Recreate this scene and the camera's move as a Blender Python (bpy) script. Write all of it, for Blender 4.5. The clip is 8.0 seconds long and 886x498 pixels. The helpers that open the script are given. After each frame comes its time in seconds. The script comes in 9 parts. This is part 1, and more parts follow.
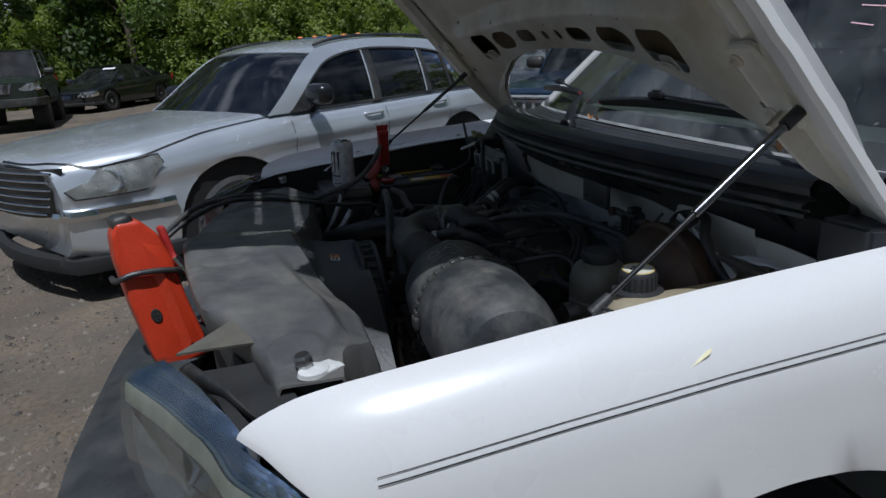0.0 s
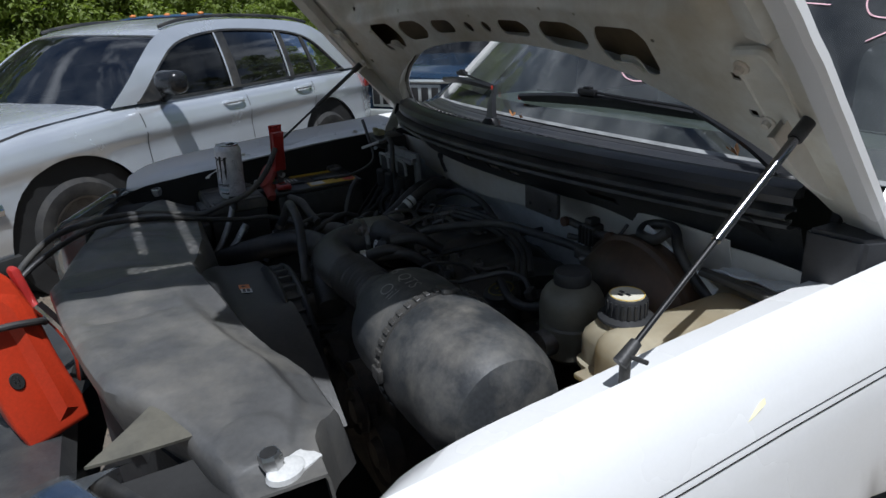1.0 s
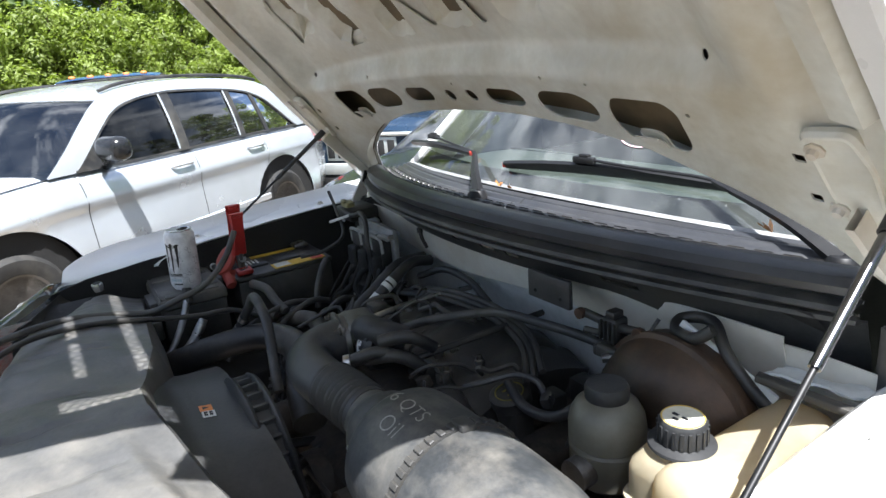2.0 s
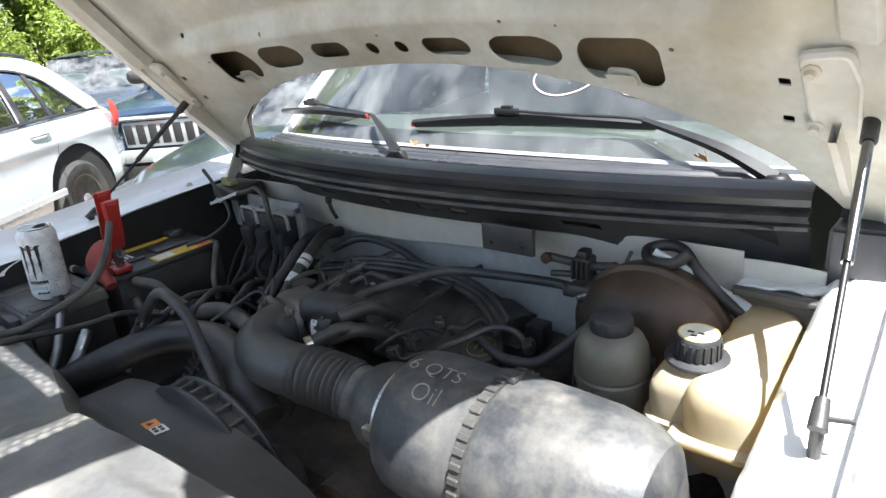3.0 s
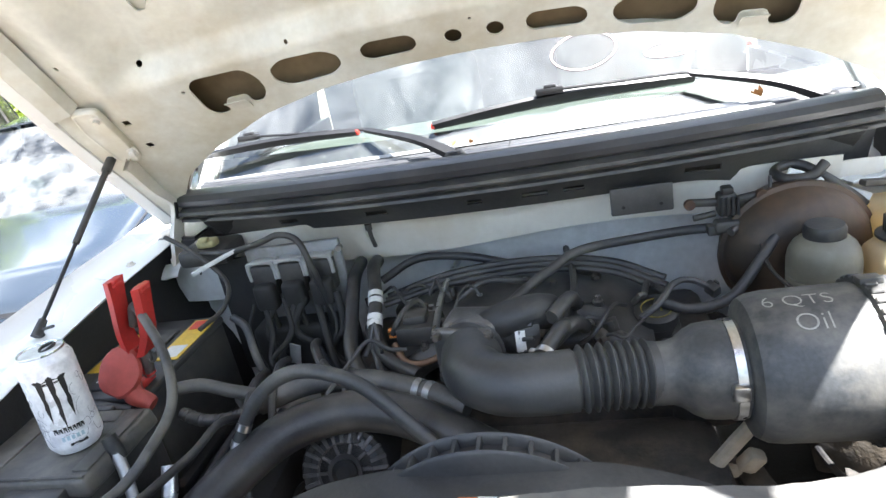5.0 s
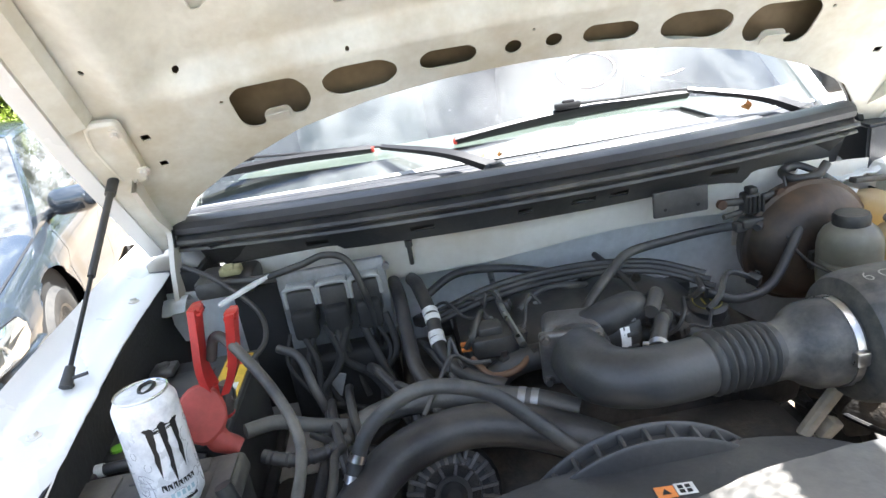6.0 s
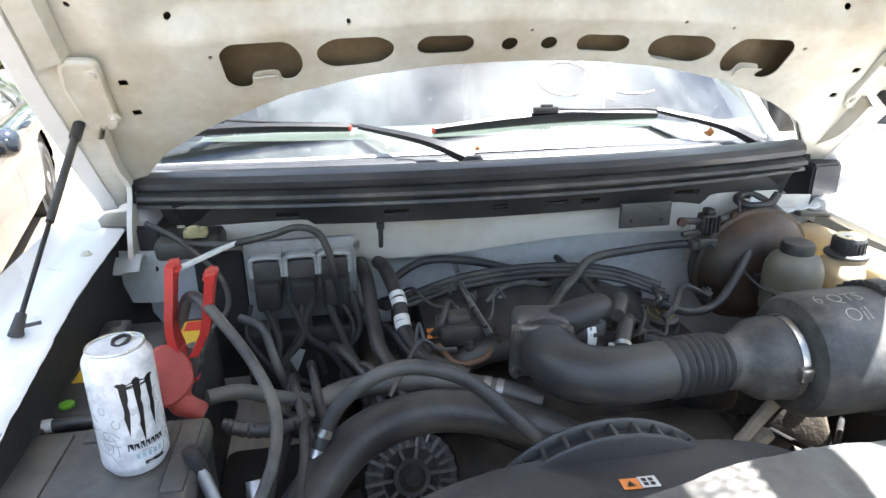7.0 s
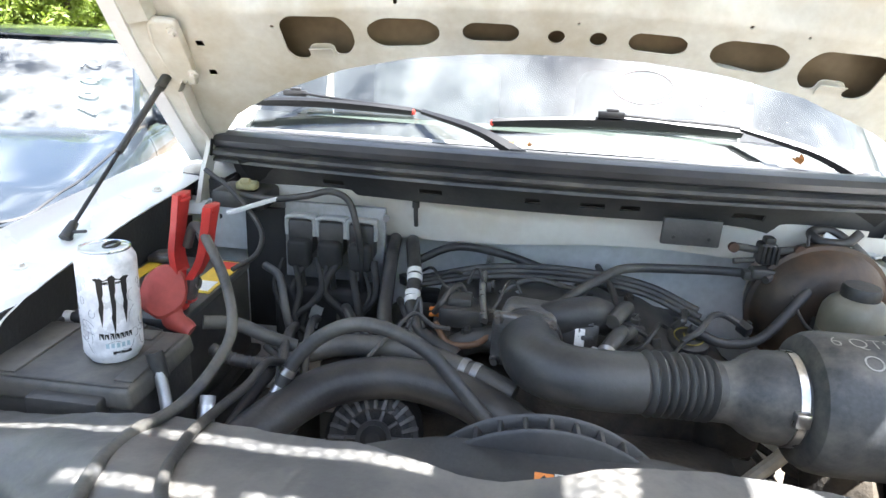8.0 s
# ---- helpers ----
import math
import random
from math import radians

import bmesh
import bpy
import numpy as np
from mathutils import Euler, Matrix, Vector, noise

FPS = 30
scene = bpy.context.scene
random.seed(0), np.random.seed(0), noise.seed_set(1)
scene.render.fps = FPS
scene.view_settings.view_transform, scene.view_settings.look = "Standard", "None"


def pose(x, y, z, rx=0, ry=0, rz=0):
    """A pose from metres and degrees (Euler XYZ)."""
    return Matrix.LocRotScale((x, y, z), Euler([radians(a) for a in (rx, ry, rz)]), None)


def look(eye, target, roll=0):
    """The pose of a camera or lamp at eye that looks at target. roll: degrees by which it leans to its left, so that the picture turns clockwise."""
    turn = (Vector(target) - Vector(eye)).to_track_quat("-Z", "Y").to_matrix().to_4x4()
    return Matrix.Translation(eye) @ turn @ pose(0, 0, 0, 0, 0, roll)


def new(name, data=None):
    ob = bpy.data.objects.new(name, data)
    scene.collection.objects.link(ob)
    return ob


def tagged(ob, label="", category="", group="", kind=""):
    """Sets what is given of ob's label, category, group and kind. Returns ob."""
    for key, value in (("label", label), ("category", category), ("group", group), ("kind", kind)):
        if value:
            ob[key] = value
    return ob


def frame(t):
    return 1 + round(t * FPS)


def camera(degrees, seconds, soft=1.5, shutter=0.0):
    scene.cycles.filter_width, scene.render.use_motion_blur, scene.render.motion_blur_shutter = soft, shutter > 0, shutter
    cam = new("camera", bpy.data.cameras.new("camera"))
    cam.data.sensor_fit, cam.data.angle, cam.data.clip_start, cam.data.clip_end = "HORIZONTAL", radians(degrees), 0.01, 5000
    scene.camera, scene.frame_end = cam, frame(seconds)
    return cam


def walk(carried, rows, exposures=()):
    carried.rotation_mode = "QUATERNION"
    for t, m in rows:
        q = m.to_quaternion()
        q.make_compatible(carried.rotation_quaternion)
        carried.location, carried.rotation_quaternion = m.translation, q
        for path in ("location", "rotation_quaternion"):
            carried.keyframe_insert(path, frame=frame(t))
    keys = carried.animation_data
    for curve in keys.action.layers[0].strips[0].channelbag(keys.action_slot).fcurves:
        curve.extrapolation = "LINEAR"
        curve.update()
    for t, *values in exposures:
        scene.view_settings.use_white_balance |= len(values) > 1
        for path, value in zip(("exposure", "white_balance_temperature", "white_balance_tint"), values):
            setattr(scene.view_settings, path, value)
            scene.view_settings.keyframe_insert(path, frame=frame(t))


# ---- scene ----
cam = camera(70.3, 8.0)
PATH = [
    (0, (1.557, 0.525, 1.47), (-0.288, 0.973, 0.842), -3.9),
    (0.2, (1.513, 0.444, 1.495), (-0.278, 1.07, 0.862), -4.2),
    (0.5, (1.446, 0.378, 1.504), (-0.274, 1.155, 0.843), -1.9),
    (0.8, (1.374, 0.392, 1.505), (-0.289, 1.248, 0.797), -2.8),
    (1, (1.322, 0.431, 1.505), (-0.345, 1.279, 0.797), -3.2),
    (1.2, (1.273, 0.499, 1.504), (-0.432, 1.299, 0.831), -1.8),
    (1.5, (1.201, 0.524, 1.532), (-0.515, 1.326, 0.888), -0.8),
    (1.8, (1.15, 0.523, 1.546), (-0.54, 1.392, 0.921), -3.0),
    (2, (1.112, 0.469, 1.548), (-0.519, 1.466, 0.96), -4.9),
    (2.2, (1.079, 0.399, 1.544), (-0.415, 1.599, 0.971), -4.9),
    (3.3, (0.785, 0.285, 1.524), (-0.366, 1.757, 0.812), -8.0),
    (3.5, (0.702, 0.288, 1.534), (-0.388, 1.813, 0.837), -10.5),
    (3.8, (0.626, 0.257, 1.537), (-0.362, 1.834, 0.804), -9.9),
    (4, (0.541, 0.169, 1.524), (-0.281, 1.865, 0.854), -8.5),
    (4.2, (0.47, 0.066, 1.523), (-0.264, 1.797, 0.842), -11.2),
    (5.3, (0.016, 0.028, 1.521), (-0.233, 1.875, 0.795), -8.4),
    (5.5, (-0.063, 0.036, 1.537), (-0.199, 1.893, 0.806), -6.7),
    (5.8, (-0.202, 0.034, 1.543), (-0.234, 1.907, 0.841), -8.1),
    (6, (-0.273, 0.019, 1.534), (-0.191, 1.898, 0.854), -9.4),
    (6.3, (-0.345, 0.006, 1.538), (-0.142, 1.88, 0.868), -6.8),
    (6.5, (-0.363, 0.019, 1.536), (-0.024, 1.858, 0.825), -4.7),
    (7, (-0.367, 0.019, 1.524), (-0.055, 1.864, 0.818), -0.8),
    (7.3, (-0.363, 0.025, 1.517), (-0.06, 1.853, 0.764), 1.3),
    (7.5, (-0.337, 0.017, 1.506), (-0.127, 1.849, 0.731), 3.3),
    (8, (-0.108, -0.032, 1.468), (-0.278, 1.849, 0.81), 3.2),
]
EXPOSURES = [(0, -0.6, 5500, 10), (0.5, -0.32, 5550, 10), (1.0, -0.12, 5650, 10), (1.5, 0.42, 5800, 10), (2.0, 1.72, 5950, 10), (2.2, 1.95, 6000, 10), (3.3, 2.3, 6050, 10),
             (3.5, 2.35, 6100, 10), (4.0, 2.79, 6120, 10), (5.5, 3.26, 6080, 10), (7.0, 3.19, 6050, 10), (8.0, 3.38, 6080, 10)]
walk(cam, [(t, look(eye, target, roll)) for t, eye, target, roll in PATH], EXPOSURES)

# ---- light ----
SUN_DIR = Vector((0.40, -0.06, 1.0)).normalized()
world = bpy.data.worlds.new("sky")
scene.world = world
world.use_nodes = True
wn = world.node_tree.nodes
sky = wn.new("ShaderNodeTexSky")
sky.sky_type = "NISHITA"
sky.sun_disc = False
sky.sun_elevation = math.asin(SUN_DIR.z)
sky.sun_rotation = math.atan2(SUN_DIR.x, SUN_DIR.y)
sky.dust_density = 1.5
wn["Background"].inputs[1].default_value = 0.050
# broken white clouds over the clear sky
wl = world.node_tree.links
ctc, cmap, cnz, crp, cmx = wn.new("ShaderNodeTexCoord"), wn.new("ShaderNodeMapping"), wn.new("ShaderNodeTexNoise"), wn.new("ShaderNodeValToRGB"), wn.new("ShaderNodeMixRGB")
cmap.inputs["Scale"].default_value = (1.6, 1.6, 3.2)
cmap.inputs["Location"].default_value = (3.59, 3.84, -0.27)
cnz.inputs["Scale"].default_value, cnz.inputs["Detail"].default_value, cnz.inputs["Roughness"].default_value = 2.3, 10, 0.58
crp.color_ramp.elements[0].position, crp.color_ramp.elements[1].position = 0.49, 0.62
cmx.inputs[2].default_value = (13.0, 13.3, 13.8, 1)
wl.new(ctc.outputs["Generated"], cmap.inputs[0])
wl.new(cmap.outputs[0], cnz.inputs["Vector"])
wl.new(cnz.outputs["Fac"], crp.inputs[0])
wl.new(crp.outputs[0], cmx.inputs[0])
wl.new(sky.outputs[0], cmx.inputs[1])
wl.new(cmx.outputs[0], wn["Background"].inputs[0])
sun = new("sun", bpy.data.lights.new("sun", "SUN"))
sun.data.energy = 5.0
sun.data.angle = radians(0.45)
sun.data.color = (1.0, 0.95, 0.88)
sun.matrix_world = look(SUN_DIR * 30, (0, 0, 0))

# ---- materials ----


def mat(name, color, rough=0.5, metal=0.0, var=0.25, scale=8.0, fine=90.0, bump=0.0, tint=None, dirt=None, dirt_amount=0.0, coat=0.0, spec=0.5, detail_mix=0.35, stain_scale=None):
    """A surface with broad and fine variation, relief, and a second colour in stains."""
    m = bpy.data.materials.new(name)
    m.use_nodes = True
    nt = m.node_tree
    N, L = nt.nodes, nt.links
    b = N["Principled BSDF"]
    tc = N.new("ShaderNodeTexCoord")
    n1 = N.new("ShaderNodeTexNoise")
    n1.inputs["Scale"].default_value, n1.inputs["Detail"].default_value = scale, 5
    n2 = N.new("ShaderNodeTexNoise")
    n2.inputs["Scale"].default_value, n2.inputs["Detail"].default_value = fine, 3
    for n in (n1, n2):
        L.new(tc.outputs["Object"], n.inputs["Vector"])
    r1 = N.new("ShaderNodeValToRGB")
    tint = tint or tuple(max(0.0, c * (1 - var)) for c in color)
    r1.color_ramp.elements[0].position, r1.color_ramp.elements[1].position = 0.35, 0.65
    r1.color_ramp.elements[0].color, r1.color_ramp.elements[1].color = (*tint, 1), (*color, 1)
    L.new(n1.outputs["Fac"], r1.inputs[0])
    mx = N.new("ShaderNodeMixRGB")
    mx.blend_type = "MULTIPLY"
    mx.inputs[0].default_value = detail_mix
    r2 = N.new("ShaderNodeValToRGB")
    r2.color_ramp.elements[0].position, r2.color_ramp.elements[1].position = 0.3, 0.7
    r2.color_ramp.elements[0].color, r2.color_ramp.elements[1].color = (0.55, 0.55, 0.55, 1), (1, 1, 1, 1)
    L.new(n2.outputs["Fac"], r2.inputs[0])
    L.new(r1.outputs[0], mx.inputs[1])
    L.new(r2.outputs[0], mx.inputs[2])
    out = mx.outputs[0]
    if dirt:
        n3 = N.new("ShaderNodeTexNoise")
        n3.inputs["Scale"].default_value, n3.inputs["Detail"].default_value = stain_scale or scale * 0.6, 6
        n3.inputs["Roughness"].default_value = 0.65
        L.new(tc.outputs["Object"], n3.inputs["Vector"])
        r3 = N.new("ShaderNodeValToRGB")
        r3.color_ramp.elements[0].position, r3.color_ramp.elements[1].position = 0.42, 0.68
        r3.color_ramp.elements[0].color, r3.color_ramp.elements[1].color = (0, 0, 0, 1), (dirt_amount,) * 3 + (1,)
        L.new(n3.outputs["Fac"], r3.inputs[0])
        m3 = N.new("ShaderNodeMixRGB")
        L.new(r3.outputs[0], m3.inputs[0])
        L.new(out, m3.inputs[1])
        m3.inputs[2].default_value = (*dirt, 1)
        out = m3.outputs[0]
    L.new(out, b.inputs["Base Color"])
    mr = N.new("ShaderNodeMapRange")
    mr.inputs["To Min"].default_value, mr.inputs["To Max"].default_value = max(0.02, rough - 0.12), min(1, rough + 0.12)
    L.new(n1.outputs["Fac"], mr.inputs["Value"])
    L.new(mr.outputs[0], b.inputs["Roughness"])
    b.inputs["Metallic"].default_value = metal
    b.inputs["Coat Weight"].default_value = coat
    b.inputs["Coat Roughness"].default_value = 0.08
    b.inputs["Specular IOR Level"].default_value = spec
    if bump:
        bp = N.new("ShaderNodeBump")
        bp.inputs["Strength"].default_value, bp.inputs["Distance"].default_value = bump, 0.004
        L.new(n2.outputs["Fac"], bp.inputs["Height"])
        L.new(bp.outputs[0], b.inputs["Normal"])
    return m


def glass_mat(name, tint, gloss_ior=1.5, rough=0.02, dust=0.0, dust_color=(0.7, 0.72, 0.72), specks=0.0):
    """A thin pane: tinted see-through, mirror gloss by Fresnel, and a film of dust."""
    m = bpy.data.materials.new(name)
    m.use_nodes = True
    N, L = m.node_tree.nodes, m.node_tree.links
    N.remove(N["Principled BSDF"])
    tr, gl, fr, mx = N.new("ShaderNodeBsdfTransparent"), N.new("ShaderNodeBsdfGlossy"), N.new("ShaderNodeFresnel"), N.new("ShaderNodeMixShader")
    tr.inputs[0].default_value = (*tint, 1)
    gl.inputs["Roughness"].default_value = rough
    fr.inputs[0].default_value = gloss_ior
    L.new(fr.outputs[0], mx.inputs[0])
    L.new(tr.outputs[0], mx.inputs[1])
    L.new(gl.outputs[0], mx.inputs[2])
    out = mx
    if dust:
        df, m2, nz, rp = N.new("ShaderNodeBsdfDiffuse"), N.new("ShaderNodeMixShader"), N.new("ShaderNodeTexNoise"), N.new("ShaderNodeMapRange")
        df.inputs[0].default_value = (*dust_color, 1)
        tcn = N.new("ShaderNodeTexCoord")
        L.new(tcn.outputs["Object"], nz.inputs["Vector"])
        nz.inputs["Scale"].default_value, nz.inputs["Detail"].default_value = 4.5, 10
        nz.inputs["Roughness"].default_value = 0.62
        rp.inputs["From Min"].default_value, rp.inputs["From Max"].default_value = 0.38, 0.66
        rp.inputs["To Min"].default_value, rp.inputs["To Max"].default_value = dust * 0.2, dust * 2.0
        L.new(nz.outputs["Fac"], rp.inputs["Value"])
        amount = rp.outputs[0]
        if specks:
            fine, cut, both = N.new("ShaderNodeTexNoise"), N.new("ShaderNodeMapRange"), N.new("ShaderNodeMath")
            L.new(tcn.outputs["Object"], fine.inputs["Vector"])
            fine.inputs["Scale"].default_value, fine.inputs["Detail"].default_value = 95.0, 3
            cut.inputs["From Min"].default_value, cut.inputs["From Max"].default_value = 0.66, 0.76
            cut.inputs["To Min"].default_value, cut.inputs["To Max"].default_value = 0.0, specks
            L.new(fine.outputs["Fac"], cut.inputs["Value"])
            both.operation = "ADD"
            L.new(amount, both.inputs[0])
            L.new(cut.outputs[0], both.inputs[1])
            amount = both.outputs[0]
        L.new(amount, m2.inputs[0])
        L.new(mx.outputs[0], m2.inputs[1])
        L.new(df.outputs[0], m2.inputs[2])
        out = m2
    L.new(out.outputs[0], N["Material Output"].inputs[0])
    return m


WHITE = mat("white_car_paint", (0.76, 0.76, 0.75), 0.28, var=0.04, scale=3, fine=200, coat=0.6, detail_mix=0.05, dirt=(0.62, 0.60, 0.55), dirt_amount=0.25)
WHITE_DIRTY = mat("dusty_white_primer", (0.74, 0.72, 0.66), 0.5, var=0.12, scale=4, fine=60, detail_mix=0.12, dirt=(0.40, 0.30, 0.17), dirt_amount=0.55, stain_scale=2.3)
HOOD_INNER = mat("stained_cream_hood_lining_paint", (0.765, 0.765, 0.695), 0.42, var=0.20, scale=6, fine=70, detail_mix=0.20, dirt=(0.44, 0.375, 0.25), dirt_amount=0.75, stain_scale=3.6)
FIREWALL = mat("grey_white_firewall_paint", (0.76, 0.79, 0.80), 0.5, var=0.15, scale=5, fine=50, dirt=(0.42, 0.40, 0.36), dirt_amount=0.4)
PALE_WALL = mat("pale_blue_grey_wall_paint", (0.70, 0.74, 0.76), 0.45, var=0.12, scale=5, fine=50, dirt=(0.40, 0.38, 0.33), dirt_amount=0.4)
BLACK = mat("dusty_black_plastic", (0.033, 0.034, 0.036), 0.5, var=0.5, scale=9, fine=160, bump=0.15, dirt=(0.105, 0.097, 0.082), dirt_amount=0.6, detail_mix=0.5)
BLACK_GREY = mat("faded_grey_black_plastic", (0.048, 0.050, 0.053), 0.45, var=0.4, scale=7, fine=140, bump=0.12, dirt=(0.12, 0.114, 0.10), dirt_amount=0.5, detail_mix=0.5)
COVER = mat("dusty_radiator_cover_plastic", (0.102, 0.102, 0.101), 0.42, var=0.22, scale=7, fine=120, bump=0.12, dirt=(0.22, 0.205, 0.175), dirt_amount=0.55, stain_scale=6.5)
FLAP = mat("olive_grey_dusty_rubber", (0.115, 0.11, 0.09), 0.6, var=0.25, scale=14, fine=150, bump=0.2, dirt=(0.20, 0.185, 0.14), dirt_amount=0.5)
AIRBOX = mat("dusty_air_box_plastic", (0.054, 0.058, 0.062), 0.5, var=0.35, scale=14, fine=150, bump=0.08, dirt=(0.19, 0.178, 0.155), dirt_amount=0.65, stain_scale=11, detail_mix=0.7)
RUBBER = mat("black_rubber_hose", (0.031, 0.031, 0.034), 0.45, var=0.4, scale=14, fine=200, bump=0.12, dirt=(0.10, 0.093, 0.078), dirt_amount=0.6, detail_mix=0.5)
RUBBER_GREY = mat("grey_dusty_rubber", (0.052, 0.053, 0.056), 0.5, var=0.4, scale=14, fine=200, bump=0.12, dirt=(0.16, 0.15, 0.125), dirt_amount=0.6, detail_mix=0.5)
SEAL = mat("black_rubber_seal", (0.036, 0.038, 0.043), 0.36, var=0.3, scale=9, fine=150, bump=0.08, dirt=(0.085, 0.08, 0.075), dirt_amount=0.4)
ENGINE = mat("oily_dark_engine_metal", (0.062, 0.058, 0.054), 0.6, metal=0.2, var=0.5, scale=18, fine=120, bump=0.4, dirt=(0.16, 0.13, 0.095), dirt_amount=0.7)
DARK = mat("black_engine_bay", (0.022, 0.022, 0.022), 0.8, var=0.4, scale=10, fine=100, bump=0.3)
ALU = mat("dull_cast_aluminium", (0.24, 0.24, 0.245), 0.42, metal=0.8, var=0.3, scale=25, fine=200, bump=0.25, dirt=(0.10, 0.09, 0.075), dirt_amount=0.7)
STEEL = mat("bright_zinc_steel", (0.62, 0.62, 0.62), 0.3, metal=1.0, var=0.2, scale=40, fine=200)
CHROME = mat("chrome", (0.8, 0.81, 0.83), 0.08, metal=1.0, var=0.05, scale=10, fine=100, detail_mix=0.05)
RUST = mat("rusty_brown_booster_steel", (0.056, 0.046, 0.038), 0.48, metal=0.3, var=0.5, scale=9, fine=90, bump=0.2, dirt=(0.14, 0.080, 0.045), dirt_amount=0.6)
TANK = mat("yellowed_translucent_tank_plastic", (0.60, 0.545, 0.40), 0.4, var=0.2, scale=7, fine=70, detail_mix=0.12, dirt=(0.28, 0.205, 0.11), dirt_amount=0.75)
TANK_DARK = mat("dirty_grey_reservoir_plastic", (0.24, 0.235, 0.195), 0.35, var=0.4, scale=12, fine=90, dirt=(0.09, 0.082, 0.065), dirt_amount=0.8)


def let_light_through(m, color, share):
    """Part of the light passes through the wall of the moulding."""
    N, L = m.node_tree.nodes, m.node_tree.links
    tl, mx, out = N.new("ShaderNodeBsdfTranslucent"), N.new("ShaderNodeMixShader"), N["Material Output"]
    tl.inputs[0].default_value = (*color, 1)
    mx.inputs[0].default_value = share
    src = out.inputs[0].links[0].from_socket
    L.new(src, mx.inputs[1])
    L.new(tl.outputs[0], mx.inputs[2])
    L.new(mx.outputs[0], out.inputs[0])


let_light_through(TANK, (0.87, 0.71, 0.38), 0.33)
let_light_through(TANK_DARK, (0.50, 0.47, 0.36), 0.25)
RED = mat("red_clamp_plastic", (0.52, 0.035, 0.03), 0.38, var=0.2, scale=20, fine=150, dirt=(0.20, 0.03, 0.025), dirt_amount=0.4)
ORANGE = mat("orange_red_case_plastic", (0.66, 0.052, 0.014), 0.42, var=0.12, scale=10, fine=150, dirt=(0.34, 0.035, 0.015), dirt_amount=0.4)
FUSE_LID = mat("brown_dusty_fuse_box_plastic", (0.075, 0.073, 0.069), 0.55, var=0.3, scale=12, fine=130, bump=0.1, dirt=(0.17, 0.155, 0.125), dirt_amount=0.7, stain_scale=9)
BATTERY = mat("battery_case_plastic", (0.035, 0.036, 0.038), 0.45, var=0.3, scale=10, fine=120, dirt=(0.11, 0.105, 0.09), dirt_amount=0.6)
YELLOW = mat("yellow_label_print", (0.72, 0.48, 0.05), 0.4, var=0.15, scale=30, fine=200)
LABEL_WHITE = mat("white_label_print", (0.72, 0.72, 0.70), 0.4, var=0.1, scale=30, fine=200)
LABEL_RED = mat("red_label_print", (0.6, 0.06, 0.04), 0.4, var=0.1, scale=30, fine=200)
LABEL_ORANGE = mat("orange_label_print", (0.78, 0.26, 0.06), 0.45, var=0.1, scale=30, fine=200)
INK = mat("black_print", (0.010, 0.010, 0.011), 0.45, var=0.1, scale=30, fine=200)
PEN = mat("silver_marker_pen", (0.36, 0.355, 0.33), 0.5, var=0.3, scale=60, fine=300)
PINK = mat("pink_window_marker", (0.82, 0.52, 0.56), 0.6, var=0.2, scale=60, fine=300)
WINDOW_WHITE = mat("white_window_marker", (0.85, 0.85, 0.85), 0.6, var=0.1, scale=60, fine=300)
CAN = mat("white_printed_can", (0.78, 0.79, 0.82), 0.3, metal=0.15, var=0.06, scale=20, fine=150, detail_mix=0.06, dirt=(0.42, 0.43, 0.47), dirt_amount=0.75, stain_scale=38)
CAN_ALU = mat("bare_can_aluminium", (0.75, 0.75, 0.76), 0.25, metal=1.0, var=0.1, scale=20, fine=150)
SILVER = mat("silver_car_paint", (0.72, 0.76, 0.80), 0.24, metal=0.58, var=0.06, scale=3, fine=300, coat=0.7, detail_mix=0.06)
DARK_PAINT = mat("black_car_paint", (0.012, 0.013, 0.016), 0.2, var=0.2, scale=3, fine=200, coat=0.8)
BLUE_PAINT = mat("dark_blue_car_paint", (0.02, 0.045, 0.085), 0.25, metal=0.3, var=0.2, scale=3, fine=200, coat=0.8)
PALE_PAINT = mat("pale_silver_green_car_paint", (0.55, 0.58, 0.57), 0.3, metal=0.4, var=0.1, scale=3, fine=200, coat=0.6)
TYRE = mat("dusty_tyre_rubber", (0.03, 0.03, 0.03), 0.75, var=0.3, scale=12, fine=90, bump=0.3, dirt=(0.085, 0.078, 0.066), dirt_amount=0.4)
DARK_CHROME = mat("dark_strut_chrome", (0.22, 0.22, 0.23), 0.22, metal=1.0, var=0.15, scale=20, fine=100)
LAMP_GREY = mat("hazed_lamp_reflector", (0.66, 0.70, 0.73), 0.16, metal=0.75, var=0.25, scale=14, fine=60)
DASH = mat("grey_dashboard_plastic", (0.065, 0.076, 0.068), 0.6, var=0.2, scale=5, fine=150, bump=0.1)
SEAT = mat("light_grey_cloth", (0.35, 0.36, 0.35), 0.9, var=0.2, scale=8, fine=200, bump=0.2)
LEAF_DRY = mat("dry_orange_leaf", (0.55, 0.24, 0.07), 0.7, var=0.3, scale=60, fine=200)
GLASS = glass_mat("dusty_windscreen_glass", (0.72, 0.80, 0.76), 1.95, 0.012, 0.034, (0.75, 0.78, 0.78), 0.16)
CAR_GLASS = glass_mat("tinted_car_glass", (0.12, 0.14, 0.15), 1.7, 0.008, 0.02)
SIDE_GLASS = glass_mat("dark_side_glass", (0.045, 0.05, 0.055), 1.25, 0.008, 0.01)
# amber tone, darkened to carry the shade of the closed hood cavity
LINING = mat("amber_shaded_hood_inside", (0.19, 0.145, 0.085), 0.6, var=0.4, scale=6, fine=60)
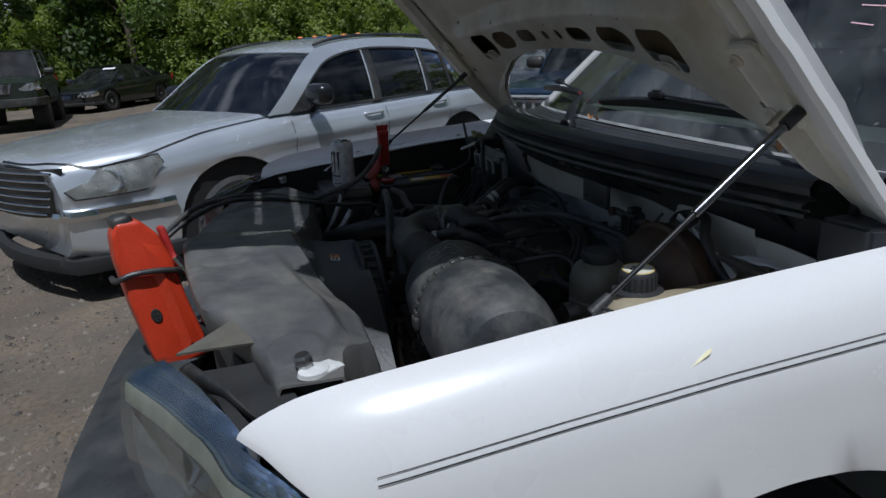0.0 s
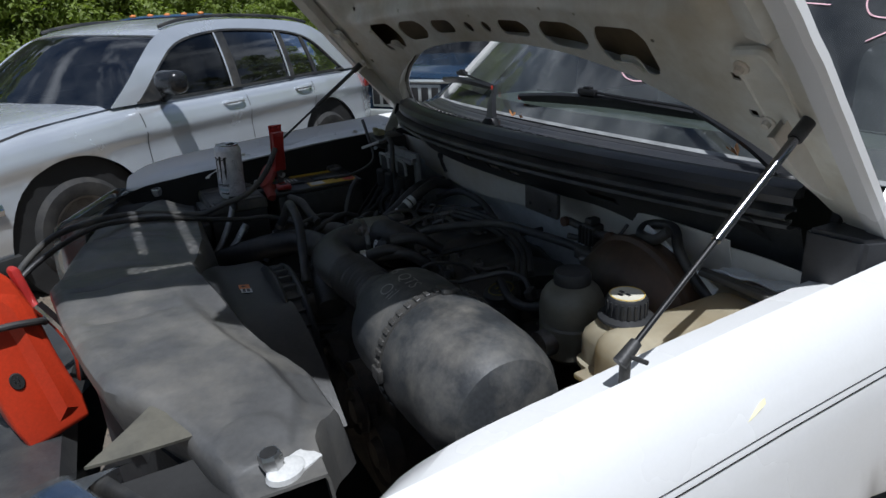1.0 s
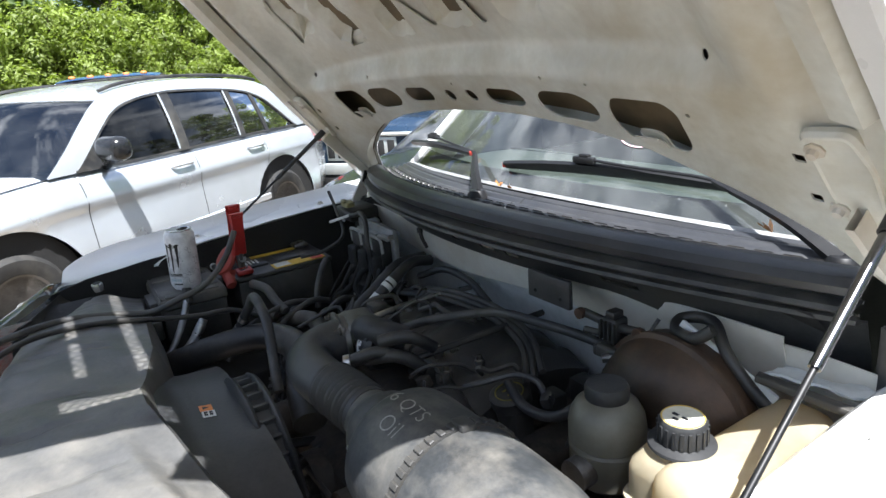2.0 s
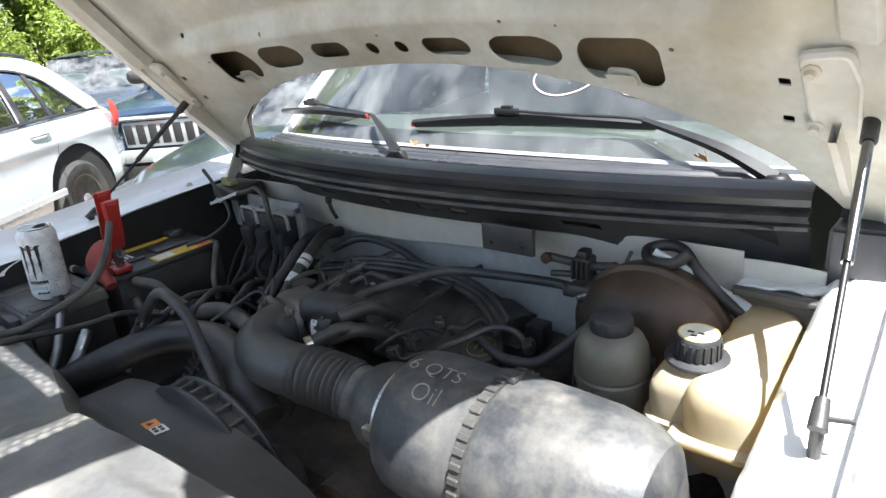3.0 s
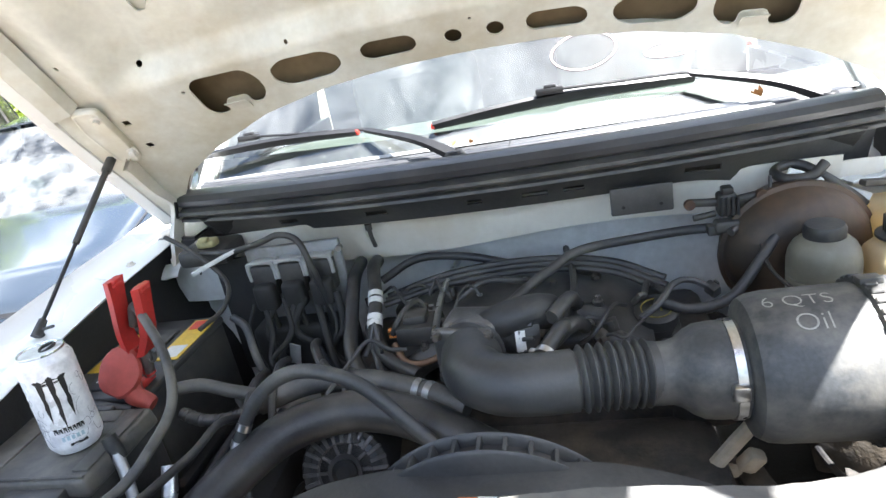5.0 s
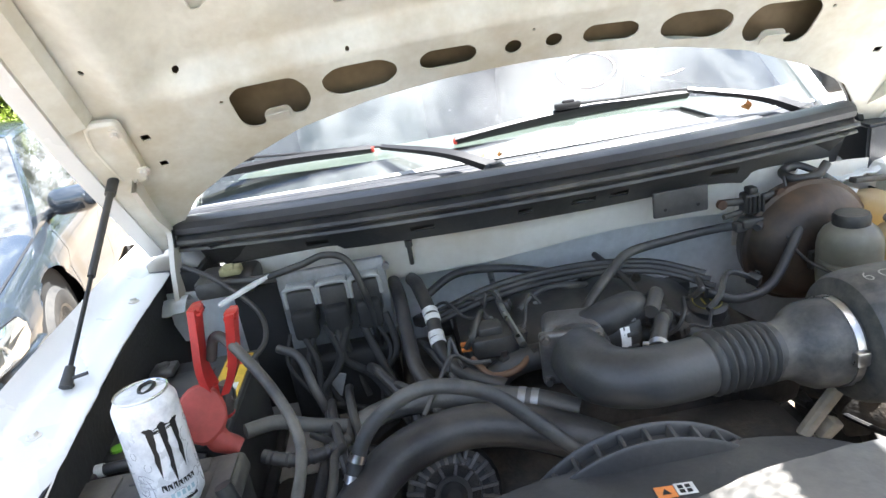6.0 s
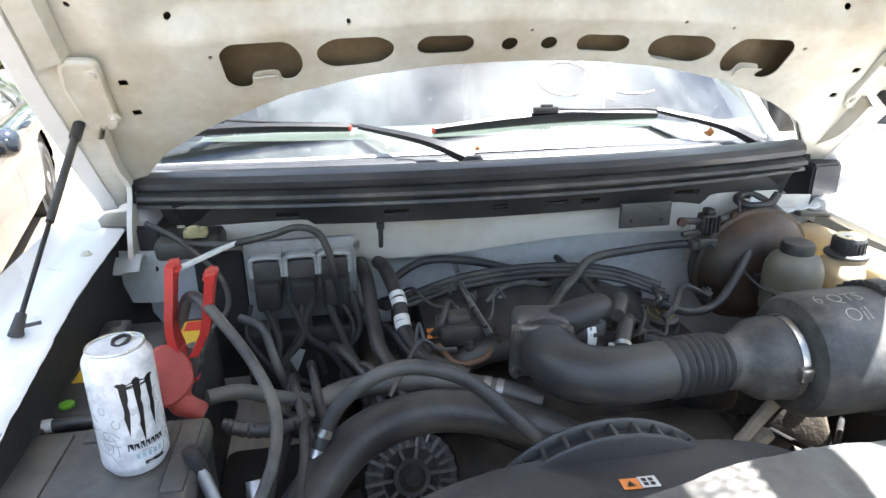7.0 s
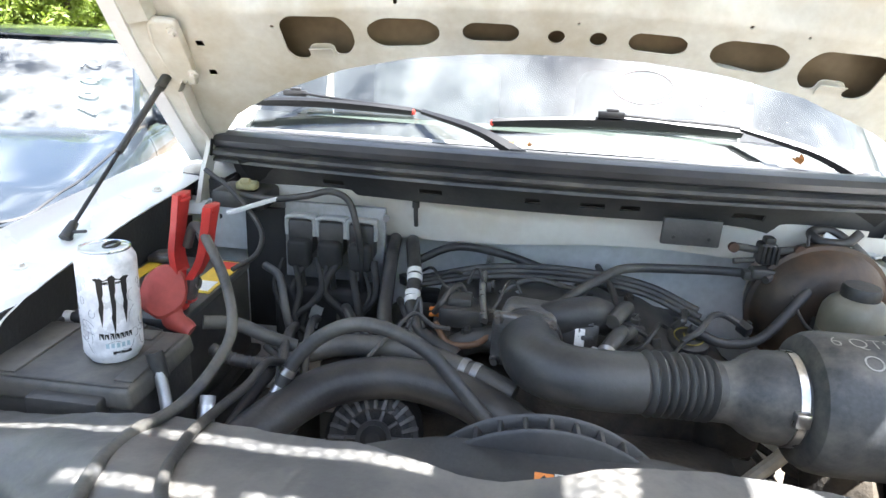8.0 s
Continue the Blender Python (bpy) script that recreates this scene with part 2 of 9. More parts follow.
STEEL_BLUE = mat("steel_blue_car_paint", (0.024, 0.031, 0.040), 0.2, metal=0.2, var=0.1, scale=3, fine=300, coat=0.9, detail_mix=0.06)
CREAM = mat("sun_toned_cream_steel", (0.62, 0.56, 0.44), 0.55, var=0.25, scale=20, fine=90, dirt=(0.25, 0.17, 0.08), dirt_amount=0.6)
LENS = glass_mat("hazy_headlight_lens", (0.90, 0.92, 0.92), 1.5, 0.02, 0.05, (0.60, 0.62, 0.57))

# ---- mesh tools ----


def finish(bm, smooth=True, angle=35.0):
    bmesh.ops.remove_doubles(bm, verts=bm.verts, dist=1e-5)
    bmesh.ops.recalc_face_normals(bm, faces=bm.faces)
    for f in bm.faces:
        f.smooth = smooth
    for e in bm.edges:
        e.smooth = len(e.link_faces) == 2 and e.calc_face_angle(0) < radians(angle)


def part(name, bm, material, parent=None, label="", smooth=True, angle=35.0, keep=False):
    """Links a bmesh as one mesh object, under a thing or a part."""
    if not keep:
        finish(bm, smooth, angle)
    me = bpy.data.meshes.new(name)
    bm.to_mesh(me)
    bm.free()
    me.materials.append(material)
    ob = new(name, me)
    if parent:
        ob.parent = parent
        ob.matrix_parent_inverse = parent.matrix_world.inverted()
    return tagged(ob, label)


def thing(name, at, label, category, kind="", group="", rot=(0, 0, 0)):
    """An empty at a thing's base; its parts are built in world places and then hung under it."""
    ob = new(name)
    ob.empty_display_size = 0.1
    ob.matrix_basis = pose(*at, *rot)
    bpy.context.view_layer.update()
    return tagged(ob, label, category, group, kind)


def box(bm, lo, hi, m=None, bevel=0.0, seg=2, taper=1.0):
    """A box between two corners, its top drawn in by taper, with rounded edges."""
    lo, hi = Vector(lo), Vector(hi)
    c, h = (lo + hi) / 2, (hi - lo) / 2
    r = bmesh.ops.create_cube(bm, size=2)
    for v in r["verts"]:
        k = taper if v.co.z > 0 else 1.0
        v.co = Vector((v.co.x * h.x * k, v.co.y * h.y * k, v.co.z * h.z)) + c
    if m:
        bmesh.ops.transform(bm, matrix=m, verts=r["verts"])
    if bevel:
        es = list({e for v in r["verts"] for e in v.link_edges})
        bmesh.ops.bevel(bm, geom=es, offset=bevel, segments=seg, affect="EDGES", profile=0.5)
    return bm


def frames_along(points, closed=False):
    """Turning frames carried along a line of points."""
    pts = [Vector(p) for p in points]
    n = len(pts)
    tang = []
    for i in range(n):
        a, b = pts[max(i - 1, 0)], pts[min(i + 1, n - 1)]
        tang.append((b - a).normalized())
    up = Vector((0, 0, 1)) if abs(tang[0].z) < 0.9 else Vector((1, 0, 0))
    nrm = tang[0].cross(up).normalized()
    out = []
    for p, t in zip(pts, tang):
        nrm = (nrm - t * nrm.dot(t)).normalized()
        out.append((p, t, nrm, t.cross(nrm)))
    return out


def spline(points, per=8):
    """A smooth line through the points."""
    P = [Vector(p) for p in points]
    P = [P[0] * 2 - P[1]] + P + [P[-1] * 2 - P[-2]]
    out = []
    for i in range(1, len(P) - 2):
        for k in range(per):
            t = k / per
            a, b, c, d = P[i - 1], P[i], P[i + 1], P[i + 2]
            out.append(0.5 * ((2 * b) + (c - a) * t + (2 * a - 5 * b + 4 * c - d) * t * t + (3 * b - 3 * c + d - a) * t ** 3))
    out.append(P[-2])
    return out


def tube(bm, points, r, sides=12, smooth_line=True, per=8, radii=None, caps=True):
    """A round hose along points; radii gives a radius for each step of the line from 0 to 1."""
    pts = spline(points, per) if smooth_line and len(points) > 2 else [Vector(p) for p in points]
    fr = frames_along(pts)
    rings = []
    for i, (p, t, a, b) in enumerate(fr):
        rr = radii(i / (len(fr) - 1)) if radii else r
        rings.append([bm.verts.new(p + (a * math.cos(2 * math.pi * k / sides) + b * math.sin(2 * math.pi * k / sides)) * rr) for k in range(sides)])
    for A, B in zip(rings, rings[1:]):
        for k in range(sides):
            bm.faces.new((A[k], A[(k + 1) % sides], B[(k + 1) % sides], B[k]))
    if caps:
        bm.faces.new(rings[0][::-1])
        bm.faces.new(rings[-1])
    return bm


def lathe(bm, profile, sides=32, m=None, arc=360.0):
    """Turns (radius, height) pairs round z; m places it."""
    m = m or Matrix()
    rings = []
    closed = arc >= 360
    cnt = sides if closed else sides + 1
    for r, z in profile:
        rings.append([bm.verts.new(m @ Vector((r * math.cos(radians(arc) * k / sides), r * math.sin(radians(arc) * k / sides), z))) for k in range(cnt)])
    for A, B in zip(rings, rings[1:]):
        for k in range(cnt if closed else cnt - 1):
            j = (k + 1) % cnt
            try:
                bm.faces.new((A[k], A[j], B[j], B[k]))
            except ValueError:
                pass
    for ring, flip in ((rings[0], True), (rings[-1], False)):
        if closed and profile[0 if flip else -1][0] > 1e-4:
            bm.faces.new(ring[::-1] if flip else ring)
    return bm


def axis_to(a, b):
    """A pose at a whose z axis points to b."""
    a, b = Vector(a), Vector(b)
    return Matrix.Translation(a) @ (b - a).to_track_quat("Z", "Y").to_matrix().to_4x4()


def rod(bm, a, b, r, sides=12, r2=None):
    d = (Vector(b) - Vector(a)).length
    return lathe(bm, [(0, 0), (r, 0), (r2 or r, d), (0, d)], sides, axis_to(a, b))


def sheet(bm, f, us, vs):
    """A grid of f(u, v) over the values given."""
    g = [[bm.verts.new(f(u, v)) for v in vs] for u in us]
    for a, b in zip(g, g[1:]):
        for k in range(len(vs) - 1):
            bm.faces.new((a[k], b[k], b[k + 1], a[k + 1]))
    return g


def span(a, b, n):
    return [a + (b - a) * i / n for i in range(n + 1)]


def thicken(bm, d):
    """Gives an open sheet a thickness d against its normals."""
    bmesh.ops.recalc_face_normals(bm, faces=bm.faces)
    bmesh.ops.solidify(bm, geom=list(bm.faces), thickness=d)
    return bm


def lerp_table(x, table):
    """Straight-line value at x from (x, value) pairs."""
    for (a, p), (b, q) in zip(table, table[1:]):
        if x <= b:
            return p + (q - p) * max(0.0, min(1.0, (x - a) / (b - a)))
    return table[-1][1]


def letters(name, text, size, m, material, parent=None, label="", depth=0.0006, thin=0.0):
    """Raised writing, turned into a mesh, in the xy plane of m."""
    cu = bpy.data.curves.new(name, "FONT")
    cu.body, cu.size, cu.extrude, cu.align_x, cu.offset = text, size, depth, "CENTER", -thin
    tmp = bpy.data.objects.new(name, cu)
    scene.collection.objects.link(tmp)
    bpy.context.view_layer.update()
    me = bpy.data.meshes.new_from_object(tmp.evaluated_get(bpy.context.evaluated_depsgraph_get()))
    bpy.data.objects.remove(tmp)
    me.transform(m)
    me.materials.clear()
    me.materials.append(material)
    ob = new(name, me)
    if parent:
        ob.parent = parent
        ob.matrix_parent_inverse = parent.matrix_world.inverted()
    return tagged(ob, label)

# ---- ground ----


def ground_mat():
    m = mat("dusty_gravel_ground", (0.235, 0.185, 0.130), 0.95, var=0.4, scale=0.9, fine=42, bump=1.0, dirt=(0.095, 0.085, 0.072), dirt_amount=0.85, detail_mix=0.85, stain_scale=2.2)
    return m


GROUND = ground_mat()


def build_ground():
    bm = bmesh.new()
    near = span(-12, 12, 120)
    xs = [-600, -200, -80, -40, -22] + near + [22, 40, 80, 200, 600]

    def f(x, y):
        if abs(x) > 12 or abs(y) > 12:
            return Vector((x, y, 0.0))
        return Vector((x, y, 0.035 * noise.noise((x * 0.9, y * 0.9, 0)) + 0.012 * noise.noise((x * 4, y * 4, 3)) - 0.02))

    sheet(bm, f, xs, xs)
    return tagged(part("ground", bm, GROUND), "dusty brown gravel yard with stones and tyre tracks", "ground", kind="structure")


ground = build_ground()


def build_gravel():
    """Loose stones strewn over the yard in front of the truck."""
    rnd = random.Random(4)
    vs, fs = [], []
    for _ in range(22000):
        x, y = rnd.uniform(-4.5, 0.6), rnd.uniform(-3.0, 0.4)
        if noise.noise((x * 1.6, y * 1.6, 7)) + 0.6 * noise.noise((x * 5, y * 5, 2)) < rnd.uniform(-0.5, 0.45):
            continue
        r = rnd.choice((0.004, 0.005, 0.006, 0.008, 0.010, 0.013, 0.020)) * rnd.uniform(0.7, 1.3)
        b = len(vs)
        z = 0.035 * noise.noise((x * 0.9, y * 0.9, 0)) + 0.012 * noise.noise((x * 4, y * 4, 3)) - 0.02
        for k in range(5):
            a = k * 1.2566 + rnd.uniform(-0.3, 0.3)
            vs.append((x + r * math.cos(a) * rnd.uniform(0.7, 1.2), y + r * math.sin(a) * rnd.uniform(0.7, 1.2), z - 0.002))
        vs.append((x + rnd.uniform(-0.3, 0.3) * r, y + rnd.uniform(-0.3, 0.3) * r, z + r * rnd.uniform(0.5, 0.9)))
        fs += [(b + k, b + (k + 1) % 5, b + 5) for k in range(5)]
    me = bpy.data.meshes.new("gravel")
    me.from_pydata(vs, [], fs)
    me.materials.append(mat("grey_brown_stone", (0.25, 0.215, 0.175), 0.9, var=0.75, scale=22, fine=60, bump=0.3))
    return tagged(new("gravel", me), "loose grey-brown stones strewn on the dirt yard", "gravel", kind="stuff")


gravel = build_gravel()

# ---- the white pickup truck ----
truck = thing("pickup_truck", (0, 0, 0), "white pickup truck with its hood propped open, standing on gravel", "pickup truck")
HA = radians(49.0)
HO, HD, HN = Vector((0, 1.2245, 1.46)), Vector((0, -math.cos(HA), math.sin(HA))), Vector((0, math.sin(HA), math.cos(HA)))
HOOD_LEN = 1.07


def hood_at(x, s, up=0.0):
    """A place on the hood's inner panel: x across, s metres forward from the row of holes, up above the panel."""
    droop = 0.16 * max(0.0, s - 0.62) ** 2
    return Vector((x, 0, 0)) + HO + HD * s + HN * (-0.1 * x * x - droop + up)


def hood_half(s):
    return lerp_table(s, [(-0.3, 0.865), (0.0, 0.865), (0.35, 0.845), (0.8, 0.80), (1.2, 0.74)])


def hood_rear(x):
    """The rear edge of the hood's inner panel, an arc over the windscreen."""
    a = abs(x)
    return lerp_table(a, [(0, -0.036), (0.15, -0.040), (0.3, -0.055), (0.45, -0.088), (0.6, -0.150), (0.7, -0.210), (0.765, -0.290), (0.80, -0.345), (0.87, -0.370)])


def rounded_loop(pts, r=0.016, n=4):
    """Rounds the corners of a polygon in the plane."""
    out = []
    for i, p in enumerate(pts):
        a, c = Vector(pts[i - 1]), Vector(pts[(i + 1) % len(pts)])
        p = Vector(p)
        da, dc = (a - p), (c - p)
        k = min(r, da.length * 0.45, dc.length * 0.45)
        s, e = p + da.normalized() * k, p + dc.normalized() * k
        for j in range(n + 1):
            t = j / n
            out.append(((1 - t) ** 2 * s + 2 * (1 - t) * t * p + t * t * e))
    return out


def hood_holes():
    half = []
    half.append(([(0.416, 0.006), (0.436, 0.034), (0.535, 0.037), (0.553, 0.018), (0.550, -0.048), (0.535, -0.066), (0.507, -0.066), (0.505, -0.030), (0.457, -0.030), (0.455, -0.056), (0.432, -0.056), (0.414, -0.030)], 0.016))
    half.append(([(0.275, 0.034), (0.360, 0.034), (0.388, 0.014), (0.388, -0.014), (0.362, -0.035), (0.275, -0.030), (0.250, -0.010), (0.250, 0.016)], 0.016))
    half.append(([(0.114, 0.030), (0.190, 0.030), (0.207, 0.017), (0.207, -0.004), (0.190, -0.014), (0.114, -0.012), (0.101, 0.0), (0.101, 0.018)], 0.012))
    half.append(([(0.707, -0.018), (0.722, -0.018), (0.722, -0.032), (0.707, -0.032)], 0.003))
    half.append(([(0.707, -0.093), (0.722, -0.093), (0.722, -0.107), (0.707, -0.107)], 0.003))
    loops = []
    for pts, r in half:
        loops.append(rounded_loop(pts, r))
        loops.append(rounded_loop([(-x, s) for x, s in pts][::-1], r))
    # the panel sits a little askew
    loops = [[Vector((p[0], p[1] - 0.018 * p[0])) for p in lp] for lp in loops]
    # long pointed openings between the ribs
    for pts in ([(-0.556, 0.186), (-0.540, 0.186), (-0.46, 0.30), (-0.39, 0.52), (-0.49, 0.58), (-0.566, 0.33)], [(0.540, 0.186), (0.556, 0.186), (0.566, 0.33), (0.49, 0.58), (0.39, 0.52), (0.46, 0.30)],
                [(0.028, 0.152), (0.046, 0.155), (0.043, 0.24), (0.03, 0.50), (-0.10, 0.54), (-0.10, 0.32), (-0.064, 0.257)], [(0.180, 0.147), (0.198, 0.147), (0.241, 0.213), (0.30, 0.48), (0.16, 0.52), (0.150, 0.30), (0.157, 0.225)],
                [(-0.337, 0.142), (-0.278, 0.145), (-0.268, 0.161), (-0.312, 0.197), (-0.331, 0.174)]):
        loops.append(rounded_loop(pts, 0.008))
    for cx in (0.0455, -0.0315):
        loops.append([Vector((cx + 0.016 * math.cos(a), 0.0075 + 0.016 * math.sin(a))) for a in [k * math.pi / 7 for k in range(14)]])
    for cx, cs, r in ((0.40, 0.050, 0.003), (0.572, 0.008, 0.004), (-0.566, 0.023, 0.004), (-0.745, 0.144, 0.005), (0.005, 0.040, 0.003), (0.62, 0.09, 0.006), (-0.62, 0.09, 0.006), (0.30, 0.06, 0.004), (-0.33, 0.07, 0.004)):
        loops.append([Vector((cx + r * math.cos(a), cs + r * math.sin(a))) for a in [k * math.pi / 4 for k in range(8)]])
    return loops


def smoothstep(a, b, x):
    t = max(0.0, min(1.0, (x - a) / (b - a)))
    return t * t * (3 - 2 * t)


def hood_relief(x, s):
    """Pressed shapes of the inner panel: a flat rear band, hollows between ribs, a raised side rail."""
    a = abs(x)
    h = 0.0
    rail = smoothstep(0.70, 0.76, a) * smoothstep(-0.02, 0.06, s)
    band = smoothstep(0.05, 0.12, s + 0.05 * a)
    h += 0.040 * smoothstep(0.066, 0.112, s + 0.02 * a) * (1 - smoothstep(0.60, 0.70, a))
    h += 0.005 * noise.noise((x * 5, s * 6, 0)) * band + 0.0012 * noise.noise((x * 17, s * 19, 3))
    for cx, w, s0 in ((0.10, 0.050, 0.14), (0.30, 0.060, 0.15), (0.48, 0.055, 0.20)):
        d = abs(a - cx - 0.28 * max(0, s - s0) * (1 if cx > 0.2 else 0.3))
        h += 0.030 * smoothstep(s0, s0 + 0.03, s) * (1 - smoothstep(w * 0.55 + 0.08 * max(0, s - s0), w * 0.8 + 0.10 * max(0, s - s0), d))
    h += 0.018 * rail * (1 - smoothstep(0.80, 0.84, a))
    return h


def inside(p, poly):
    c = False
    for i in range(len(poly)):
        a, b = poly[i - 1], poly[i]
        if (a[1] > p[1]) != (b[1] > p[1]) and p[0] < (b[0] - a[0]) * (p[1] - a[1]) / (b[1] - a[1]) + a[0]:
            c = not c
    return c


def build_hood():
    from mathutils.geometry import delaunay_2d_cdt
    hood = new("hood")
    hood.parent = truck
    hood["label"] = "raised white hood with a stained cream inner panel"
    loops = hood_holes()
    edge = []
    for x in span(-0.845, 0.845, 60):
        edge.append((x, hood_rear(x)))
    for s in span(-0.30, HOOD_LEN - 0.03, 25):
        edge.append((hood_half(s) - 0.018, s))
    for x in span(0.70, -0.70, 30):
        edge.append((x, HOOD_LEN - 0.02))
    for s in span(HOOD_LEN - 0.03, -0.30, 25):
        edge.append((-hood_half(s) + 0.018, s))
    vs, es = [], []

    def loop_in(pts):
        b = len(vs)
        vs.extend(Vector((p[0], p[1])) for p in pts)
        es.extend((b + i, b + (i + 1) % len(pts)) for i in range(len(pts)))

    loop_in(edge)
    for lp in loops:
        loop_in(lp)
    for i, x in enumerate(span(-0.83, 0.83, 83)):
        for s in span(-0.33, 1.1, 70):
            p = (x, s + (0.004 if i % 2 else 0))
            if inside(p, edge) and not any(abs(p[0] - q[0]) < 0.008 and abs(p[1] - q[1]) < 0.008 for lp in loops for q in lp):
                vs.append(Vector(p))
    for c in span(0.060, 0.118, 7):
        for x in span(-0.70, 0.70, 94):
            p = (x, c - 0.02 * abs(x))
            if not any(abs(p[0] - q[0]) < 0.006 and abs(p[1] - q[1]) < 0.006 for lp in loops for q in lp):
                vs.append(Vector(p))
    rv, re_, rf, *_ = delaunay_2d_cdt(vs, es, [], 0, 1e-6)
    bm = bmesh.new()
    bv = [bm.verts.new(hood_at(p[0], p[1], hood_relief(p[0], p[1]))) for p in rv]
    boxes = [(min(q[0] for q in lp), max(q[0] for q in lp), min(q[1] for q in lp), max(q[1] for q in lp), lp) for lp in loops]
    for f in rf:
        c = sum((rv[i] for i in f), Vector((0, 0))) / len(f)
        if not inside(c, edge):
            continue
        if any(a < c[0] < b and lo < c[1] < hi and inside(c, lp) for a, b, lo, hi, lp in boxes):
            continue
        bm.faces.new([bv[i] for i in f])
    rim = [e for e in bm.edges if len(e.link_faces) == 1]
    r = bmesh.ops.extrude_edge_only(bm, edges=rim)
    for v in r["geom"]:
        if isinstance(v, bmesh.types.BMVert):
            q = v.co - HO
            x, s = v.co.x, q.dot(HD)
            rear = s < hood_rear(x) + 0.004 and abs(x) < 0.84
            v.co += HN * (0.040 if rear else 0.003)
    for v in [v for v in bm.verts if not v.link_faces]:
        bm.verts.remove(v)
    part("inner_panel", bm, HOOD_INNER, hood, "cream painted inner panel with brown stains and cut-outs")
    # outer skin with rolled edges
    bm = bmesh.new()

    def skin_up(u, v):
        return 0.040 + 0.034 * smoothstep(0.0, 0.14, v) * (1 - smoothstep(0.94, 1.0, v)) - (0.022 + 0.034 * smoothstep(0.0, 0.14, v)) * smoothstep(0.90, 1.0, abs(u)) + 0.006 * smoothstep(0.40, 0.50, abs(u)) * smoothstep(0.1, 0.3, v) * (1 - smoothstep(0.85, 0.95, abs(u)))

    def skin(u, v):
        s0 = hood_rear(u * 0.865) - 0.012
        s = s0 + (HOOD_LEN - s0) * v
        x = u * hood_half(s)
        return hood_at(x, s, skin_up(u, v))

    sheet(bm, skin, span(-1, 1, 48), span(0, 1, 30))
    thicken(bm, 0.004)
    part("outer_skin", bm, WHITE, hood, "white painted hood skin")
    bm = bmesh.new()
    sheet(bm, lambda u, v: hood_at(u * (hood_half(-0.2 + 1.3 * v) - 0.035), hood_rear(u * 0.83) - 0.004 + (HOOD_LEN - 0.026 - hood_rear(u * 0.83)) * v, skin_up(u * 0.96, v) - 0.009), span(-1, 1, 40), span(0, 1, 26))
    part("skin_lining", bm, LINING, hood, "amber inside of the skin, darkened for the shade in the cavity")
    bm = bmesh.new()
    sheet(bm, lambda x, s: hood_at(x, s, hood_relief(x, s) + 0.010), span(-0.60, 0.60, 60), span(0.125, 0.62, 30))
    part("rib_floor", bm, HOOD_INNER, hood, "cream pressed floor behind the openings")
    for sx in (-1, 1):
        bm = bmesh.new()
        sheet(bm, lambda u, v: hood_at(sx * (0.459 + 0.044 * u), -0.062 + 0.032 * v - 0.018 * sx * 0.48, -0.002 - 0.010 * v * v), span(0, 1, 4), span(0, 1, 5))
        thicken(bm, 0.002)
        part("folded_tab", bm, HOOD_INNER, hood)
    # folded hem along both side edges, with sealer
    for sx in (-1, 1):
        bm = bmesh.new()
        pts = []
        for s in span(-0.36, HOOD_LEN, 42):
            pts.append((sx * (hood_half(s) - 0.012), s))
        prof = [(-0.022, 0.004), (-0.020, -0.004), (0.010, -0.004), (0.016, 0.004), (0.014, 0.018), (-0.018, 0.012)]
        sheet(bm, lambda p, q: hood_at(p[0] + sx * q[0], p[1], q[1] + 0.0015 * noise.noise((p[1] * 30, sx, 0))), pts, prof + prof[:1])
        part("hem", bm, WHITE, hood)
        # side rail, a smooth channel inside the hem
        bm = bmesh.new()
        prof = [(-0.075, 0.012), (-0.066, -0.010), (-0.030, -0.016), (-0.022, 0.0), (-0.022, 0.012)]
        pts = [(sx * (hood_half(s) - 0.014), s) for s in span(0.055, HOOD_LEN - 0.05, 36)]
        sheet(bm, lambda p, q: hood_at(p[0] + sx * q[0], p[1], q[1]), pts, prof)
        part("side_rail", bm, HOOD_INNER, hood)
        # hinge plate with two bolts and the curved arm down to the body
        skew = -0.018 * sx * 0.77
        m = Matrix((Vector((1, 0, 0)), HD, HN)).transposed().to_4x4()
        m.translation = hood_at(sx * 0.768, -0.045 + skew, 0.0)
        outline = rounded_loop([(-0.034 * sx, 0.082), (0.024 * sx, 0.086), (0.040 * sx, 0.030), (0.036 * sx, -0.080), (-0.016 * sx, -0.086), (-0.026 * sx, -0.030)][::sx], 0.014)
        bm = bmesh.new()
        rings = []
        for grow, z in ((1.0, 0.004), (1.0, -0.003), (0.90, -0.008), (0.80, -0.0085), (0.72, -0.0065)):
            rings.append([bm.verts.new(m @ Vector((p.x * grow, p.y * (0.55 + 0.45 * grow), z))) for p in outline])
        for A, B in zip(rings, rings[1:]):
            for k in range(len(A)):
                bm.faces.new((A[k], A[(k + 1) % len(A)], B[(k + 1) % len(A)], B[k]))
        bm.faces.new(rings[-1])
        plate = part("hinge_plate", bm, HOOD_INNER, hood)
        for s in (0.012 + skew, -0.094 + skew):
            bm = bmesh.new()
            mb = m.copy()
            mb.translation = hood_at(sx * 0.749, s, -0.012)
            lathe(bm, [(0, -0.008), (0.006, -0.008), (0.007, -0.001), (0.012, 0.0), (0.012, 0.004), (0, 0.004)], 8, mb)
            part("bolt", bm, WHITE_DIRTY, plate)
        bm = bmesh.new()
        back = 0.07 if sx > 0 else 0.0
        arm = [hood_at(sx * 0.775, -0.10, -0.01), hood_at(sx * 0.785, -0.20, -0.008), Vector((sx * 0.785, 1.36 + back * 0.6, 1.20)), Vector((sx * 0.785, 1.32 + back, 1.12)), Vector((sx * 0.785, 1.30 + back, 1.06))]
        line = spline(arm, 8)
        fr = frames_along(line)
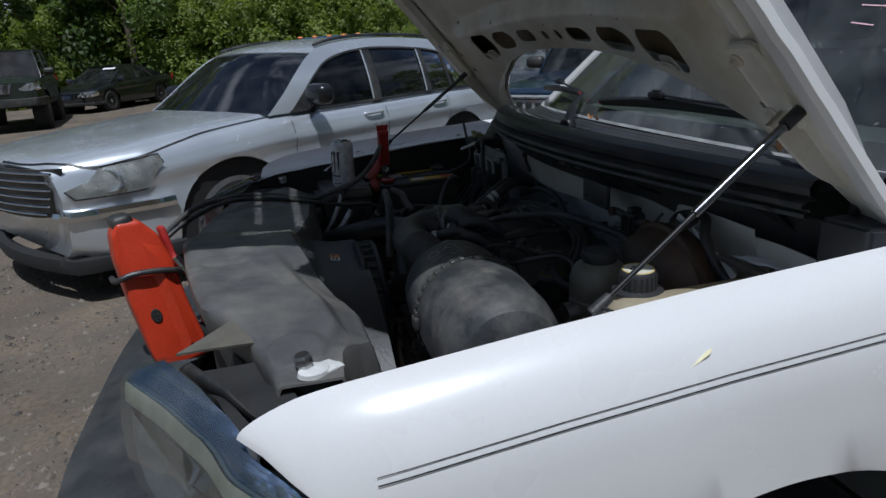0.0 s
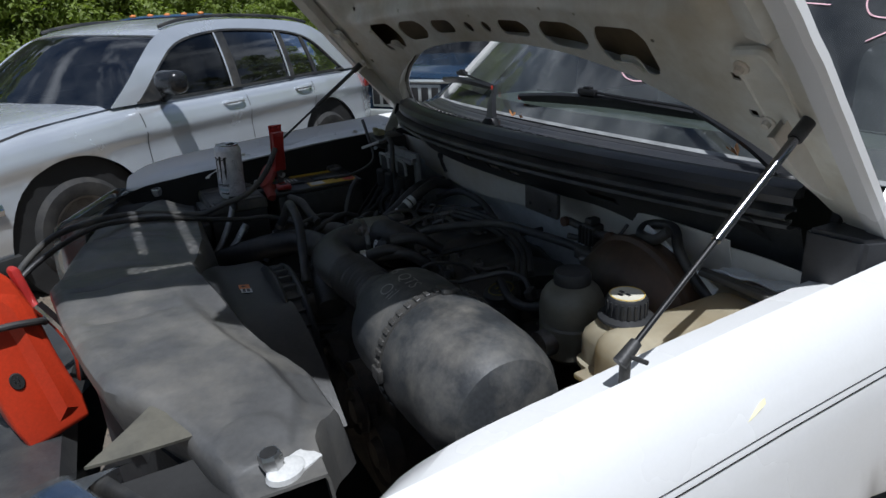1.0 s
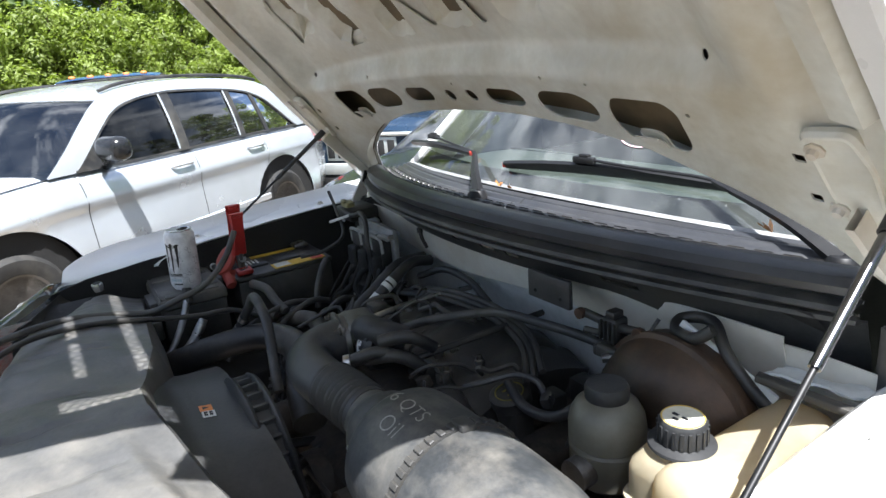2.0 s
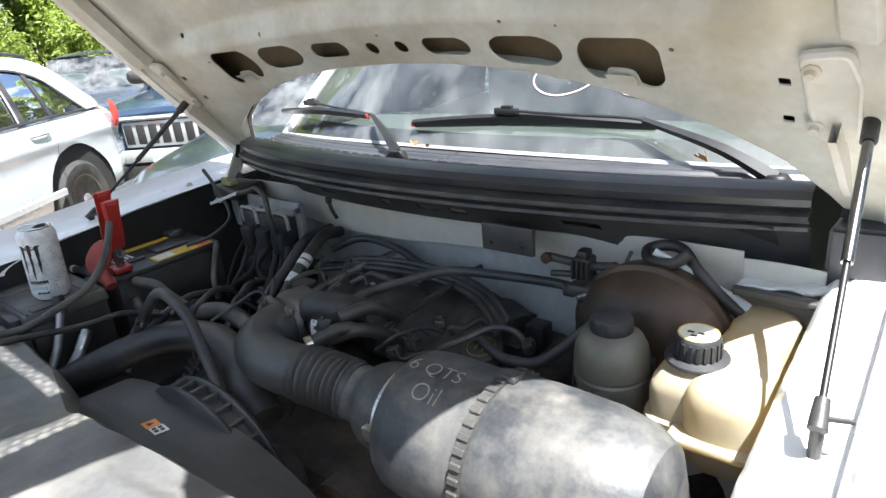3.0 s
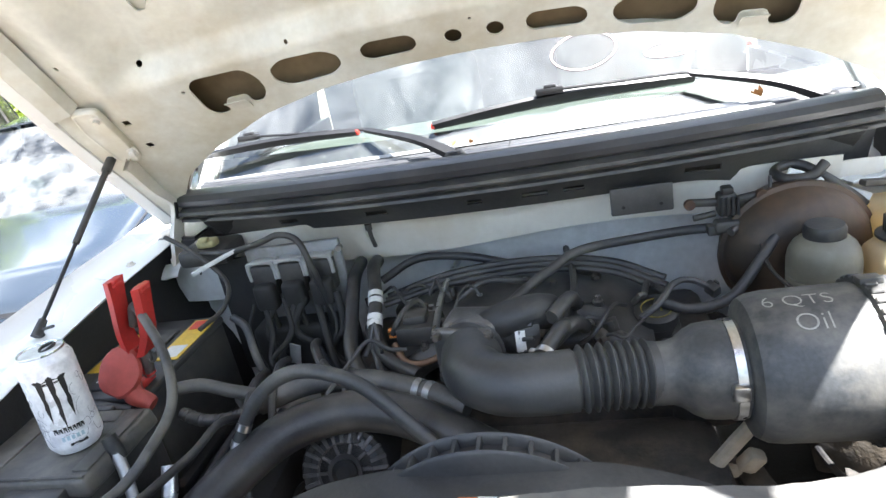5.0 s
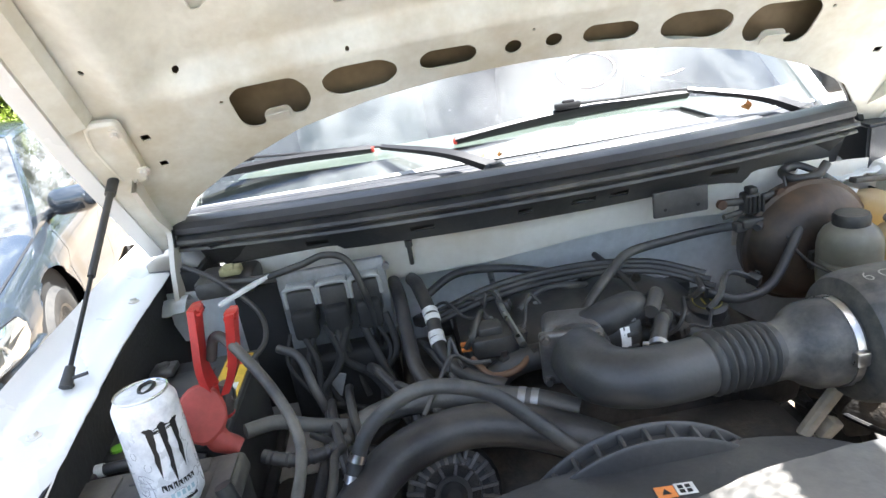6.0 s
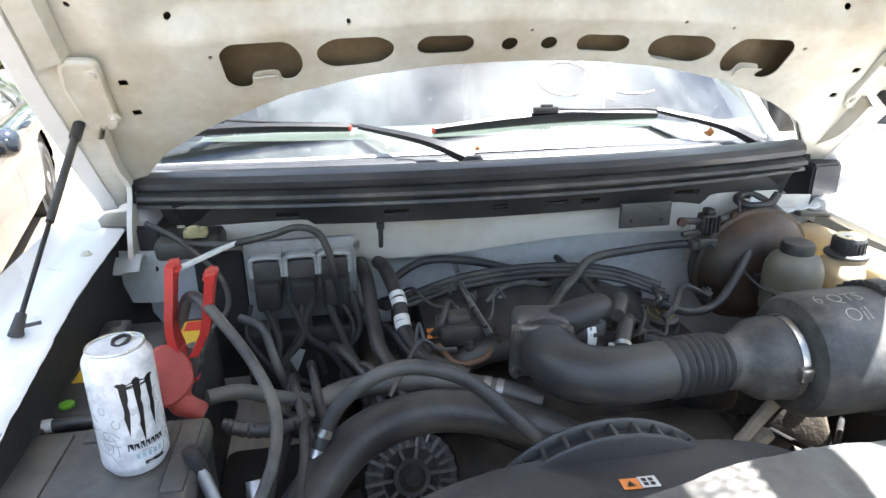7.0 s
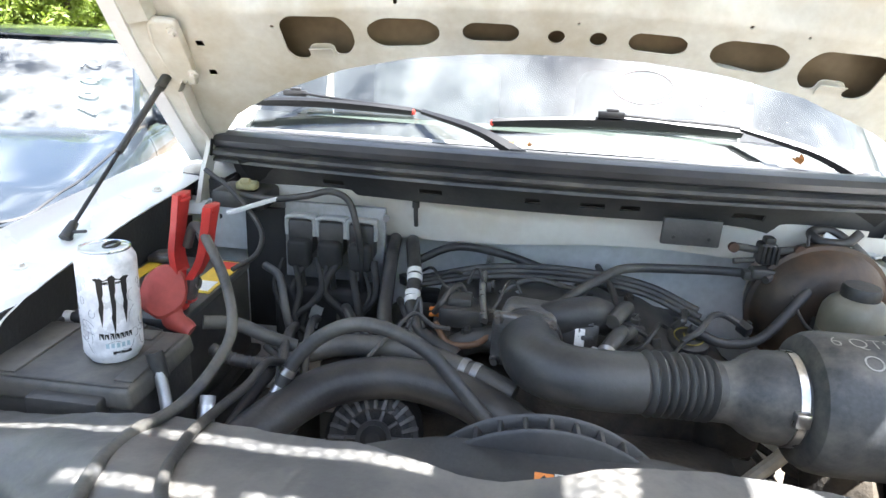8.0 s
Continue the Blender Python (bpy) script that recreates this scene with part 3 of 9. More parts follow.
        prof = [(-0.005, -0.028), (0.005, -0.028), (0.005, 0.028), (-0.005, 0.028), (-0.005, -0.028)]
        g = []
        for i, (p, t, a, b) in enumerate(fr):
            k = 1.0 - 0.35 * math.sin(math.pi * i / (len(fr) - 1))
            side = Vector((1, 0, 0))
            wide = t.cross(side).normalized()
            g.append([bm.verts.new(p + side * q[0] + wide * q[1] * k) for q in prof])
        for A, B in zip(g, g[1:]):
            for k in range(4):
                bm.faces.new((A[k], A[k + 1], B[k + 1], B[k]))
        ha = part("hinge_arm", bm, WHITE_DIRTY, hood)
        bm = bmesh.new()
        box(bm, (-0.0075, -0.007, -0.020), (0.0075, 0.007, 0.020), Matrix.Translation((sx * 0.785, 1.347 + back * 0.65, 1.185)) @ Euler((radians(-20), 0, 0)).to_matrix().to_4x4(), 0.003)
        part("arm_slot", bm, DARK, ha)
    # grille that rises with the hood: a plate with mesh-filled slots
    bm = bmesh.new()
    g0 = hood_at(0, HOOD_LEN, 0)
    gd = -HN

    def gp(x, k, out=0.0):
        return Vector((x * (0.64 - 0.45 * k) / 0.64, 0, 0)) + g0 - Vector((0, 0, 0.05 * x * x)) + gd * k + HD * (out - 0.05 * x * x)

    slots = [(-0.27, -0.004, 0.028, 0.064), (0.006, 0.33, 0.028, 0.064), (0.460, 0.526, 0.024, 0.232), (0.12, 0.325, 0.163, 0.195), (-0.10, 0.09, 0.163, 0.195)]
    xs = sorted({-0.64, 0.64, *[v for s in slots for v in s[:2]]})
    ks = sorted({-0.045, 0.0, 0.30, 0.42, *[v for s in slots for v in s[2:]]})
    for x0, x1 in zip(xs, xs[1:]):
        for k0, k1 in zip(ks, ks[1:]):
            cx, ck = (x0 + x1) / 2, (k0 + k1) / 2
            if any(s[0] < cx < s[1] and s[2] < ck < s[3] for s in slots):
                continue
            bm.faces.new([bm.verts.new(gp(x, k)) for x, k in ((x0, k0), (x1, k0), (x1, k1), (x0, k1))])
    bmesh.ops.remove_doubles(bm, verts=bm.verts, dist=1e-5)
    thicken(bm, 0.012)
    grille = part("grille", bm, BLACK, hood, "black grille shell with mesh slots", smooth=False)
    bm = bmesh.new()
    r = 0.0125
    for x0, x1, k0, k1 in slots:
        nx, nk = int((x1 - x0) / (r * 1.5)) + 1, int((k1 - k0) / (r * 1.732)) + 1
        for i in range(nx + 1):
            for j in range(nk + 1):
                cx, ck = x0 + i * r * 1.5, k0 + (j + 0.5 * (i % 2)) * r * 1.732
                for a in range(3):
                    p = [(cx + r * math.cos(radians(60 * q)), ck + r * math.sin(radians(60 * q))) for q in (a, a + 1)]
                    if all(x0 - 0.004 <= q[0] <= x1 + 0.004 and k0 - 0.004 <= q[1] <= k1 + 0.004 for q in p):
                        (ax, ak), (bx, bk) = p
                        dx, dk = (bk - ak) * 0.16, -(bx - ax) * 0.16
                        bm.faces.new([bm.verts.new(gp(*q, -0.004)) for q in ((ax - dx, ak - dk), (ax + dx, ak + dk), (bx + dx, bk + dk), (bx - dx, bk - dk))])
    part("mesh", bm, BLACK, grille, "", keep=True)
    return hood


hood = build_hood()


def crest(y):
    return lerp_table(y, [(0.30, 1.055), (0.42, 1.074), (0.50, 1.090), (0.60, 1.102), (0.80, 1.120), (1.03, 1.137), (1.32, 1.152), (1.9, 1.168)])


ARCH = (1.14, 0.40, 0.475)


def build_fender(sx, name):
    bm = bmesh.new()
    prof = [(0.774, -0.098), (0.777, -0.082), (0.788, -0.070), (0.825, -0.066), (0.862, -0.066), (0.874, -0.026), (0.893, 0.0), (0.928, -0.014), (0.953, -0.044), (0.972, -0.084), (0.981, -0.134), (0.986, -0.204), (0.988, -0.274), (0.986, -0.364), (0.98, -0.474), (0.975, -0.544)]
    if sx < 0:
        prof[:7] = [(0.772, -0.037), (0.780, -0.034), (0.825, -0.032), (0.868, -0.032), (0.890, -0.026), (0.912, 0.0)]
    vs01 = [k ** 1.5 for k in span(0, 1, 76)]

    def f(v, q):
        y0 = lerp_table(q[0] if q[1] > -0.14 or q[0] < 0.9 else 0.99 - q[1] * 0.05, [(0.77, 0.68), (0.788, 0.62), (0.825, 0.55), (0.862, 0.475), (0.874, 0.446), (0.895, 0.424), (0.932, 0.458), (0.957, 0.487), (0.975, 0.514), (0.985, 0.535), (1.02, 0.60)])
        y = y0 + (1.72 - y0) * v
        zc = crest(y)
        x, z = q[0], zc + q[1] - 0.030 * (1 - math.sqrt(1 - (1 - min(1.0, (y - y0) / 0.14)) ** 2)) * smoothstep(-0.12, -0.05, q[1])
        pull = smoothstep(0.62, 0.40, y)
        x -= pull * 0.02 * smoothstep(0.80, 0.99, x)
        d2 = ARCH[2] ** 2 - (y - ARCH[0]) ** 2
        if d2 > 0 and q[0] > 0.97:
            z = max(z, ARCH[1] + math.sqrt(d2))
        jag = 0.0015 * noise.noise((y * 40, sx, 1)) if q[0] < 0.79 else 0
        if sx < 0 and q[0] < 0.85:
            jag += 0.002 + 0.075 * max(0.0, y - 0.76) * (1 - 0.35 * smoothstep(1.05, 1.3, y)) + 0.0018 * smoothstep(-0.15, 0.15, math.sin(y * 21))
        return Vector((sx * (x + jag), y, z))

    sheet(bm, f, vs01, prof)
    thicken(bm, 0.003)
    fender = part(name, bm, WHITE, truck, "white painted front fender with thin black pinstripes")
    # two pinstripes
    for off, w in ((-0.0580, 0.0010), (-0.0675, 0.0019)):
        bm = bmesh.new()

        def g(y, k):
            z = off + k * w
            x = lerp_table(-z, [(0.026, 0.955), (0.06, 0.972), (0.11, 0.981), (0.18, 0.986)])
            pull = smoothstep(0.62, 0.40, y)
            x -= pull * 0.02 * smoothstep(0.80, 0.99, x)
            zz = crest(y) + z - 0.024
            return Vector((sx * (x + 0.002), y, zz))

        sheet(bm, g, span(0.575, 1.70, 60), [-0.5, 0.5])
        part("pinstripe", bm, INK, fender)
    # bolts on the ledge
    for y in (0.80, 1.20):
        bm = bmesh.new()
        lathe(bm, [(0, 0.006), (0.006, 0.006), (0.007, 0.001), (0.011, 0.0), (0.011, -0.006)], 8, Matrix.Translation((sx * 0.835, y, crest(y) - (0.065 if sx > 0 else 0.031))))
        part("bolt", bm, WHITE_DIRTY, fender)
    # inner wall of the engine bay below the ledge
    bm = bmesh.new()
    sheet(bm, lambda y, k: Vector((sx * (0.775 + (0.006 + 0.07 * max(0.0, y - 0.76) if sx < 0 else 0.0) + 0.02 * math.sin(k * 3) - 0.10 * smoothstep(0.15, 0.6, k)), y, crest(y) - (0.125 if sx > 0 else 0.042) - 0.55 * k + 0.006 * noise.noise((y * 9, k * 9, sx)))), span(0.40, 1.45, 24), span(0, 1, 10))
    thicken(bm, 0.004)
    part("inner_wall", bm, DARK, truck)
    return fender


fender_d = build_fender(1, "driver_fender")
fender_p = build_fender(-1, "passenger_fender")
bm = bmesh.new()
sheet(bm, lambda u, v: Vector((0.9585 + 0.004 - v * 0.006, 0.945 + 0.055 * u + 0.006 * v, crest(0.97) - 0.069 + 0.020 * u * u + v * 0.008 * math.sin(math.pi * (0.1 + 0.8 * u)))), span(0, 1, 10), span(0, 1, 2))
part("paint_mark", bm, mat("pale_yellow_crayon", (0.82, 0.76, 0.48), 0.6, var=0.1), fender_d, "pale yellow crayon mark")


def cowl_front(x):
    k = (x / 0.765) ** 2
    return 1.162 + 0.19 * k, 1.238 - 0.030 * k


def glass_base(x):
    k = (x / 0.75) ** 2
    return 1.392 + 0.12 * k, 1.219 - 0.014 * k


def build_cowl():
    xs = span(-0.80, 0.742, 64)
    # soft seal: a rolled bead, a groove and a lower lip
    bm = bmesh.new()
    prof = [(0.060, 0.004), (0.045, 0.012), (0.022, 0.012), (0.006, 0.006), (-0.002, -0.006), (0.000, -0.018), (0.010, -0.024), (0.012, -0.030)]
    sheet(bm, lambda x, q: Vector((x, cowl_front(x)[0] + q[0], cowl_front(x)[1] + q[1])), xs, prof)
    seal = part("cowl_seal", bm, SEAL, truck, "black rubber hood seal along the cowl")
    bm = bmesh.new()
    prof = [(0.014, -0.024), (0.006, -0.026), (-0.012, -0.030), (-0.016, -0.036), (-0.012, -0.040), (0.002, -0.041), (0.004, -0.046), (-0.006, -0.049), (-0.008, -0.055), (0.004, -0.058), (0.030, -0.060)]
    sheet(bm, lambda x, q: Vector((x, cowl_front(x)[0] + q[0], cowl_front(x)[1] + q[1])), xs, prof)
    part("lip", bm, RUBBER_GREY, seal, "grey dusty rubber lip")
    # ribbed black panel from the seal back to the glass
    bm = bmesh.new()

    def panel(x, v):
        (y0, z0), (y1, z1) = cowl_front(x), glass_base(x)
        y = y0 + 0.055 + (y1 - y0 - 0.05) * v
        z = z0 + 0.002 + (z1 - z0 + 0.0) * v - 0.012 * math.sin(math.pi * v) + 0.004 * math.sin(v * 34) * (1 if v < 0.9 else 0)
        return Vector((x, y, z))

    sheet(bm, panel, xs, span(0, 1, 40))
    cowl = part("cowl_panel", bm, SEAL, truck, "ribbed black plastic cowl panel below the windscreen")
    # rows of raised dashes on the panel
    bm = bmesh.new()
    for r in range(5):
        v = 0.06 + 0.10 * r
        for k in range(38):
            x0 = -0.76 + 0.04 * k + 0.02 * (r % 2)
            if abs(x0 + 0.017 + 0.09) < 0.05 and v > 0.3 or x0 + 0.034 > 0.76:
                continue
            pts = [panel(x0, v - 0.022), panel(x0 + 0.032, v - 0.022), panel(x0 + 0.032, v + 0.022), panel(x0, v + 0.022)]
            lo = [bm.verts.new(p + Vector((0, 0, -0.002))) for p in pts]
            c = sum(pts, Vector()) / 4
            hi = [bm.verts.new(c + (p - c) * 0.75 + Vector((0, 0, 0.0035))) for p in pts]
            bm.faces.new(hi)
            for i in range(4):
                bm.faces.new((lo[i], lo[(i + 1) % 4], hi[(i + 1) % 4], hi[i]))
    part("ribs", bm, RUBBER, cowl, "rows of short moulded ribs", smooth=False)
    bm = bmesh.new()
    sheet(bm, lambda x, v: panel(x, v) + Vector((0, 0, 0.0015)), [0.0265, 0.0300], span(0, 0.98, 40))
    part("joint", bm, DARK, cowl)
    # grey apron with slots below the lip
    bm = bmesh.new()
    slots = [(-0.50, 0.05), (-0.28, 0.05), (0.05, 0.05), (0.13, 0.04), (0.36, 0.07), (-0.06, 0.03)]
    zs = [-0.062, -0.078, -0.092, -0.112]
    xx = sorted({-0.74, 0.74, *span(-0.74, 0.74, 30), *[a for a, w in slots], *[a + w for a, w in slots]})
    for x0, x1 in zip(xx, xx[1:]):
        for i in range(3):
            if i == 1 and any(a <= (x0 + x1) / 2 <= a + w for a, w in slots):
                continue
            q = []
            for x, k in ((x0, i), (x1, i), (x1, i + 1), (x0, i + 1)):
                y, z = cowl_front(x)
                q.append(bm.verts.new((x, y + 0.034 + 0.012 * k, z - 0.062 + (zs[k] + 0.062) * (1 + 0.9 * smoothstep(0.35, 0.62, x)))))
            bm.faces.new(q)
    bmesh.ops.remove_doubles(bm, verts=bm.verts, dist=1e-5)
    thicken(bm, 0.004)
    apron = part("cowl_apron", bm, BLACK_GREY, truck, "grey plastic apron with slots under the cowl seal")
    bm = bmesh.new()
    box(bm, (0.215, 1.203, 1.086), (0.330, 1.214, 1.142), None, 0.004)
    br = part("bracket", bm, BLACK_GREY, apron)
    for x in (0.238, 0.307):
        bm = bmesh.new()
        rod(bm, (x, 1.2045, 1.103), (x, 1.2015, 1.103), 0.0035, 8)
        part("hole", bm, DARK, br)
    # firewall: a pale seam band above a grey recessed panel
    bm = bmesh.new()

    def band(x, v):
        y = 1.268 + 0.03 * v + 0.05 * (x / 0.7) ** 2
        z = 1.135 - 0.10 * v + 0.012 * math.sin(x * 7) * v - 0.02 * (x / 0.7) ** 2
        return Vector((x, y + 0.004 * noise.noise((x * 6, v * 3, 0)), z))

    sheet(bm, band, span(-0.66, 0.66, 50), span(0, 1, 6))
    thicken(bm, 0.003)
    part("firewall_seam", bm, WHITE_DIRTY, truck, "cream firewall flange with stains")
    bm = bmesh.new()
    sheet(bm, lambda x, v: Vector((x, 1.325 + 0.04 * smoothstep(0, 0.2, v) + 0.008 * noise.noise((x * 5, v * 5, 0)), 1.05 - 0.55 * v)), span(-0.79, 0.79, 40), span(0, 1, 14))
    thicken(bm, 0.004)
    part("firewall", bm, FIREWALL, truck, "grey painted firewall panel")
    bm = bmesh.new()
    sheet(bm, lambda x, v: Vector((x, 1.278 + 0.02 * v + 0.05 * (x / 0.7) ** 2, 1.118 - 0.16 * v - 0.02 * (x / 0.7) ** 2 + 0.006 * noise.noise((x * 8, v * 4, 2)))), span(0.44, 0.80, 18), span(0, 1, 8))
    thicken(bm, 0.003)
    part("firewall_corner", bm, WHITE_DIRTY, truck, "pale painted firewall corner behind the booster")
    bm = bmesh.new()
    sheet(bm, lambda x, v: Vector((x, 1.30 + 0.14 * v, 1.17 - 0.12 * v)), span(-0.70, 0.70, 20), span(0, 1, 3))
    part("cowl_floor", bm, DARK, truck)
    return cowl


cowl = build_cowl()


def build_cowl_ends():
    """Dark plastic fillers between the cowl and the fenders, with a grey sheet-metal shelf before them."""
    for sx in (-1, 1):
        bm = bmesh.new()
        foot = [(0.77, 1.335), (0.855, 1.345), (0.885, 1.41), (0.885, 1.58), (0.78, 1.47)] if sx > 0 else [(0.735, 1.315), (0.855, 1.335), (0.885, 1.40), (0.885, 1.58), (0.735, 1.46)]
        lo = [bm.verts.new((sx * x, y, 1.05)) for x, y in foot]
        hi = [bm.verts.new((sx * x, y, (1.165 if sx > 0 else 1.122) + 0.02 * (y - 1.335))) for x, y in foot]
        bm.faces.new(lo[::-1])
        bm.faces.new(hi)
        for k in range(5):
            bm.faces.new((lo[k], lo[(k + 1) % 5], hi[(k + 1) % 5], hi[k]))
        bmesh.ops.bevel(bm, geom=[e for e in bm.edges], offset=0.006, segments=2, affect="EDGES")
        part("cowl_filler", bm, SEAL, truck, "black plastic cowl end filler")
        if sx > 0:
            # crumpled grey sheet-metal shelf with a dark gap, before the filler
            bm = bmesh.new()
            sheet(bm, lambda u, v: Vector((0.66 + 0.13 * u, 1.265 + 0.10 * v + 0.04 * u, 1.075 - 0.02 * v + 0.016 * noise.noise((u * 3.1, v * 3.7, 5)))), span(0, 1, 10), span(0, 1, 8))
            thicken(bm, 0.004)
            part("corner_shelf", bm, PALE_WALL, truck, "grey painted corner shelf behind the coolant tank")
            bm = bmesh.new()
            box(bm, (-0.075, -0.009, -0.006), (0.075, 0.009, 0.006), Matrix.Translation((0.735, 1.262, 1.068)) @ Euler((0, radians(10), radians(18))).to_matrix().to_4x4(), 0.003)
            part("edge_rubber", bm, BLACK, truck)
        if sx > 0:
            continue
        bm = bmesh.new()
        sheet(bm, lambda u, v: Vector((sx * (0.765 + 0.105 * u), 1.245 + 0.07 * v + 0.02 * u, 1.055 + 0.020 * math.sin(3 * v) - 0.012 * u + 0.004 * noise.noise((u * 4, v * 5, sx)))), span(0, 1, 10), span(0, 1, 10))
        thicken(bm, 0.004)
        part("corner_shelf", bm, PALE_WALL, truck, "pale painted corner shelf of the engine bay")
        bm = bmesh.new()
        sheet(bm, lambda u, v: Vector((sx * (0.645 + 0.235 * u), 1.318 + 0.004 * math.sin(9 * u), 1.066 + 0.012 * u - 0.115 * v)), span(0, 1, 8), span(0, 1, 5))
        thicken(bm, 0.004)
        part("corner_wall", bm, PALE_WALL, truck, "pale blue-grey painted corner wall with a bolt hole")
        bm = bmesh.new()
        rod(bm, (sx * 0.753, 1.330, 1.032), (sx * 0.753, 1.311, 1.032), 0.006, 10)
        part("bolt_hole", bm, DARK, truck)
        # added near-black panel, in place of dark loom and clutter before the firewall
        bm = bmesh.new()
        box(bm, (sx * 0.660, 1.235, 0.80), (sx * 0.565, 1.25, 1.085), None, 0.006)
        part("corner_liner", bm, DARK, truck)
        bm = bmesh.new()
        box(bm, (min(sx * 0.60, sx * 0.72), 1.20, 1.085), (max(sx * 0.60, sx * 0.72), 1.30, 1.125), None, 0.012)
        part("cowl_drain", bm, BLACK, truck)


build_cowl_ends()


def glass_at(x, v, off=0.0):
    """A place on the windscreen; v from the base to the roof."""
    y0, z0 = glass_base(x)
    x2 = x * (1 - 0.10 * v)
    return Vector((x2, y0 + 0.02 + 0.60 * v + 0.06 * v * (x / 0.75) ** 2, z0 + 0.008 + 0.60 * v - 0.06 * v * v - 0.01 * (x / 0.75) ** 2)) + Vector((0, -0.68, 0.73)) * off


def build_cab():
    bm = bmesh.new()
    sheet(bm, lambda x, v: glass_at(x, v), span(-0.78, 0.78, 32), span(0, 1, 12))
    ws = part("windscreen", bm, GLASS, truck, "dusty windscreen with pink marker writing")
    ws.visible_shadow = False
    # white body strip at the glass base and pillars
    bm = bmesh.new()
    sheet(bm, lambda x, v: glass_at(x, -0.010 + 0.010 * v, 0.003), span(-0.78, 0.78, 32), [0, 1])
    thicken(bm, 0.003)
    part("glass_trim", bm, mat("dusty_white_glass_edge", (0.40, 0.41, 0.41), 0.6, var=0.4, scale=20, fine=200), ws, "dusty white trim at the glass edge")
    bm = bmesh.new()
    sheet(bm, lambda x, v: glass_at(x, -0.012 + (0.062 + 0.045 * x * x) * v, -0.004), span(-0.77, 0.77, 32), span(0, 1, 4))
    part("frit_band", bm, mat("dusty_black_glass_print", (0.015, 0.016, 0.017), 0.6, var=0.6, scale=30, fine=220, dirt=(0.055, 0.055, 0.052), dirt_amount=0.6, stain_scale=14), ws, "dusty black printed band along the glass base")
    for sx in (-1, 1):
        bm = bmesh.new()
        sheet(bm, lambda v, q: glass_at(sx * 0.78, v) + Vector((sx * q[0], q[1], q[2])), span(-0.10, 1, 12), [(0, 0, -0.01), (0.0, -0.01, 0.012), (0.05, 0.03, 0.012), (0.075, 0.10, -0.02), (0.06, 0.16, -0.05)])
        part("pillar", bm, WHITE, truck, "white windscreen pillar")
        # door and side window, seen past the hood edge
        bm = bmesh.new()
        sheet(bm, lambda y, z: Vector((sx * (0.985 - 0.12 * smoothstep(1.12, 1.75, z)), y, z)), span(1.73, 3.0, 8), [0.5, 0.7, 0.9, 1.05, 1.12])
        thicken(bm, 0.03)
        part("door", bm, WHITE, truck, "white cab door")
        bm = bmesh.new()
        sheet(bm, lambda y, z: Vector((sx * (0.965 - 0.14 * smoothstep(1.12, 1.75, z)), y + 0.75 * max(0, 0.5 - (y - 1.73)) * (z - 1.12), z)), span(1.74, 2.9, 8), span(1.12, 1.70, 4))
        part("side_window", bm, CAR_GLASS, truck)
        if sx < 0:
            continue
        # door mirror
        bm = bmesh.new()
        box(bm, (sx * 1.13 - 0.10, 1.84, 1.14), (sx * 1.13 + 0.10, 1.93, 1.36), None, 0.03, 3)
        rod(bm, (sx * 0.95, 1.90, 1.16), (sx * 1.06, 1.89, 1.18), 0.025)
        mir = part("door_mirror", bm, BLACK, truck, "black door mirror")
    bm = bmesh.new()
    sheet(bm, lambda x, v: Vector((x, glass_at(x * 1.0, 1)[1] + v, 1.775 + 0.03 * math.sin(math.pi * v / 1.1) - 0.06 * (x / 0.75) ** 2)), span(-0.80, 0.80, 12), span(0, 1.1, 8))
    thicken(bm, 0.03)
    part("roof", bm, WHITE, truck, "white cab roof")
    bm = bmesh.new()
    sheet(bm, lambda x, v: Vector((x, glass_base(x)[0] + 0.03 + 0.50 * v, 1.20 + 0.02 * math.sin(3 * v) - 0.02 * (x / 0.7) ** 2)), span(-0.74, 0.74, 20), span(0, 1, 8))
    sheet(bm, lambda x, v: Vector((x, 1.93 + 0.05 * v, 1.20 - 0.5 * v)), span(-0.74, 0.74, 4), [0, 1])
    part("dashboard", bm, DASH, truck, "grey dashboard under the windscreen")
    bm = bmesh.new()
    sheet(bm, lambda x, z: Vector((x, 3.0, z)), span(-0.95, 0.95, 4), span(0.5, 1.75, 4))
    sheet(bm, lambda x, y: Vector((x, y, 0.5)), span(-0.95, 0.95, 4), span(1.6, 3.0, 4))
    part("cab_rear_wall", bm, SEAT, truck)
    for x in (-0.40, 0.40):
        bm = bmesh.new()
        box(bm, (x - 0.25, 2.45, 0.6), (x + 0.25, 2.62, 1.35), None, 0.06, 3)
        box(bm, (x - 0.13, 2.48, 1.38), (x + 0.13, 2.58, 1.58), None, 0.04, 3)
        part("seat", bm, SEAT, truck, "light grey cloth seat")
    # load bed behind the cab, so that the shape is whole
    bm = bmesh.new()
    box(bm, (-0.98, 3.05, 0.55), (0.98, 4.75, 1.12), None, 0.03)
    part("load_bed", bm, WHITE, truck)
    for sx in (-1, 1):
        for y in (ARCH[0], 4.0):
            bm = bmesh.new()
            m = Matrix.Translation((sx * 0.84, y, 0.385)) @ Euler((0, math.pi / 2, 0)).to_matrix().to_4x4()
            lathe(bm, [(0.21, -0.12), (0.33, -0.125), (0.375, -0.10), (0.385, -0.05), (0.385, 0.05), (0.375, 0.10), (0.33, 0.125), (0.21, 0.12)], 36, m)
            w = part("wheel", bm, TYRE, truck)
            bm = bmesh.new()
            lathe(bm, [(0.0, 0.04 * sx), (0.08, 0.05 * sx), (0.20, 0.02 * sx), (0.215, 0.09 * sx), (0.225, 0.09 * sx)], 24, m)
            part("rim", bm, ALU, w)
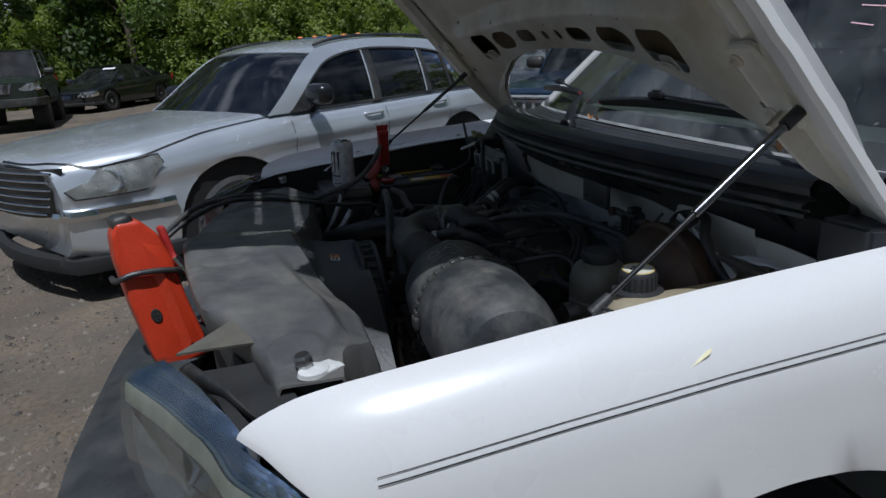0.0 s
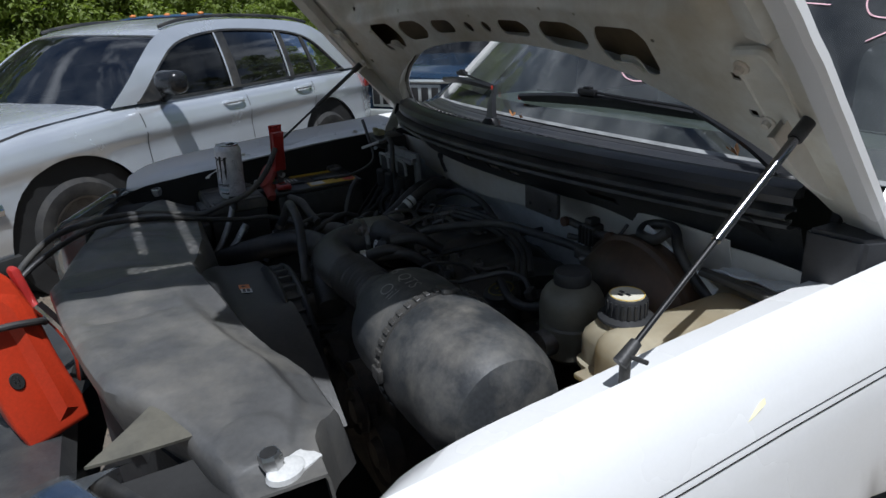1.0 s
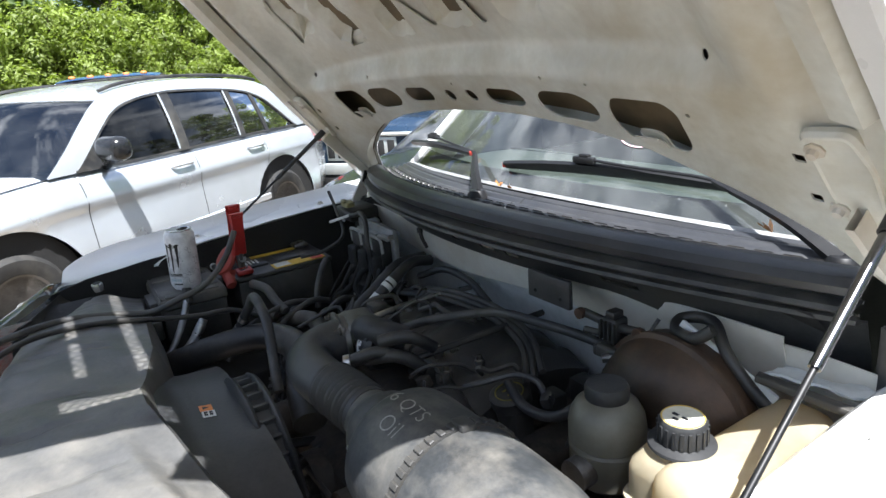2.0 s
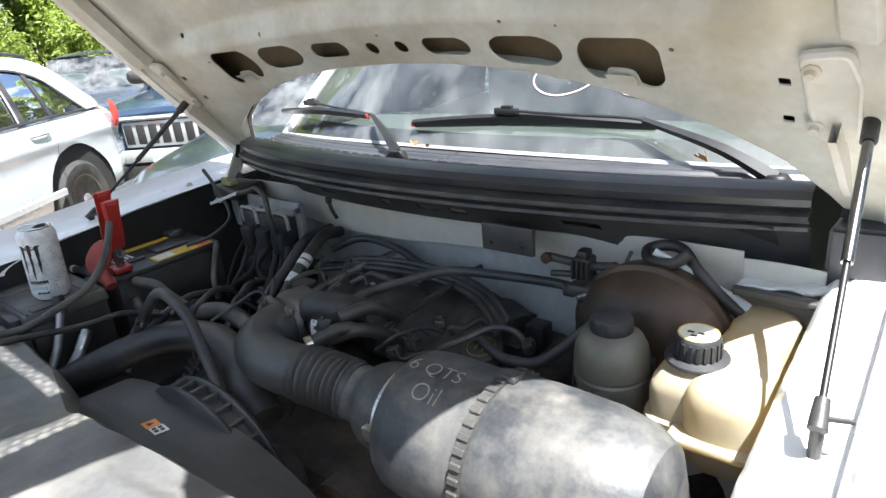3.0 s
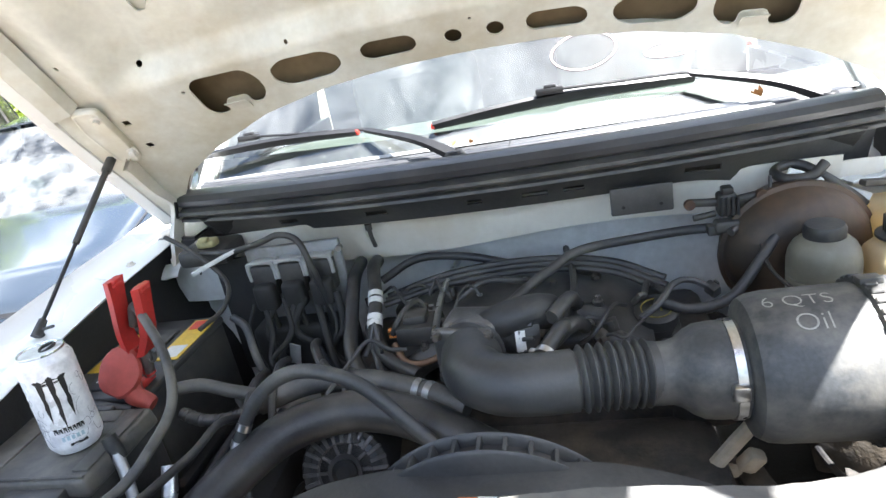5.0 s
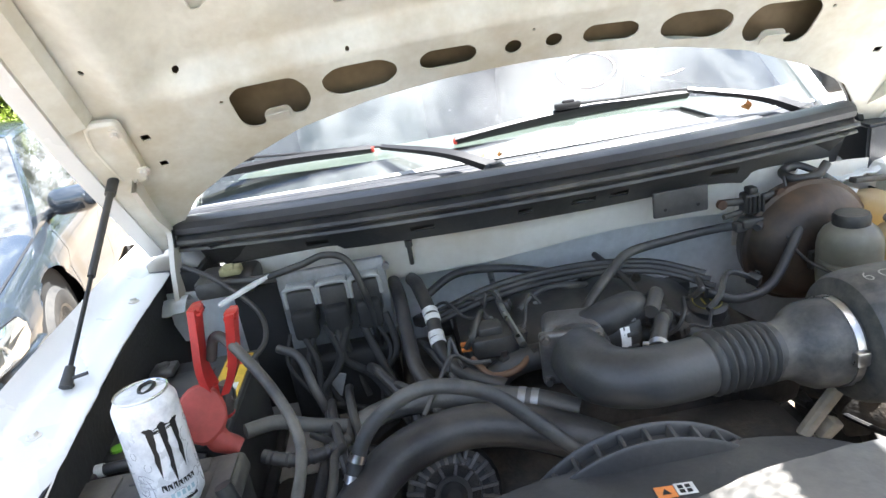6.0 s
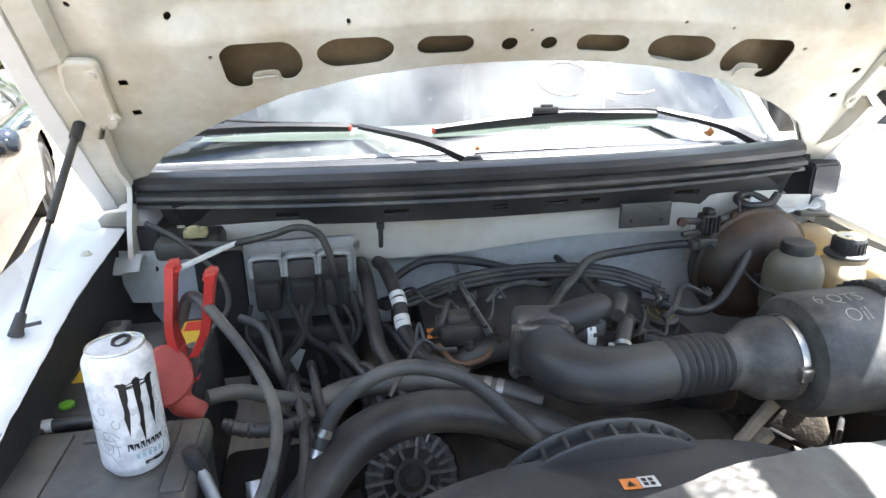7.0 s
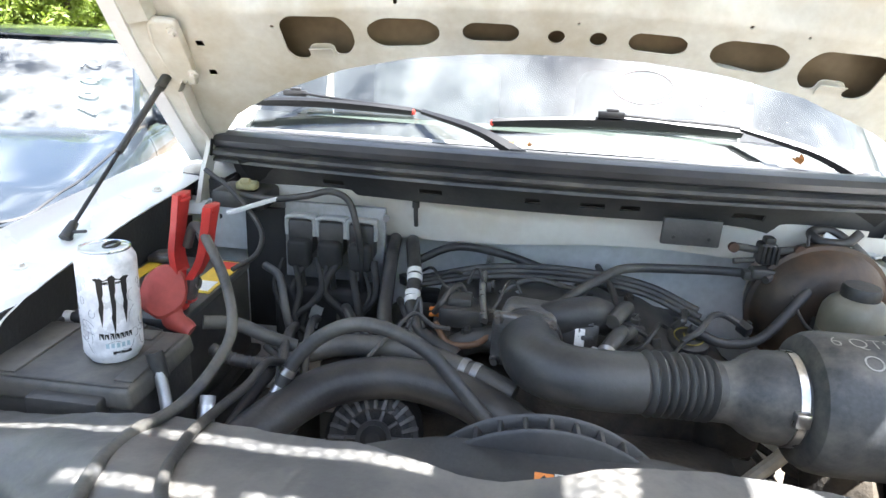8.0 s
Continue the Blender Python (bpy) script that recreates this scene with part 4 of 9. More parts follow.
    # wheel-well liners and underbody close the bay from below
    bm = bmesh.new()
    box(bm, (-0.72, 0.35, 0.30), (0.72, 3.0, 0.34), None, 0.01)
    part("underbody", bm, DARK, truck)
    return ws


windscreen = build_cab()

# ---- front end of the truck ----


COVER_FRONT = [(0, 0.266), (0.20, 0.295), (0.35, 0.325), (0.46, 0.352), (0.52, 0.395), (0.60, 0.435), (0.70, 0.465), (0.80, 0.480)]
COVER_REAR = [(-0.80, 0.618), (-0.74, 0.615), (-0.25, 0.584), (-0.08, 0.540), (0.0, 0.530), (0.10, 0.530), (0.30, 0.572), (0.48, 0.625), (0.585, 0.632), (0.63, 0.600), (0.68, 0.575), (0.80, 0.565)]


def cover_y(x):
    return lerp_table(abs(x), COVER_FRONT), lerp_table(x, COVER_REAR)


def build_front():
    # moulded cover over the radiator support
    bm = bmesh.new()

    def cov(x, q):
        y0, y1 = cover_y(x)
        v, dz = q
        zc = 1.060 - 0.038 * smoothstep(0.45, 0.75, abs(x)) - (0.018 + 0.032 * smoothstep(0.30, 1.0, v)) * smoothstep(0.05, -0.12, x)
        y = y0 + (y1 - y0) * v
        wave = 0.0050 * noise.noise((x * 7, y * 9, 0)) + 0.0028 * noise.noise((x * 19, y * 22, 4)) + 0.0014 * noise.noise((x * 60, y * 18, 7))
        # the rear band folds down towards the driver's side, and shallow ribs run across the plate
        slope = 0.056 * smoothstep(0.68, 0.80, v) * smoothstep(0.10, 0.40, x) * (0.5 + 0.5 * smoothstep(0.74, 1.0, v)) * smoothstep(0.68, 0.56, x)
        crease = 0.0
        for rx in (-0.30, -0.085, 0.075, 0.235):
            crease -= 0.0045 * smoothstep(0.012, 0.003, abs(x - rx)) * smoothstep(0.08, 0.16, v) * smoothstep(0.70, 0.62, v)
        crease += 0.007 * smoothstep(0.05, 0.035, math.hypot(x - 0.655, (y - 0.50) * 0.9))
        return Vector((x, y, zc + dz + wave + crease - slope))

    prof = [(0.10, -0.15), (0.01, -0.060), (-0.02, -0.026), (-0.012, -0.010), (0.02, -0.003)] + [(k, 0.0) for k in span(0.06, 0.95, 40)] + [(0.98, -0.010), (1.02, -0.05), (1.06, -0.10)]
    sheet(bm, cov, span(-0.74, 0.74, 190), prof)
    thicken(bm, 0.004)
    cover = part("radiator_cover", bm, COVER, truck, "dusty black plastic radiator cover")
    for sx in (-1, 1):
        bm = bmesh.new()
        m = Matrix.Translation((sx * 0.708, 0.512, 1.034)) @ Euler((radians(6), radians(-4) * sx, 0.2)).to_matrix().to_4x4()
        lathe(bm, [(0.0, 0.017), (0.0065, 0.018), (0.0125, 0.018), (0.0145, 0.014), (0.0145, 0.004), (0.012, 0.002), (0.012, -0.004)], 6, m)
        bolt = part("bolt", bm, STEEL, cover, "bright zinc hexagon bolt", smooth=False)
        bm = bmesh.new()
        lathe(bm, [(0.0, 0.0185), (0.0100, 0.0188), (0.0105, 0.0182), (0.0105, 0.012)], 14, m)
        part("bolt_socket", bm, DARK, bolt)
        if sx < 0:
            continue
        bm = bmesh.new()
        m = Matrix.Translation((sx * 0.716, 0.524, 1.026)) @ Euler((radians(-4), radians(6) * sx, 0.5 * sx)).to_matrix().to_4x4() @ Matrix.Diagonal((0.85, 1.25, 1, 1))
        lathe(bm, [(0.008, 0.006), (0.017, 0.006), (0.020, 0.004), (0.021, -0.003)], 20, m)
        box(bm, (-0.018, 0.006, -0.004), (0.018, 0.036, 0.003), m, 0.003)
        part("washer_plate", bm, LABEL_WHITE, cover, "pale scratched washer plate")
        bm = bmesh.new()
        A, B, C = Vector((sx * 0.598, 0.321, 1.036)), Vector((sx * 0.500, 0.420, 1.050)), Vector((sx * 0.604, 0.440, 1.036))

        def flap(u, v):
            w = 1 - v
            p = (A * (1 - u) + C * u) * w + B * v
            p += (B - C) * 0.16 * math.sin(math.pi * u) * math.sin(math.pi * min(1.0, v * 1.05)) + (C - A) * 0.10 * math.sin(math.pi * v)
            return p + Vector((0, 0, 0.007 * math.sin(math.pi * u) * w)) + (B - (A + C) / 2) * (-0.10 * math.sin(math.pi * u) * w) + (A - C) * 0.10 * math.sin(math.pi * v) * (0.5 - u) * 1.4

        sheet(bm, flap, span(0, 1, 10), span(0, 0.94, 8))
        thicken(bm, 0.004)
        part("corner_flap", bm, FLAP, cover, "loose flat rubber flap")
    # radiator support, grille opening and bumper
    bm = bmesh.new()
    sheet(bm, lambda x, v: Vector((x, 0.33 + 0.20 * (x / 0.74) ** 2, 0.98 - 0.42 * v)), span(-0.70, 0.70, 20), span(0, 1, 6))
    thicken(bm, 0.03)
    part("radiator", bm, DARK, truck, "black radiator core and support")
    bm = bmesh.new()
    prof = [(0.22, 0.66), (0.20, 0.70), (0.16, 0.712), (0.05, 0.712), (0.0, 0.69), (-0.02, 0.62), (0.0, 0.48), (0.06, 0.44), (0.22, 0.46)]
    sheet(bm, lambda x, q: Vector((x, q[0] + 0.30 * abs(x / 0.98) ** 3.2, q[1])), span(-0.98, 0.98, 40), prof)
    part("bumper", bm, BLACK_GREY, truck, "black front bumper with a flat top")
    # added strip; its blue imitates the sky reflected on the lens top
    SHELL_METAL = mat("sky_blue_lamp_shell", (0.36, 0.50, 0.72), 0.10, metal=0.95, var=0.12, scale=6, fine=80, detail_mix=0.08)
    HAZED_PLASTIC = mat("yellowed_lamp_plastic", (0.34, 0.36, 0.30), 0.35, var=0.3, scale=20, fine=120)
    for sx in (-1, 1):
        lamp = new("headlight")
        lamp.parent = truck
        lamp["label"] = "clear headlight with a hazed plastic lens"

        def back(x):
            y = lerp_table(x, [(0.595, 0.303), (0.72, 0.366), (0.80, 0.400), (0.85, 0.424), (0.90, 0.440), (0.935, 0.468), (0.957, 0.494), (0.985, 0.540)])
            z = lerp_table(x, [(0.595, 1.032), (0.72, 1.040), (0.83, 1.044), (0.87, 1.030), (0.90, 1.026), (0.935, 1.018), (0.950, 1.005), (0.966, 0.974), (0.978, 0.92)])
            return y, z

        def at(u, v, inn=0.0):
            """The lens: a rounded top strip, then the face down to the bumper."""
            x = 0.595 + 0.383 * u
            y0, z0 = back(x)
            top = 0.070 - 0.045 * u
            low = 0.70 + 0.04 * u
            k = min(1.0, v / 0.30)
            a = k * math.pi / 2
            y = y0 - top * math.sin(a) ** 0.9
            z = z0 - 0.034 * (1 - math.cos(a))
            if v > 0.30:
                w = (v - 0.30) / 0.70
                z = z0 - 0.034 + (low - z0 + 0.034) * w
                y -= 0.030 * math.sin(math.pi * min(1, w * 0.75 + 0.1)) - 0.009 - 0.03 * w * w
            return Vector((sx * (x - 0.25 * inn * u), y + inn, z - 0.12 * inn))

        us2, vs2 = span(0, 1, 26), span(0, 1, 28)
        bm = bmesh.new()
        sheet(bm, lambda u, v: at(u, v), us2, vs2)
        sheet(bm, lambda v, k: at(0, v) + Vector((0, 0.07 * k, 0)), vs2, span(0, 1, 3))
        lens = part("lens", bm, LENS, lamp, "hazed clear lens")
        bm = bmesh.new()
        sheet(bm, lambda v, k: at(0.02, v) + Vector((0, 0.012 + 0.06 * k, -0.006)), vs2, span(0, 1, 3))
        part("inner_cheek", bm, LAMP_GREY, lamp)
        lens.visible_shadow = False
        bm = bmesh.new()
        sheet(bm, lambda u, v: at(0.03 + 0.95 * u, 0.20 + 0.79 * v, 0.045 + 0.045 * math.sin(math.pi * min(1, 1.6 * u)) * math.sin(math.pi * v) + 0.004 * math.sin(u * 46) * smoothstep(0.55, 0.65, u)), span(0, 1, 60), span(0, 1, 20))
        part("reflector", bm, LAMP_GREY, lamp, "silver reflector")
        bm = bmesh.new()
        sheet(bm, lambda u, v: at(u, v, 0.035 + 0.075 * min(1, 3 * v)) + Vector((0, 0.0, -0.01)), us2, vs2)
        part("housing", bm, BLACK, lamp)
        bm = bmesh.new()
        sheet(bm, lambda u, v: at(0.02 + 0.94 * u, 0.02 + 0.23 * v, 0.006), span(0, 1, 26), span(0, 1, 8))
        part("bright_shell", bm, SHELL_METAL, lamp, "mirror-like upper shell, blue sky reflection put into its colour")
        bm = bmesh.new()
        sheet(bm, lambda u, v: at(0.02 + 0.94 * u, 0.245 + 0.11 * v, 0.004), span(0, 1, 26), span(0, 1, 3))
        part("haze_ridge", bm, HAZED_PLASTIC, lamp, "yellowed ridge of the lens")
        for uc, vc, r in ((0.30, 0.62, 0.075), (0.62, 0.62, 0.055)):
            bm = bmesh.new()
            m = Matrix.Translation(at(uc, vc, 0.055)) @ Euler((math.pi / 2, 0, sx * uc * 0.6)).to_matrix().to_4x4()
            lathe(bm, [(r, 0.02), (r * 0.95, 0.022), (r * 0.8, 0.0), (r * 0.45, -0.03), (r * 0.16, -0.04), (r * 0.16, -0.008), (0, -0.006)], 28, m)
            part("bulb_bowl", bm, CHROME, lamp)
        for vc in (0.40, 0.86):
            bm = bmesh.new()
            sheet(bm, lambda u, v: at(0.04 + 0.66 * u, vc + 0.03 * v, 0.022), span(0, 1, 16), [0, 1])
            part("reflector_step", bm, LAMP_GREY, lamp)
        bm = bmesh.new()
        sheet(bm, lambda u, v: at(0.90 + 0.095 * u, 0.36 + 0.22 * v, 0.006), span(0, 1, 4), span(0, 1, 6))
        part("side_marker", bm, LABEL_ORANGE, lamp, "amber side marker")
        bm = bmesh.new()
        sheet(bm, lambda u, v: Vector((sx * (0.600 + 0.24 * u), 0.345 + 0.10 * v + 0.085 * u, 1.000 - 0.010 * math.sin(u * 9))), span(0, 1, 16), [0, 0.5, 1])
        thicken(bm, 0.006)
        part("lamp_bracket", bm, DARK, truck)
    # fan shroud behind the cover: a sloping top and a webbed ring
    bm = bmesh.new()

    def shroud(x, y):
        z = lerp_table(y, [(0.50, 1.000), (0.54, 0.985), (0.575, 0.962), (0.62, 0.952), (0.69, 0.948)])
        return Vector((x, y, z - 1.25 * max(0.0, abs(x + 0.015) - 0.10) ** 2 + 0.002 * noise.noise((x * 12, y * 12, 2))))

    sheet(bm, shroud, span(-0.52, 0.40, 50), span(0.49, 0.69, 16))
    thicken(bm, 0.005)
    sh = part("fan_shroud", bm, BLACK_GREY, truck, "dusty black fan shroud with a webbed ring")
    bm = bmesh.new()
    rc = Vector((-0.015, 0.0, 0.772))

    def ring(a, q):
        return rc + Vector((q[1] * math.sin(a), q[0], q[1] * math.cos(a)))

    sheet(bm, ring, span(-1.5, 1.5, 50), [(0.672, 0.17), (0.674, 0.208), (0.678, 0.212), (0.684, 0.208), (0.686, 0.196), (0.712, 0.192), (0.714, 0.206), (0.718, 0.209), (0.724, 0.205), (0.726, 0.17)])
    part("ring", bm, BLACK_GREY, sh, angle=50)
    for k in range(-6, 7):
        a = k * 0.17
        bm = bmesh.new()
        m = Matrix.Translation(ring(a, (0.699, 0.198))) @ Euler((0, a, 0)).to_matrix().to_4x4()
        box(bm, (-0.003, -0.014, -0.012), (0.003, 0.014, 0.009), m, 0.001)
        part("web", bm, BLACK_GREY, sh)
    for k, (mt, dx, w) in enumerate(((LABEL_ORANGE, -0.0125, 0.012), (LABEL_WHITE, 0.0125, 0.012))):
        bm = bmesh.new()
        m = Matrix.Translation((-0.014 + dx, 0.617, 0.9545)) @ Euler((radians(-8), 0, radians(-4))).to_matrix().to_4x4()
        box(bm, (-w, -0.0115, 0), (w, 0.0115, 0.0008), m)
        lab = part("warning_label", bm, mt, sh)
        if k:
            bm = bmesh.new()
            for i in range(2):
                for j in range(2):
                    box(bm, (-0.0085 + 0.009 * i, -0.008 + 0.009 * j, 0.0008), (-0.0025 + 0.009 * i, -0.002 + 0.009 * j, 0.0016), m)
            part("print", bm, INK, lab)
        else:
            bm = bmesh.new()
            bm.faces.new([bm.verts.new(m @ Vector(p)) for p in ((-0.006, -0.006, 0.0014), (0.006, -0.006, 0.0014), (0, 0.006, 0.0014))])
            part("print", bm, INK, lab)


build_front()

# ---- engine bay ----


def clamp_band(parent, at, toward, r, material=STEEL, wide=0.006):
    bm = bmesh.new()
    m = axis_to(at, toward)
    lathe(bm, [(r, -wide), (r + 0.0025, -wide), (r + 0.0025, wide), (r, wide)], 28, m)
    b = part("clamp_band", bm, material, parent)
    bm = bmesh.new()
    box(bm, (r, -0.008, -0.005), (r + 0.010, 0.008, 0.005), m, 0.002)
    part("clamp_screw", bm, material, parent)
    return b


def hose(name, pts, r, material=RUBBER, label="", bands=(), parent=None, sides=14, radii=None, band_mat=None):
    bm = bmesh.new()
    tube(bm, pts, r, sides, radii=radii, per=10)
    h = part(name, bm, material, parent or truck, label)
    line = spline(pts, 10)
    for k in bands:
        i = min(len(line) - 2, int(k * (len(line) - 1)))
        bm = bmesh.new()
        lathe(bm, [(r, -0.006), (r + 0.0012, -0.006), (r + 0.0012, 0.006), (r, 0.006)], 18, axis_to(line[i], line[i + 1]))
        part("stripe", bm, band_mat or LABEL_WHITE, h)
    return h


AX = (0.831, 0.978)


def build_intake():
    # air filter housing: a turned drum with a flare on one side and a blunt end on the other
    ab = new("air_filter_housing")
    ab.parent = truck
    ab["label"] = "dusty grey-black air filter housing with marker writing"

    def drum(bm, prof, squash=1.0):
        lathe(bm, prof, 40, Matrix.Translation((0, AX[0], AX[1])) @ Matrix.Scale(squash, 4, (0, 0, 1)) @ Euler((0, math.pi / 2, 0)).to_matrix().to_4x4())
        return bm

    part("front_half", drum(bmesh.new(), [(0.0455, 0.220), (0.0455, 0.250), (0.050, 0.262), (0.060, 0.275), (0.067, 0.290), (0.069, 0.308), (0.069, 0.344), (0.082, 0.346), (0.096, 0.352), (0.1025, 0.364), (0.105, 0.385), (0.1055, 0.50)]), AIRBOX, ab)
    part("rear_half", drum(bmesh.new(), [(0.1055, 0.507), (0.110, 0.515), (0.110, 0.58), (0.108, 0.64), (0.101, 0.680), (0.085, 0.708), (0.055, 0.722), (0.0, 0.724)]), AIRBOX, ab, "sunlit dusty end of the housing")
    part("rim", drum(bmesh.new(), [(0.105, 0.494), (0.112, 0.496), (0.112, 0.512), (0.105, 0.514)]), BLACK, ab)
    for k in range(40):
        a = radians(k * 9)
        bm = bmesh.new()
        m = Matrix.Translation((0.504, AX[0], AX[1])) @ Euler((a, 0, 0)).to_matrix().to_4x4()
        box(bm, (-0.008, -0.0046, 0.1095), (0.008, 0.0046, 0.1150), m, 0.0014, 1)
        part("clip_tooth", bm, BLACK, ab)
    for a in (8, 100, -90):
        bm = bmesh.new()
        m = Matrix.Translation((0.507, AX[0], AX[1])) @ Euler((radians(-a), 0, 0)).to_matrix().to_4x4()
        box(bm, (-0.014, -0.012, 0.106), (0.016, 0.012, 0.118), m, 0.004)
        part("latch", bm, BLACK, ab)
    band = drum(bmesh.new(), [(0.069, 0.327), (0.0712, 0.327), (0.0712, 0.339), (0.069, 0.339)])
    part("clamp_band", band, STEEL, ab, "bright steel clamp band")
    bm = bmesh.new()
    box(bm, (0.318, 0.752, 0.975), (0.340, 0.766, 0.999), None, 0.004)
    part("clamp_screw", bm, STEEL, ab)
    # writing, laid round the top of the drum
    for text, tx, ang, size in (("6 QTS", 0.412, 12, 0.033), ("Oil", 0.422, 34, 0.037)):
        R = Matrix.Translation((0, AX[0], AX[1])) @ Euler((radians(ang), 0, 0)).to_matrix().to_4x4() @ Matrix.Translation((tx, 0, 0.105))
        w = letters("writing", text, size, Matrix(), PEN, None, depth=0.00015, thin=0.0006)
        me = w.data
        for v in me.vertices:
            a = -v.co.y / 0.1055
            p = Vector((v.co.x, 0, 0)) + Vector((0, -math.sin(a), math.cos(a))) * (0.1060 + v.co.z) - Vector((0, 0, 0.105))
            v.co = R @ p
        w.parent = ab
        w["label"] = "handwritten silver marker note"
    # corrugated duct and smooth elbow to the throttle body
    bm = bmesh.new()
    pts = [(0.232, 0.831, 0.980), (0.157, 0.820, 0.987), (0.07, 0.808, 0.990), (0.008, 0.815, 0.990), (-0.032, 0.848, 0.990), (-0.044, 0.905, 0.992)]

    def rad(k):
        if 0.03 < k < 0.29:
            return 0.0455 + 0.0045 * math.sin((k - 0.03) / 0.26 * 8 * 2 * math.pi)
        return 0.0455 + 0.004 * smoothstep(0.6, 0.9, k)

    tube(bm, pts, 0.057, 28, per=40, radii=rad)
    part("intake_duct", bm, BLACK_GREY, truck, "black corrugated intake duct and elbow", angle=60)
    # throttle body
    tb = new("throttle_body")
    tb.parent = truck
    tb["label"] = "cast aluminium throttle body"
    bm = bmesh.new()
    # bore block behind the elbow with a bolted flange, and a motor drum lying across it
    m = Matrix.Translation((-0.046, 0.902, 0.992)) @ Euler((0, 0, radians(-10))).to_matrix().to_4x4()
    box(bm, (-0.060, -0.004, -0.050), (0.044, 0.012, 0.046), m, 0.007, 3)
    box(bm, (-0.052, 0.010, -0.050), (0.046, 0.085, 0.048), m, 0.016, 3)
    lathe(bm, [(0.051, -0.018), (0.056, -0.016), (0.056, -0.006)], 26, m @ Euler((-math.pi / 2, 0, 0)).to_matrix().to_4x4() @ Matrix.Scale(-1, 4, (0, 0, 1)))
    cast = part("casting", bm, ALU, tb, "dull cast bore block")
    for bx, bz in ((-0.050, 0.036), (-0.050, -0.040), (0.036, 0.036)):
        bm = bmesh.new()
        lathe(bm, [(0, 0.010), (0.006, 0.010), (0.0065, 0.002), (0.010, 0.0), (0.010, -0.004)], 8, m @ Matrix.Translation((bx, -0.004, bz)) @ Euler((math.pi / 2, 0, 0)).to_matrix().to_4x4())
        part("bolt", bm, ENGINE, cast)
    bm = bmesh.new()
    lathe(bm, [(0.0, -0.085), (0.026, -0.085), (0.032, -0.075), (0.034, -0.030), (0.040, -0.022), (0.046, -0.012), (0.047, 0.014), (0.043, 0.022), (0.030, 0.024), (0.0, 0.022)], 28, axis_to((0.040, 0.955, 0.996), (0.09, 0.962, 0.990)))
    mo = part("throttle_motor", bm, BLACK, tb, "black plastic throttle motor drum")
    bm = bmesh.new()
    sheet(bm, lambda u, v: Vector((0.030 + 0.016 * u, 0.955 - 0.0475 * math.cos(v), 0.995 + 0.0475 * math.sin(v))), [0, 1], span(-0.25, 0.55, 8))
    part("label", bm, LABEL_WHITE, mo)
    for i in range(5):
        bm = bmesh.new()
        a0 = radians(20 + 28 * i)
        box(bm, (-0.004, -0.004, 0.040), (0.016, 0.004, 0.050), Matrix.Translation((0.044, 0.956, 0.995)) @ Euler((a0, 0, 0)).to_matrix().to_4x4(), 0.002)
        part("rib", bm, BLACK, mo)
    bm = bmesh.new()
    tube(bm, [(-0.02, 0.95, 1.01), (0.02, 0.94, 1.03), (0.06, 0.955, 1.03), (0.085, 0.99, 1.01)], 0.030, 14)
    part("bypass_pipe", bm, BLACK, tb)
    for i, (a, b) in enumerate((((0.09, 0.93, 1.03), (0.13, 1.03, 1.0)), ((0.085, 0.90, 1.0), (0.14, 1.0, 0.97)), ((0.072, 0.87, 1.0), (0.115, 0.97, 0.99)))):
        bm = bmesh.new()
        tube(bm, [a, (Vector(a) + Vector(b)) / 2 + Vector((0.01, 0, 0.02)), b], 0.013, 12)
        part("vent_hose", bm, RUBBER, tb)
    clamp_band(tb, (0.075, 0.868, 1.0), (0.09, 0.90, 1.005), 0.014)


build_intake()


